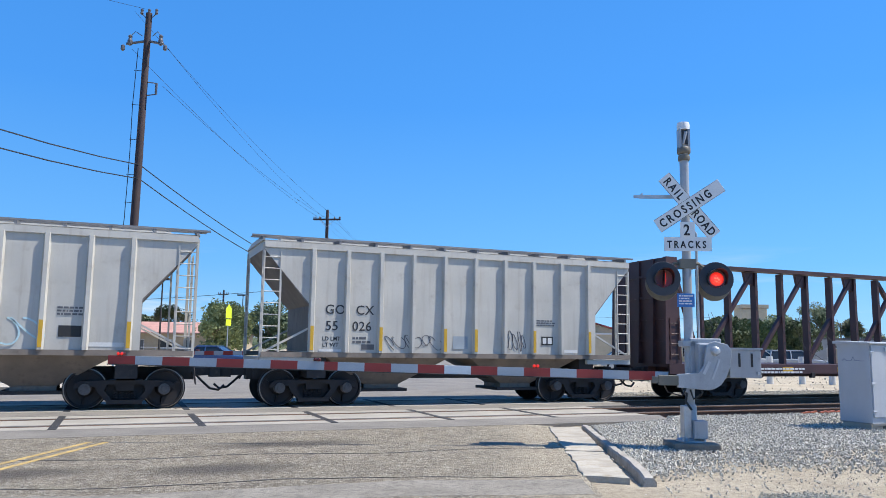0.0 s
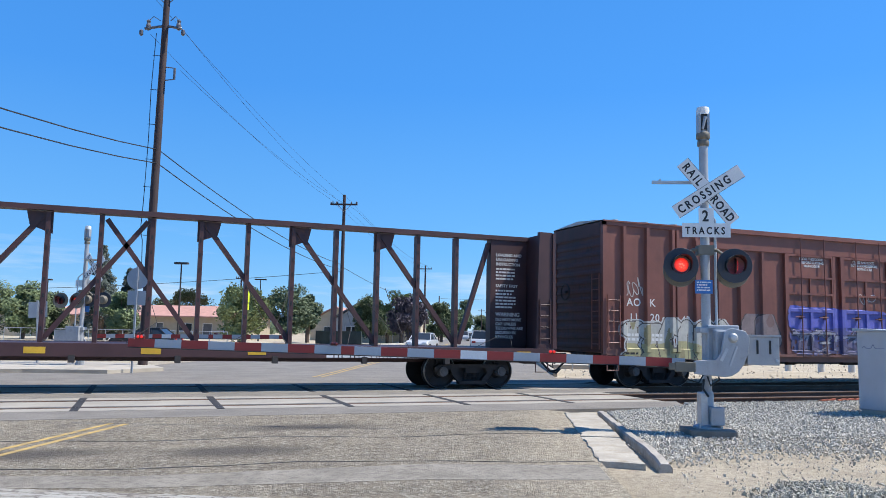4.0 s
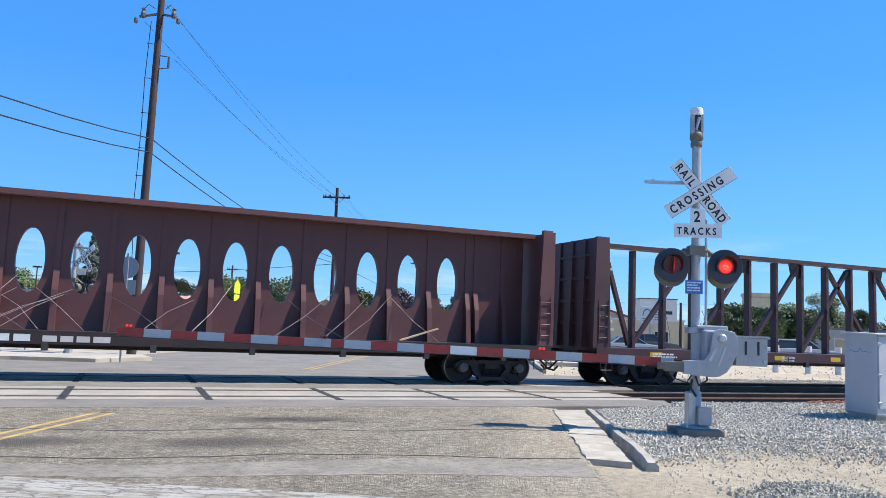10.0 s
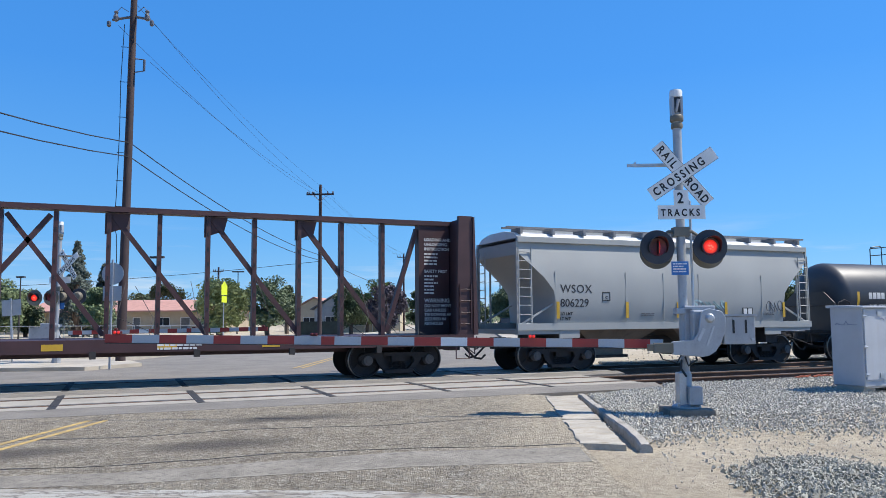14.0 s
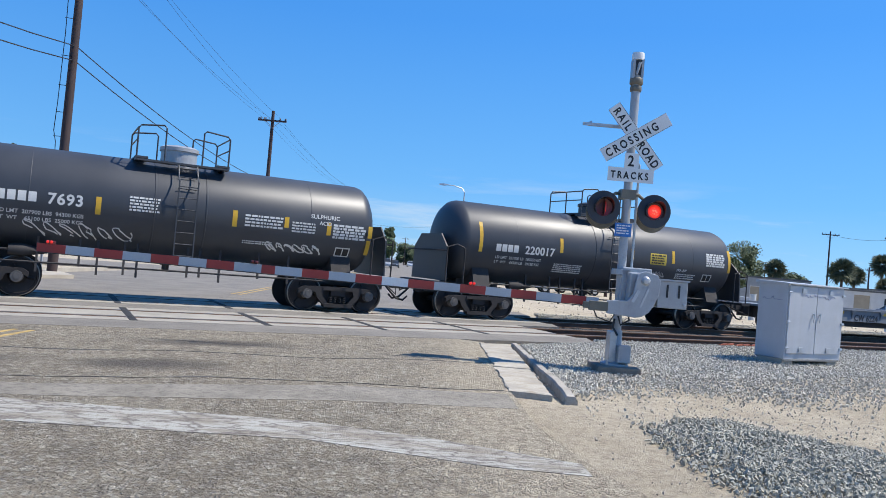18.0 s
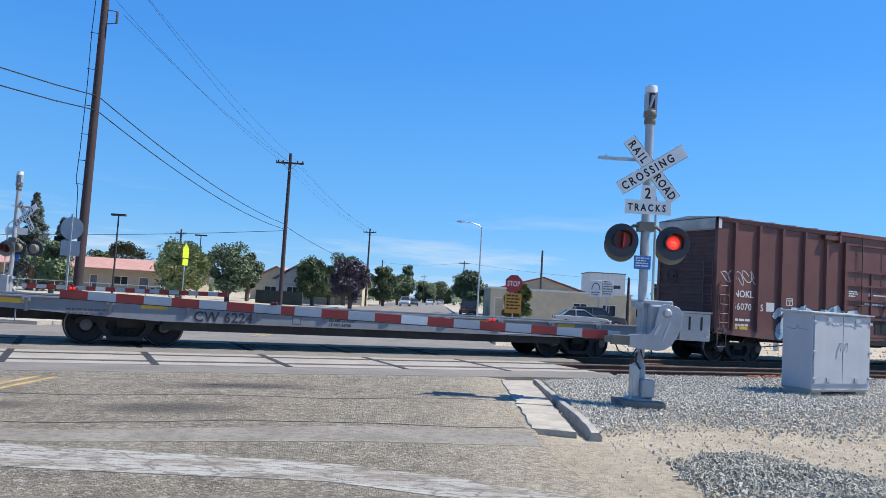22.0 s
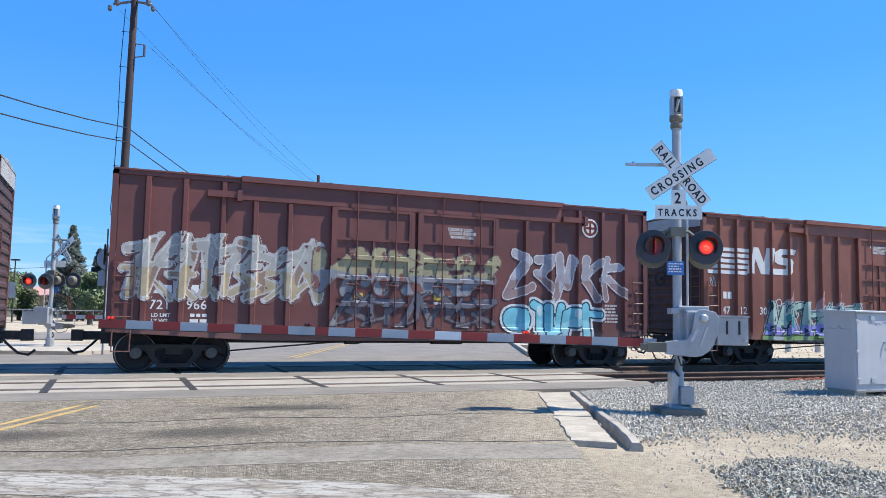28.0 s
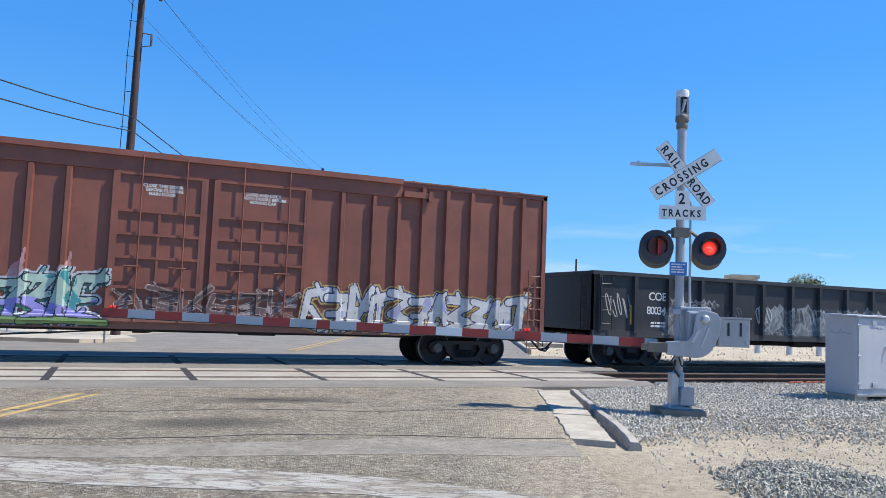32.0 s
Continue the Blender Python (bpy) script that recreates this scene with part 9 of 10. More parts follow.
def tree(at, h, r, leaf, label, clear=0.28, seed=1, count=8200, flat=0.8, size=0.2, cone=False):
    """A tapered trunk, limbs, and a crown of many small leaves in uneven clumps."""
    rnd = random.Random(seed)
    root = thing("tree", label, "tree", at=pose(at[0], at[1], -0.05, 0, 0, rnd.uniform(0, 360)), group="street trees")
    tr = Geo()
    z1 = h * (clear + 0.3)
    tr.pipe([(0, 0, 0), (0.04 * h * 0.1, 0.02, h * clear * 0.6), (rnd.uniform(-0.1, 0.1), rnd.uniform(-0.1, 0.1), z1)], 0.035 * h + 0.05, 8)
    hubs = []
    for k in range(30 if not cone else 90):
        if cone:
            f = (k / 90) ** 0.85
            rr = r * (1 - f) * rnd.uniform(0.55, 1.0)
            a = rnd.uniform(0, 6.28)
            hubs.append((rr * math.cos(a) * 0.8, rr * math.sin(a) * 0.8, h * clear + (h * (1 - clear)) * f, 0.30 * r * (1.12 - f)))
        else:
            a, f = rnd.uniform(0, 6.28), math.sqrt(rnd.random())
            zz = rnd.uniform(-1, 1)
            rr = r * 0.72 * f * math.sqrt(max(0.05, 1 - zz * zz * 0.8))
            hubs.append((rr * math.cos(a), rr * math.sin(a), h * (clear + (1 - clear) * (0.5 + 0.40 * zz)), r * rnd.uniform(0.22, 0.42)))
    for k, (x, y, z, s) in enumerate(hubs[::3]):
        tr.rod((0, 0, max(h * clear * 0.8, z - 0.35 * h)), (x, y, z), 0.012 * h, 0.01, 5)
    part("trunk", tr, M_BARK, root)
    vs, fs = [], []
    for k in range(count):
        x, y, z, s = hubs[k % len(hubs)]
        v = Vector((rnd.gauss(0, 1), rnd.gauss(0, 1), rnd.gauss(0, 1))).normalized() * s * (rnd.random() ** 0.4)
        p = Vector((x + v.x, y + v.y, z + v.z * flat))
        u = Vector((rnd.gauss(0, 1), rnd.gauss(0, 1), rnd.gauss(0, 1))).normalized()
        w = u.orthogonal().normalized()
        grow = 1.0
        if k % 4 == 0:  # broad leaves deep in the clump close it
            p, grow = Vector((x + v.x * 0.5, y + v.y * 0.5, z + v.z * flat * 0.5)), 2.4
        a, b = size * grow * rnd.uniform(0.5, 1.1), size * grow * rnd.uniform(0.35, 0.7)
        n = len(vs)
        vs += [tuple(p - u * a), tuple(p + w * b), tuple(p + u * a), tuple(p - w * b)]
        fs.append((n, n + 1, n + 2, n + 3))
    me = bpy.data.meshes.new("crown")
    me.from_pydata(vs, [], fs)
    me.materials.append(leaf)
    part("crown", me, leaf, root, "leafy crown")
    return root


def palm(at, h, r, seed, label="fan palm with a shaggy head"):
    rnd = random.Random(seed)
    root = thing("palm_tree", label, "palm tree", at=pose(at[0], at[1], -0.05), group="fan palms")
    part("trunk", Geo().rod((0, 0, 0), (0, 0, h - r * 0.5), 0.22, 0.16, 8), M_BARK, root)
    g = Geo()
    for k in range(120):
        a, e = rnd.uniform(0, 6.28), rnd.uniform(-1.0, 1.35)
        d = Vector((math.cos(a) * math.cos(e), math.sin(a) * math.cos(e), math.sin(e)))
        o = Vector((0, 0, h - r * 0.5))
        tip = o + d * r * rnd.uniform(0.55, 0.8)
        s = d.cross(Vector((0, 0, 1))).normalized()
        twist = rnd.uniform(-1.3, 1.3)
        s = s * math.cos(twist) + d.cross(s) * math.sin(twist)
        for f in range(-3, 4):
            q = o + d * r * 0.2
            e2 = tip + s * f * 0.16 * r - Vector((0, 0, abs(f) * 0.04 * r))
            n = len(g.v)
            g.v += [tuple(q), tuple(q.lerp(e2, 0.6) + s * 0.05 * r), tuple(e2), tuple(q.lerp(e2, 0.6) - s * 0.05 * r)]
            g.f.append((n, n + 1, n + 2, n + 3))
    me = bpy.data.meshes.new("crown")
    me.from_pydata(g.v, [], g.f)
    me.materials.append(L_PALM)
    part("crown", me, L_PALM, root, "fan-shaped fronds")


def spot(px, depth, yaw0=20.54, f=1371.0):
    """A place by its bearing step and its depth along a line yaw0 degrees off the square to the track."""
    a = radians(yaw0)
    x = (px - 784) / f * depth
    return (math.sin(a) * depth + math.cos(a) * x, math.cos(a) * depth - math.sin(a) * x)


for px, dep, h, r, leaf, clear, label, sd in (
    (5, 84, 6.3, 3.4, L_MID, 0.15, "bushy green street tree", 1), (62, 84, 6.0, 3.2, L_MID, 0.15, "bushy green street tree", 2), (112, 88, 5.2, 2.6, L_DARK, 0.15, "dark green street tree", 3),
    (232, 70, 4.7, 1.9, L_MID, 0.3, "small green tree by a lawn", 4), (352, 122, 7.4, 4.4, L_DARK, 0.2, "broad dark green tree behind a roof", 5), (310, 125, 6.4, 3.0, L_DARK, 0.2, "dark green tree behind a roof", 25),
    (445, 74, 5.6, 3.4, L_LIGHT, 0.2, "light green drooping pepper tree", 6), (526, 86, 6.2, 3.3, L_DARK, 0.2, "dense dark green street tree", 7), (560, 96, 6.0, 2.2, L_DARK, 0.25, "dense dark green street tree", 8),
    (672, 92, 5.4, 3.0, L_DARK, 0.25, "dark green street tree", 9), (725, 96, 6.6, 3.0, L_LIGHT, 0.3, "pale yellowish street tree", 10), (738, 80, 5.0, 2.6, L_PLUM, 0.25, "dark plum-leaved street tree", 11),
    (795, 120, 6.2, 3.0, L_DARK, 0.2, "dark green street tree", 12), (820, 150, 6.6, 3.6, L_MID, 0.2, "green leafy street tree", 13), (838, 175, 9.5, 2.4, L_DARK, 0.25, "tall narrow dark tree", 14), (868, 260, 7.0, 5.0, L_DARK, 0.15, "distant dark street tree", 15), (905, 300, 8.0, 7.0, L_DARK, 0.1, "distant dark street tree", 16), (885, 340, 8.0, 6.0, L_DARK, 0.1, "distant dark street tree", 17),
    (946, 92, 5.2, 2.5, L_DARK, 0.3, "round dark green street tree", 18), (700, 104, 5.2, 2.6, L_MID, 0.25, "green leafy street tree", 19)):
    tree(spot(px, dep), h, r, leaf, label, clear * 0.75, sd, size=0.11 + dep * 0.0007)
tree(spot(196, 86), 10.4, 3.6, L_BLUE, "tall blue-green pointed conifer", 0.06, 31, 11000, size=0.17, cone=True)
tree(spot(243, 90), 8.2, 2.6, L_BLUE, "shorter blue-green pointed conifer tree", 0.06, 32, 8000, size=0.17, cone=True)
Y2 = 28.45
for px, dep, h, r, leaf, clear, label, sd in ((1120, 84, 5.2, 2.9, L_DARK, 0.1, "dense dark green boundary tree", 41), (1165, 84, 4.9, 2.8, L_MID, 0.1, "dense green boundary tree", 42), (1205, 86, 5.5, 3.0, L_MID, 0.1, "dense green boundary tree", 43), (1240, 84, 5.0, 2.6, L_DARK, 0.1, "dense dark green boundary tree", 44), (1098, 84, 5.0, 2.0, L_DARK, 0.1, "dense dark green boundary tree", 45), (1270, 130, 9.4, 4.4, L_DARK, 0.18, "tall airy eucalyptus tree", 46), (1562, 120, 7.0, 2.5, L_DARK, 0.1, "dark green tree beside the lot", 47), (840, 62, 3.4, 1.5, L_MID, 0.1, "round green bush beside a cream wall", 48), (1360, 150, 5.2, 3.5, L_DARK, 0.1, "distant dark green tree", 49), (1640, 110, 7.0, 3.2, L_DARK, 0.08, "dark green tree beside the lot", 50), (1720, 130, 8.0, 4.0, L_MID, 0.08, "green tree beside the lot", 51)):
    tree(spot(px, dep, Y2), h, r, leaf, label, clear, sd, size=0.11 + dep * 0.0007)
for px, dep, h, r, sd in ((1325, 105, 5.6, 2.0, 1), (1440, 110, 6.6, 2.6, 2), (1462, 112, 5.8, 2.0, 3), (1508, 120, 8.2, 2.4, 4), (1538, 118, 8.4, 2.6, 5), (1515, 115, 4.6, 1.8, 6)):
    palm(spot(px, dep, Y2), h, r, sd)


def far_woods():
    """The low line of distant trees that closes the view along the streets."""
    rnd = random.Random(77)
    vs, fs = [], []
    for k in range(26000):
        a = rnd.uniform(-0.75, 1.15)
        d = rnd.uniform(210, 330)
        hill = 3.6 + 2.6 * noise.noise((a * 14, 0.0, 4.0)) + 1.8 * noise.noise((a * 45, 2.0, 1.0))
        z = max(0.2, hill) * rnd.random() ** 0.6
        across = d * math.sin(a) * RN.x + d * math.cos(a) * RN.y
        if -11.5 < across < 6:
            continue
        p = Vector((d * math.sin(a), d * math.cos(a), z))
        u = Vector((rnd.gauss(0, 1), rnd.gauss(0, 1), rnd.gauss(0, 1))).normalized() * rnd.uniform(0.4, 1.0)
        w = u.orthogonal() * rnd.uniform(0.5, 0.9)
        n = len(vs)
        vs += [tuple(p - u), tuple(p + w), tuple(p + u), tuple(p - w)]
        fs.append((n, n + 1, n + 2, n + 3))
    me = bpy.data.meshes.new("far_woods")
    me.from_pydata(vs, [], fs)
    me.materials.append(L_DARK)
    tagged(new("far_woods", me), "distant line of dark green trees", "trees", kind="stuff")


far_woods()

# ---- houses ----
M_CREAM = worn("cream stucco", (0.52, 0.44, 0.31), 0.85, spread=0.08, dirt=(0.35, 0.29, 0.2), dirt_amount=0.3)
M_BEIGE = worn("beige stucco", (0.40, 0.34, 0.245), 0.85, spread=0.08, dirt=(0.3, 0.25, 0.18), dirt_amount=0.3)
M_PINKROOF = worn("faded pink tile roof", (0.46, 0.25, 0.20), 0.8, spread=0.12, dirt=(0.3, 0.17, 0.13))
M_REDROOF = worn("red metal roof", (0.30, 0.06, 0.045), 0.6, spread=0.1)
M_GREYROOF = worn("grey shingle roof", (0.13, 0.13, 0.13), 0.85, spread=0.15)
M_GREYWALL = worn("grey block wall", (0.33, 0.34, 0.34), 0.85, spread=0.1, dirt=(0.22, 0.22, 0.21))
M_PANE = Nodes("window glass").shade((0.03, 0.035, 0.04), 0.08)
M_WHITEWALL = worn("white painted wall", (0.62, 0.62, 0.60), 0.8, spread=0.06)


def house(name, label, p, turn, w, d, wall_h, ridge, wall, roof, openings, gable_x=False, over=0.5):
    """A one-storey building; its front runs along local x from p. openings: (kind, x0, x1, z0, z1)."""
    root = thing(name, label, "building", at=pose(p[0], p[1], -0.05, 0, 0, turn), group="low buildings")
    # the front wall is built round its openings
    cuts = sorted({0.0, w, *[o[1] for o in openings], *[o[2] for o in openings]})
    for xa, xb in zip(cuts, cuts[1:]):
        g = Geo()
        hole = next((o for o in openings if o[1] <= xa + 1e-6 and o[2] >= xb - 1e-6), None)
        if hole:
            if hole[3] > 0.06:
                part("front_wall", Geo().box(xa, xb, 0, 0.2, 0, hole[3]), wall, root)
            g.box(xa, xb, 0, 0.2, hole[4], wall_h)
        else:
            g.box(xa, xb, 0, 0.2, 0, wall_h)
        part("front_wall", g, wall, root)
    part("rear_wall", Geo().box(0, w, d - 0.2, d, 0, wall_h), wall, root)
    for x in (0, w - 0.2):
        part("side_wall", Geo().box(x, x + 0.2, 0.2, d - 0.2, 0, wall_h), wall, root)
    if ridge <= wall_h + 0.01:
        part("roof", Geo().box(-0.1, w + 0.1, -0.1, d + 0.1, wall_h, wall_h + 0.18), roof, root)
    elif gable_x:
        m = w / 2
        part("roof", Geo().loft([[(-over, y, wall_h - 0.1), (m, y, ridge), (w + over, y, wall_h - 0.1), (w + over, y, wall_h + 0.08), (m, y, ridge + 0.18), (-over, y, wall_h + 0.08)] for y in (-over, d + over)]), roof, root)
        part("gable_wall", Geo().loft([[(0.0, y, wall_h), (w, y, wall_h), (m, y, ridge)] for y in (0.02, 0.2)]), wall, root)
    else:
        part("roof", Geo().loft([[(x, -over, wall_h - 0.12), (x, d / 2, ridge), (x, d + over, wall_h - 0.12), (x, d + over, wall_h + 0.05), (x, d / 2, ridge + 0.18), (x, -over, wall_h + 0.05)] for x in (-over, w + over)]), roof, root)
    for kind, x0, x1, z0, z1 in openings:
        o = part(kind, Geo().box(x0, x1, 0.10, 0.14, z0, z1), M_PANE if kind == "window" else M_BEIGE if wall is not M_BEIGE else M_GREYROOF, root)
        fr = Geo().box(x0, x0 + 0.08, 0.04, 0.12, z0, z1).box(x1 - 0.08, x1, 0.04, 0.12, z0, z1).box(x0, x1, 0.04, 0.12, z1 - 0.08, z1)
        if kind == "window":
            fr.box(x0, x1, 0.02, 0.12, z0, z0 + 0.08).box((x0 + x1) / 2 - 0.03, (x0 + x1) / 2 + 0.03, 0.05, 0.12, z0, z1)
        part("frame", fr, M_WHITEWALL, o)
    return root


ACROSS = -24.8
p = spot(125, 112)
house("school_building", "long beige building with a faded pink roof", p, ACROSS, 27.5, 11, 3.1, 4.6, M_BEIGE, M_PINKROOF, [("door", 3.0, 4.2, 0, 2.2), ("window", 6, 8, 0.9, 2.2), ("window", 10, 12, 0.9, 2.2), ("door", 14.2, 15.3, 0, 2.2), ("window", 17.5, 19.5, 0.9, 2.2), ("door", 21, 22.4, 0, 2.2), ("window", 24, 26, 0.9, 2.2)], over=1.1)
p = spot(-40, 108)
house("school_building", "long beige building with a flat roof", p, ACROSS, 12.5, 9, 2.9, 2.9, M_CREAM, M_GREYROOF, [("door", 3.0, 4.4, 0, 2.1), ("window", 6, 8, 0.9, 2.1), ("door", 9.5, 10.8, 0, 2.1)])
p = spot(565, 118)
house("house", "small house with a reddish gable roof", p, ACROSS, 7.5, 8, 2.9, 5.0, M_CREAM, M_PINKROOF, [("window", 2, 4, 0.9, 2.1), ("door", 5.2, 6.2, 0, 2.1)], True)
p = spot(608, 112)
house("house", "grey house with a steep gable roof", p, ACROSS, 8.5, 10, 3.2, 6.0, M_GREYWALL, M_GREYROOF, [("window", 1.5, 3.2, 0.9, 2.2), ("door", 4.2, 5.2, 0, 2.2), ("window", 6, 7.5, 0.9, 2.2)], True)
p = spot(655, 106)
house("house", "cream house with a low gable roof", p, ACROSS, 8.0, 8, 2.8, 4.4, M_CREAM, M_GREYROOF, [("window", 1.5, 3.2, 0.9, 2.1), ("door", 4.2, 5.2, 0, 2.1), ("window", 6, 7.5, 0.9, 2.1)])
YB = 25.41
p = spot(868, 80, YB)
house("shop_building", "low cream building beside the street", p, ACROSS, 14.5, 12, 3.1, 3.1, M_CREAM, M_WHITEWALL, [("door", 0.4, 1.4, 0, 2.2), ("window", 2.4, 3.2, 0.9, 2.0), ("window", 8.5, 10, 0.9, 2.1), ("window", 11.5, 13, 0.9, 2.1)])
p = spot(884, 96, YB)
house("shop_building", "building with a red gable roof behind a cream wall", p, ACROSS, 10.5, 12, 3.4, 5.0, M_CREAM, M_REDROOF, [("window", 4.5, 6.2, 3.1, 3.3)], True)
p = spot(1010, 84, YB)
house("shop_building", "low grey and white building with a wide front", p, ACROSS, 12, 10, 2.7, 2.7, M_CREAM, M_WHITEWALL, [("window", 1.0, 3.0, 0.9, 2.0), ("door", 4.0, 5.4, 0, 2.1), ("window", 7, 10, 0.9, 2.0)])
p = spot(1040, 150, YB)
house("office_building", "distant pale office building of several storeys", p, ACROSS, 7, 8, 8.5, 8.5, M_WHITEWALL, M_GREYROOF, [("window", 0.8, 6.2, 5.6, 6.4)])
for px, dep, w, h, wall, lab in ((1262, 95, 9.0, 3.1, M_GREYWALL, "low grey block building"), (1440, 88, 9.5, 2.4, M_WHITEWALL, "low pale workshop building"), (1500, 100, 14, 2.8, M_GREYWALL, "long low grey workshop building"), (1640, 90, 18, 3.0, M_CREAM, "long low cream warehouse")):
    house("workshop_building", lab, spot(px, dep, Y2), ACROSS, w, 8, h, h, wall, M_GREYROOF, [("door", 1.5, 3.5, 0, 2.1), ("window", 5, 7, 0.9, 1.9)])
part_tower = thing("water_tower", "pale square tower top rising behind trees", "tower", at=pose(*spot(1162, 170, Y2), 0, 0, 0, ACROSS), group="low buildings")
part("shaft", Geo().box(-2.6, 2.6, -2.6, 2.6, 0, 10.4), M_CREAM, part_tower, bevel=0.2)
part("parapet", Geo().box(-2.8, 2.8, -2.8, 2.8, 10.4, 11.2), M_CREAM, part_tower)


# ---- poles and wires ----
def wires(name, label, runs, r=0.012):
    """Cables between pairs of points with some sag: (start, end, sag)."""
    for a, b, sag in runs:
        a, b = Vector(a), Vector(b)
        pts = [a.lerp(b, k / 14) - Vector((0, 0, sag * 4 * (k / 14) * (1 - k / 14))) for k in range(15)]
        tagged(part(name, Geo().pipe(pts, r, 5), M_WIRE, None), label, "cable", group="overhead cables")


def utility_pole(p, h, r, label, arms, riser=False, turn=ACROSS):
    root = thing("utility_pole", label, "utility pole", at=pose(p[0], p[1], -0.1, 0, 0, turn), group="utility poles")
    part("pole", Geo().rod((0, 0, 0), (0, 0, h + 0.1), r, r * 0.66, 12), M_WOODPOLE, root, smooth=True)
    for z, w, y in arms:
        arm = part("crossarm", Geo().box(-w, w, y - 0.06, y + 0.06, z - 0.06, z + 0.06), M_WOODPOLE, root)
        for s in (-1, 1):
            part("brace", Geo().rod((s * w * 0.55, y, z - 0.05), (0, y, z - 0.6), 0.018, n=5), M_STEEL, arm)
            for k in (0.55, 0.95):
                part("insulator", Geo().turned([(0.03, z + 0.05), (0.06, z + 0.1), (0.04, z + 0.14), (0.06, z + 0.18), (0.02, z + 0.24)], "z", (s * w * k, y, 0), 8), M_GLASSINS, arm)
    if riser:
        g = Geo().pipe([(-0.30, -0.1, h - 1.4), (-0.36, -0.1, 11.0), (-0.33, -0.1, 9.0), (-0.36, -0.1, 6.5), (-0.40, -0.1, 5.4), (-0.30, -0.1, 5.0), (-0.22, -0.1, 3.2)], 0.015)
        for z in (12.4, 11.0, 9.6, 8.2, 7.1, 6.1, 5.2):
            g.rod((-0.40, -0.1, z), (0, 0, z), 0.013, n=5)
        part("riser_cable", g, M_WIRE, root)
        br = Geo().pipe([(0.1, 0, 11.4), (0.5, 0, 11.45), (0.5, 0, 11.9), (0.1, 0, 11.95)], 0.025).rod((0.5, 0, 11.45), (0.5, 0, 11.9), 0.05)
        part("cable_bracket", br, M_GLASSINS, root)
        for s in (-1, 1):
            cl = Geo()
            cl.rod((0.0, 0, h - 1.05), (s * 0.75, -0.2, h - 1.25), 0.05, n=6)
            cl.turned([(0.04, h - 1.3), (0.1, h - 1.25), (0.1, h - 1.1), (0.06, h - 1.0), (0.09, h - 0.92), (0.02, h - 0.85)], "z", (s * 0.62, -0.16, 0), 10)
            cl.turned([(0.04, h - 1.55), (0.08, h - 1.5), (0.08, h - 1.35), (0.02, h - 1.3)], "z", (s * 0.85, -0.25, 0), 10)
            cl.pipe([(s * 0.6, -0.15, h - 0.9), (s * 0.45, -0.1, h - 0.7), (s * 0.2, 0, h - 0.85)], 0.015)
            part("switch_arm", cl, M_GLASSINS, root, "pole-top cutout switch")
        tp = Geo()
        for s in (-0.3, 0.0, 0.3):
            tp.rod((0, 0, h - 0.2), (s, 0, h + 0.1), 0.02, n=5).turned([(0.02, h + 0.05), (0.07, h + 0.1), (0.05, h + 0.18), (0.07, h + 0.24), (0.02, h + 0.3)], "z", (s, 0, 0), 8)
        part("top_insulators", tp, M_GLASSINS, root)
    return root


PA, PB, PC = (0.2, 31.95), (14.6, 60.4), (37.0, 103.2)
tall_pole = utility_pole(PA, 14.7, 0.185, "tall brown wooden utility pole with cable riser and cutouts", [], True)
tall_pole.matrix_basis = tall_pole.matrix_basis @ pose(-0.12, 0, 0, 0, 0.45, 0)
utility_pole(PB, 12.4, 0.18, "wooden utility pole with a crossarm", [(11.7, 1.1, -0.12), (11.75, 1.0, 0.12)])
utility_pole(PC, 10.9, 0.16, "wooden utility pole with a crossarm", [(10.5, 0.9, -0.1)])
for px, dep, h, yw, ar in ((440, 92, 7.9, 20.54, 0.6), (935, 150, 9.3, 20.54, 1.0), (865, 250, 9.0, 20.54, 1.0), (955, 85, 7.6, YB, 0.0), (1415, 115, 11.0, Y2, 1.3), (1527, 112, 10.8, Y2, 1.6), (1486, 118, 6.4, Y2, 0.6), (1307, 140, 6.6, Y2, 0.6), (1110, 66, 4.4, YB, 0.0), (790, 140, 8.0, 20.54, 0.0)):
    q = spot(px, dep, yw)
    utility_pole(q, h, 0.15, "slim wooden utility pole", [(h - 0.4, ar, -0.1)] if ar else [])
AX, BX = RN * 0.5, RN * 0.9
A = Vector((*PA, 0))
B = Vector((*PB, 0))
C = Vector((*PC, 0))
N0 = A - RD * 44
Z = Vector((0, 0, 1))
wires("overhead_cable", "thick black overhead telephone cable", [(N0 + Z * 8.3, A + Z * 8.5, 1.65), (N0 + Z * 7.75, A + Z * 7.95, 1.6), (A + Z * 8.5, B + Z * 6.75, 0.55), (A + Z * 7.95, B + Z * 6.35, 0.6), (B + Z * 6.6, C + Z * 6.0, 0.6)], 0.022)
wires("overhead_cable", "black overhead cable along the side street", [(B + Z * 6.25, B - RN * 75 + Z * 5.2, 1.6)], 0.02)
for k, (za, zb, o) in enumerate(((13.2, 11.9, -0.9), (13.4, 11.9, -0.4), (14.8, 12.0, 0.4), (11.7, 11.2, 0.95))):
    wires("power_line", "thin overhead power line", [(A + Z * za + RN * (0.7 if k % 2 else -0.6), B + Z * zb + RN * o, 0.5), (B + Z * zb + RN * o, C + Z * 10.7 + RN * o * 0.8, 0.7)], 0.0075)
wires("power_line", "thin overhead power line", [(A + Z * 14.9 - RN * 0.2, A - RN * 30 - RD * 20 + Z * 17.0, 0.4)], 0.0075)
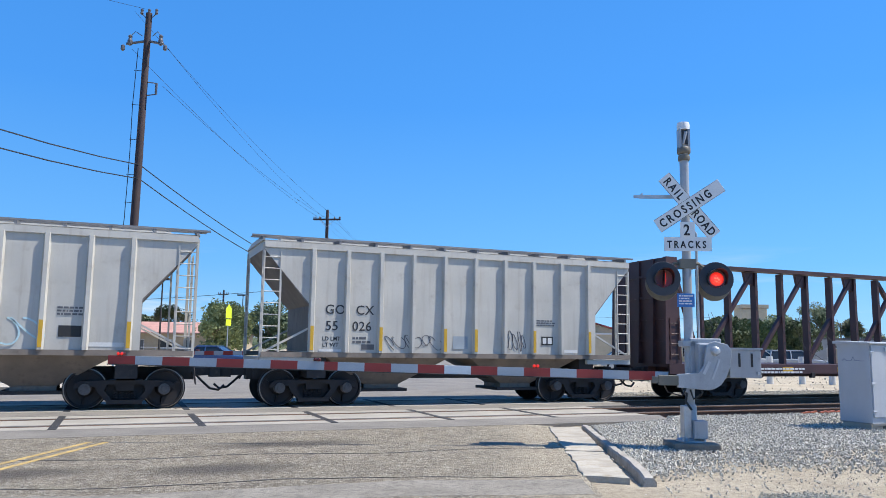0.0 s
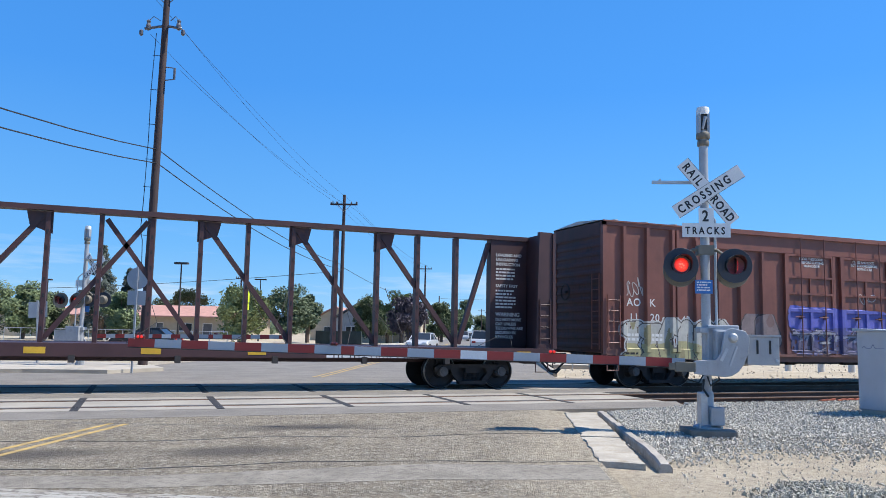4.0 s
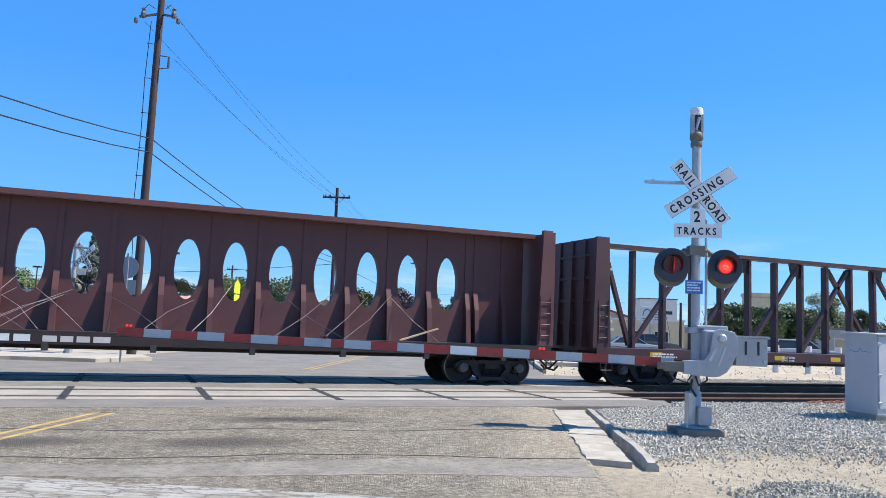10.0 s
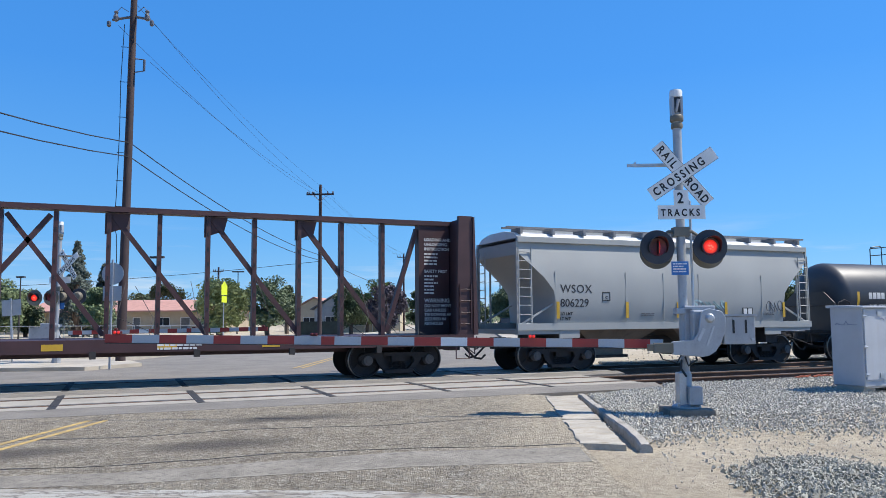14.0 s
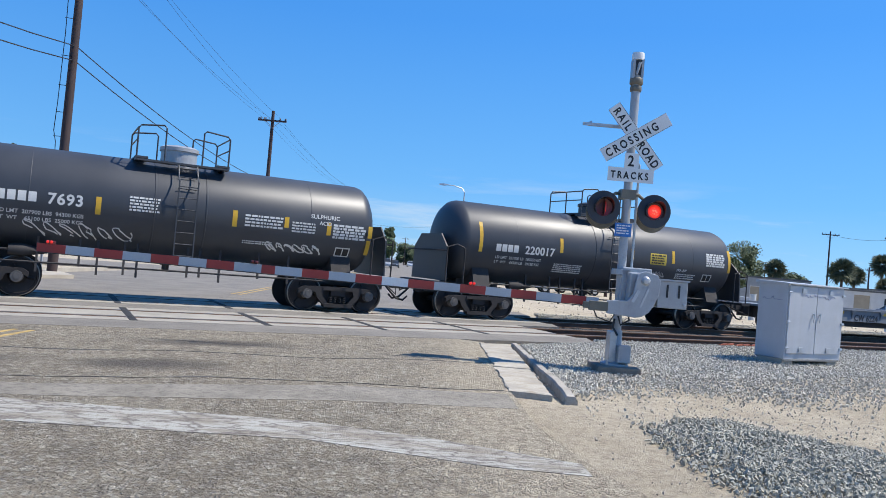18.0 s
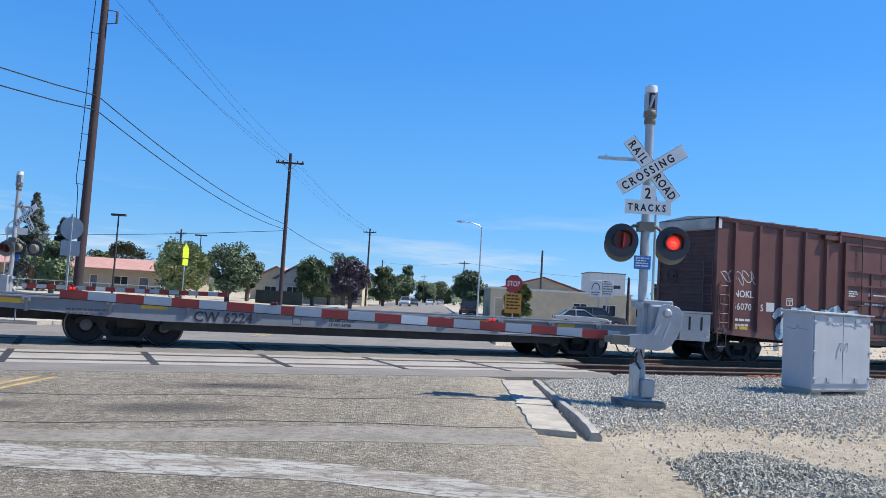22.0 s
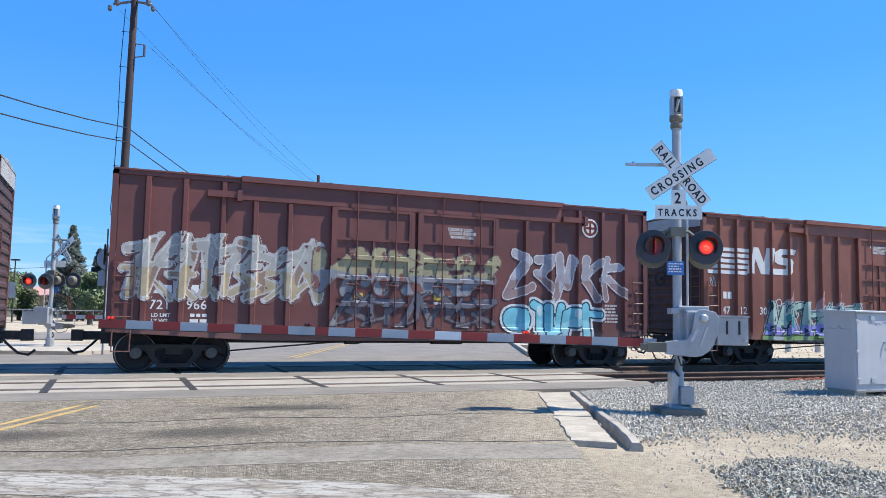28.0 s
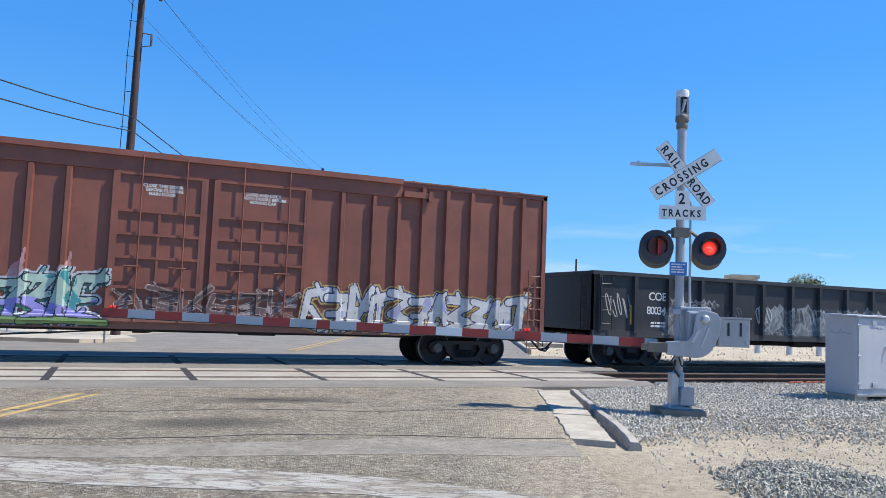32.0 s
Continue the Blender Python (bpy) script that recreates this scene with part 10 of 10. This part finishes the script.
wires("power_line", "thin distant power line", [((*spot(790, 140), 7.6), (*spot(935, 150), 9.0), 0.5), ((*spot(935, 150), 9.0), (*spot(1300, 150), 8.0), 0.8), ((*spot(1415, 115, Y2), 10.5), (*spot(1527, 112, Y2), 10.3), 0.4)], 0.02)


def street_lamp(p, h, reach, label, turn, box=False):
    root = thing("street_lamp", label, "street lamp", at=pose(p[0], p[1], 0, 0, 0, turn), group="street lamps")
    part("pole", Geo().rod((0, 0, -0.1), (0, 0, h - (0 if box else 0.2)), 0.09, 0.055, 10), M_STEEL if not box else M_UNDER, root, smooth=True)
    if box:
        part("lamp_head", Geo().box(-reach, reach, -0.16, 0.16, h - 0.04, h + 0.12), M_UNDER, root)
    else:
        part("arm", Geo().pipe([(0, 0, h - 0.3), (-0.25, 0, h + 0.05), (-reach * 0.6, 0, h + 0.22), (-reach, 0, h + 0.25)], 0.04), M_STEEL, root, smooth=True)
        part("lamp_head", Geo().loft([[(-reach + 0.1, -0.08, h + 0.22), (-reach + 0.1, 0.08, h + 0.22), (-reach + 0.1, 0.08, h + 0.3), (-reach + 0.1, -0.08, h + 0.3)], [(-reach - 0.3, -0.16, h + 0.16), (-reach - 0.3, 0.16, h + 0.16), (-reach - 0.3, 0.12, h + 0.34), (-reach - 0.3, -0.12, h + 0.34)], [(-reach - 0.7, -0.1, h + 0.2), (-reach - 0.7, 0.1, h + 0.2), (-reach - 0.7, 0.08, h + 0.3), (-reach - 0.7, -0.08, h + 0.3)]]), M_STEEL, root)


street_lamp((32.5, 61.2), 8.4, 1.6, "silver cobra-head street lamp", ACROSS)
street_lamp(spot(333, 62), 6.6, 0.55, "dark square-headed lot lamp", ACROSS, True)
street_lamp(spot(474, 100), 7.8, 0.75, "dark square-headed lot lamp", ACROSS, True)
street_lamp(spot(100, 78), 6.0, 0.4, "dark square-headed lot lamp", ACROSS, True)


# ---- signs ----
M_SIGNBACK = worn("bare aluminium sign back", (0.42, 0.44, 0.46), 0.5, 0.3, spread=0.08)
M_STOP = worn("red sign sheeting", (0.40, 0.03, 0.03), 0.45, spread=0.06)
M_AMBER = worn("amber sign sheeting", (0.55, 0.26, 0.03), 0.5, spread=0.06)
M_LIME = worn("fluorescent yellow-green sheeting", (0.62, 0.72, 0.02), 0.5, spread=0.04)


def sign_post(at, label, h, plates, lean=0.0):
    root = thing("road_sign", label, "road sign", at=at @ pose(0, 0, 0, 0, lean, 0), group="road signs")
    part("post", Geo().box(-0.03, 0.03, -0.02, 0.03, -0.2, h), M_STEEL, root)
    for shape, w, hh, z, mat, words in plates:
        g = Geo()
        if shape == "round":
            g.turned([(0.02, -0.032), (w / 2, -0.032), (w / 2, -0.026), (0.02, -0.026)], "y", (0, 0, z), 32)
        elif shape == "oct":
            pts = [(w / 2 / math.cos(math.pi / 8) * math.cos(math.pi / 8 + k * math.pi / 4), z + w / 2 / math.cos(math.pi / 8) * math.sin(math.pi / 8 + k * math.pi / 4)) for k in range(8)]
            g.prism(pts, "y", -0.032, -0.026)
        elif shape == "house":
            g.prism([(-w / 2, z - hh / 2), (w / 2, z - hh / 2), (w / 2, z + hh * 0.15), (0, z + hh / 2), (-w / 2, z + hh * 0.15)], "y", -0.032, -0.026)
        else:
            g.box(-w / 2, w / 2, -0.032, -0.026, z - hh / 2, z + hh / 2)
        pl = part("plate", g, mat, root)
        if words == "STOP":
            part("lettering", text_mesh("STOP", 0.34, M_WHITE, 1.05, bold=0.006), M_WHITE, pl, at=pose(-0.31, -0.036, z - 0.12) @ Matrix.Diagonal((0.70, 1.0, 1.0, 1.0)))
            part("border", Geo().prism([((w / 2 - 0.03) / math.cos(math.pi / 8) * math.cos(math.pi / 8 + k * math.pi / 4), z + (w / 2 - 0.03) / math.cos(math.pi / 8) * math.sin(math.pi / 8 + k * math.pi / 4)) for k in range(8)], "y", -0.033, -0.0322), M_STOP, pl)
        elif words:
            bars(-w / 2 + 0.08, w / 2 - 0.06, z + hh / 2 - 0.08, words, 0.07, M_BLACK, pl, -0.034, seed=6, gap=2.1)
    return root


FACE, AWAY = ACROSS, ACROSS + 180
sign_post(pose(18.42, 31.2, 0, 0, 0, FACE), "red octagonal stop sign above an amber notice board", 2.7, [("oct", 0.78, 0, 2.53, M_STOP, "STOP"), ("rect", 0.76, 0.92, 1.62, M_AMBER, 5)])
sign_post(pose(-0.25, 28.6, 0, 0, 0, AWAY), "back of a round sign above a square grey plate", 3.7, [("round", 0.76, 0, 3.22, M_SIGNBACK, 0), ("rect", 0.64, 0.5, 2.55, M_SIGNBACK, 0)])
q = spot(92, 30)
sign_post(pose(q[0], q[1], 0, 0, 0, AWAY), "back of a leaning rectangular road sign", 2.5, [("rect", 0.75, 0.6, 2.15, M_SIGNBACK, 0)], lean=4.0)
q = spot(450, 55)
sign_post(pose(q[0], q[1], 0, 0, 0, ACROSS + 82), "yellow-green school crossing sign on a post", 4.4, [("house", 0.9, 1.0, 3.9, M_LIME, 0), ("rect", 0.8, 0.45, 3.1, M_LIME, 0)])
q = spot(1062, 66, YB)
board = thing("shop_sign", "white double-panel business sign board on posts", "sign board", at=pose(q[0], q[1], 0, 0, 0, ACROSS))
for x in (-0.2, 0.5):
    part("post", Geo().rod((x, 0, 0), (x, 0, 2.7), 0.07), M_STEEL, board)
for x0, x1 in ((-1.0, 0.05), (0.09, 1.0)):
    part("panel", Geo().box(x0, x1, -0.1, 0.1, 2.6, 4.0), M_WHITEWALL, board, bevel=0.02)
part("logo_shape", Geo().loft([[(-0.48 + 0.38 * math.cos(a), y, 3.2 + 0.6 * math.sin(a)) for a in [math.pi * k / 12 for k in range(13)]] + [(-0.48 + 0.30 * math.cos(a), y, 3.2 + 0.5 * math.sin(a)) for a in [math.pi * k / 12 for k in range(12, -1, -1)]] for y in (-0.105, -0.1)]), M_GREYROOF, board)
bars(0.15, 0.95, 3.98, 6, 0.09, M_GREYROOF, board, -0.103, seed=2, gap=2.3)
bars(-0.85, -0.1, 3.02, 2, 0.1, M_GREYROOF, board, -0.103, seed=3, gap=2.0)


# ---- posts, fences ----
white_post = thing("bollard", "thick white concrete bollard", "bollard", at=pose(*spot(1190, 42, Y2), 0), group="white bollards")
part("shaft", Geo().rod((0, 0, -0.2), (0, 0, 1.35), 0.17, 0.165, 14), M_WHITEWALL, white_post, smooth=True)
for px in (1242, 1290, 1336, 1525, 1555, 1590, 1640, 1700):
    copy_thing(white_post, pose(*spot(px, 42, Y2), 0))
g = Geo()
p0, p1 = Vector((*spot(30, 66), 0)), Vector((*spot(420, 64), 0))
fence = thing("chain_link_fence", "low grey pipe and mesh fence round a school yard", "fence")
for k in range(14):
    q = p0.lerp(p1, k / 13)
    part("post", Geo().rod(q, q + Z * 1.25, 0.03, n=6), M_STEEL, fence)
part("top_rail", Geo().pipe([p0 + Z * 1.25, p1 + Z * 1.25], 0.025), M_STEEL, fence)
part("bottom_rail", Geo().pipe([p0 + Z * 0.15, p1 + Z * 0.15], 0.02), M_STEEL, fence)
wall_p, wall_q = spot(575, 90), spot(655, 88)
tagged(part("garden_wall", Geo().beam((*wall_p, 0.7), (*wall_q, 0.7), 0.2, 1.5), worn("dark green fence cloth", (0.03, 0.045, 0.045), 0.9), None), "dark cloth-covered fence along a yard", "fence")


# ---- parked vehicles ----
def car_body(paint, kind):
    """Side outline (x, z) of a car body and of its glasshouse."""
    if kind == "suv":
        return [(-2.3, 0.35), (-2.35, 0.8), (-2.25, 1.05), (-1.3, 1.1), (-0.2, 1.12), (1.0, 1.1), (2.1, 0.98), (2.3, 0.75), (2.3, 0.35)], [(-2.15, 1.06), (-1.95, 1.68), (0.25, 1.70), (1.05, 1.08)]
    return [(-2.2, 0.32), (-2.25, 0.75), (-2.0, 0.95), (-1.2, 0.98), (0.9, 0.96), (1.9, 0.86), (2.2, 0.66), (2.2, 0.32)], [(-1.75, 0.95), (-1.15, 1.42), (0.1, 1.45), (0.95, 0.95)]


M_TYRE = worn("tyre rubber", (0.02, 0.02, 0.02), 0.8)
M_CHROME = worn("alloy rim", (0.5, 0.5, 0.5), 0.3, 0.8)


def vehicle(at, paint, kind, label, name="parked_car"):
    root = thing(name, label, "car", at=at, group="cars in the street")
    low, top = car_body(paint, kind)
    part("body", Geo().prism(low, "y", -0.88, 0.88), paint, root, bevel=0.06)
    cab = part("cabin", Geo().loft([[(x, -0.84 + 0.16 * (z > 1.2), z) for x, z in top], [(x, 0.84 - 0.16 * (z > 1.2), z) for x, z in top]]), M_PANE, root, "dark glazed cabin")
    zt = max(z for x, z in top)
    xs = [x for x, z in top if z > 1.2]
    part("roof_panel", Geo().box(min(xs), max(xs), -0.68, 0.68, zt - 0.01, zt + 0.05), paint, root, bevel=0.03)
    for y in (-1, 1):
        pil = Geo()
        for (xa, za), (xb, zb) in zip(top, top[1:]):
            pil.beam((xa, y * (0.85 - 0.16 * (za > 1.2)), za), (xb, y * (0.85 - 0.16 * (zb > 1.2)), zb), 0.06, 0.06)
        pil.beam((-0.6, y * 0.86, top[0][1]), (-0.6, y * 0.7, zt), 0.06, 0.08)
        part("window_frame", pil, paint, root)
    for x in (-1.4, 1.4):
        for y in (-0.86, 0.86):
            w = part("wheel", Geo().turned([(0.18, -0.1), (0.33, -0.1), (0.34, 0.0), (0.33, 0.1), (0.18, 0.1)], "y", (0, 0, 0), 20), M_TYRE, root, at=pose(x, y, 0.33))
            part("rim", Geo().turned([(0.02, -0.11), (0.2, -0.105), (0.2, 0.105), (0.02, 0.11)], "y", (0, 0, 0), 14), M_CHROME, w)
    for y in (-0.6, 0.6):
        part("headlight", Geo().box(2.2 if kind != "suv" else 2.28, 2.23 if kind != "suv" else 2.32, y - 0.18, y + 0.18, 0.62, 0.76), M_WHITE, root)
        part("tail_light", Geo().box(-2.27 if kind != "suv" else -2.37, -2.2 if kind != "suv" else -2.3, y - 0.15, y + 0.15, 0.7, 0.88), M_STOP, root)
    return root


def car_colour(name, c):
    n = Nodes(name)
    n.bsdf.inputs["Coat Weight"].default_value = 0.5
    return n.shade(c, 0.35, 0.2)


C_WHITE, C_BLACK, C_BLUE, C_SILVER, C_GREY = car_colour("white car paint", (0.6, 0.6, 0.6)), car_colour("black car paint", (0.015, 0.015, 0.018)), car_colour("blue car paint", (0.03, 0.08, 0.2)), car_colour("silver car paint", (0.4, 0.42, 0.44)), car_colour("dark grey car paint", (0.07, 0.075, 0.08))
ALONG = math.degrees(math.atan2(RD.y, RD.x))
for px, dep, yw, turn, mat, kind, lab in (
    (840, 84, 24.99, ALONG, C_BLACK, "suv", "black van parked in the street"), (742, 150, 24.99, ALONG + 180, C_GREY, "car", "dark car parked at the kerb"), (728, 140, 24.99, ALONG + 180, C_SILVER, "suv", "silver car parked at the kerb"), (771, 200, 24.99, ALONG + 180, C_WHITE, "car", "white car parked far along the street"), (790, 230, 24.99, ALONG, C_WHITE, "car", "white car far along the street"),
    (1040, 62, 24.99, ACROSS, C_SILVER, "car", "silver car parked by the cream shop"), (1068, 66, 24.99, ACROSS, C_GREY, "suv", "dark grey car parked by the shop"),
    (1172, 60, Y2, ACROSS, C_WHITE, "suv", "white pickup parked by the trees"), (1232, 60, Y2, ACROSS, C_SILVER, "suv", "silver car parked by the trees"), (1205, 63, Y2, ACROSS, C_WHITE, "car", "white car parked by the trees"), (1560, 58, Y2, ACROSS, C_GREY, "car", "dark car parked by the workshop")):
    q = spot(px, dep, yw)
    vehicle(pose(q[0], q[1], -0.04, 0, 0, turn), mat, kind, lab)


def street_route(kind):
    """Corner points (along, across) of a way through the side street."""
    if kind == "away":
        return [(47.5, -150), (47.5, -10), (50.5, -3.5), (58, -1.0), (400, -1.0)]
    return [(400, -5.5), (62, -5.5), (54.5, -7.0), (51.5, -11.5), (51.5, -170)]


def along_route(points, d):
    """Place and heading d metres along a line of points."""
    for (a0, b0), (a1, b1) in zip(points, points[1:]):
        leg = math.hypot(a1 - a0, b1 - b0)
        if d <= leg or (a1, b1) == points[-1]:
            f = min(1.0, max(0.0, d / leg))
            way = RD * (a1 - a0) + RN * (b1 - b0)
            p = at_road(a0 + (a1 - a0) * f, b0 + (b1 - b0) * f, 0.0)
            return p, math.degrees(math.atan2(way.y, way.x))
        d -= leg


DRIVEN = []
for mat, kind, label, way, when, across in ((C_BLUE, "car", "dark blue car driving along the side street", "away", 0.0, -15.9), (C_WHITE, "suv", "white utility car driving along the side street", "away", 2.1, -16.8), (C_WHITE, "car", "white car driving along the side street", "left", 4.8, -12.6), (C_BLACK, "car", "dark car driving along the side street", "left", 4.5, -32.0)):
    points = street_route(way)
    before = across + 150 if way == "away" else 338 + math.hypot(7.5, 1.5) + math.hypot(3.0, 4.5) - 11.5 - across
    DRIVEN.append((vehicle(pose(0, 0, 0), mat, kind, label, "car"), points, before - 17.0 * when))

# far ridge on the horizon, its haze put into the blue colour
g = Geo()
pts = [(x, 2300, 0) for x in range(200, 2600, 100)]
prof = [26 + 22 * math.sin(k * 0.5) + 12 * math.sin(k * 1.3 + 1) for k in range(len(pts))]
g.add([(x, y, -1) for x, y, _ in pts] + [(x, y, max(4, h)) for (x, y, _), h in zip(pts, prof)], [(k, k + 1, len(pts) + k + 1, len(pts) + k) for k in range(len(pts) - 1)])
tagged(part("backdrop", g, worn("hazy blue hills", (0.33, 0.40, 0.50), 1.0, spread=0.06, grain=0.01, patch=0.002), None), "faint blue hills on the horizon", "hills", kind="structure")


# ---- what moves ----
GONE = [(0, -0.00), (0.5, 3.65), (1, 7.27), (1.5, 10.66), (2, 14.10), (2.5, 17.59), (4.5, 31.55), (5, 35.03), (5.5, 38.51), (6, 41.98), (6.5, 45.43), (7, 48.86), (7.5, 52.28), (10, 69.28), (10.5, 72.66), (11, 76.01), (11.5, 79.33), (12, 82.63), (12.5, 85.94), (13, 89.26), (13.5, 92.55), (15.5, 105.93), (16, 109.34), (16.5, 112.67), (17, 115.96), (17.5, 119.20), (18, 122.39), (18.5, 125.63), (19, 128.88), (19.5, 132.12), (20, 135.32), (20.5, 138.53), (21, 141.73), (22, 148.14), (22.5, 151.36), (23, 154.57), (23.5, 157.79), (24, 160.99), (24.5, 164.16), (25, 167.35), (25.5, 170.52), (26, 173.67), (26.5, 176.81), (28.5, 189.34), (29, 192.45), (29.5, 195.56), (30, 198.65), (30.5, 201.78), (31, 204.99), (31.5, 208.14), (32, 211.26)]


def travelled(t):
    """Metres that the train has gone at t seconds."""
    return float(np.interp(t, [r[0] for r in GONE], [r[1] for r in GONE]))


def motions():
    """The train rolls past to the left, its wheels turning on the rails; cars use the side street."""
    for car, centre in CARS:
        walk(car, [(t, pose(centre - s, FAR_Y, 0)) for t, s in GONE])
    for car, points, start in DRIVEN:
        rows, head = [], None
        for k in range(129):
            p, turn = along_route(points, start + 17.0 * k / 4)
            head = turn if head is None else head + 0.6 * ((turn - head + 180) % 360 - 180)
            rows.append((k / 4, pose(p[0], p[1], 0, 0, 0, head)))
        walk(car, rows)
    # the crossing lamps flash by turns, imitated: an added disc swings its lit face forward on each beat
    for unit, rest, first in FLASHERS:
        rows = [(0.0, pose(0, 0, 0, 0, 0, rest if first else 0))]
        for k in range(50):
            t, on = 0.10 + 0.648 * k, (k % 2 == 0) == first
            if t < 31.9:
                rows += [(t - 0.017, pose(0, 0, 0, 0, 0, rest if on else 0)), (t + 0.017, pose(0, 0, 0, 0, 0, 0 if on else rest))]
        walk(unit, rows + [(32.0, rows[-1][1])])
    for s in (-1, 1):
        spin = [(k / 10, pose(s * 0.89, 0, 0.494, 0, -math.degrees(travelled(k / 10) / 0.484), 0)) for k in range(321)]
        lead = WHEELSETS[s][0]
        walk(lead, spin)
        for other in WHEELSETS[s][1:]:
            other.rotation_mode = "QUATERNION"
            other.animation_data_create()
            other.animation_data.action = lead.animation_data.action
            other.animation_data.action_slot = lead.animation_data.action_slot


motions()
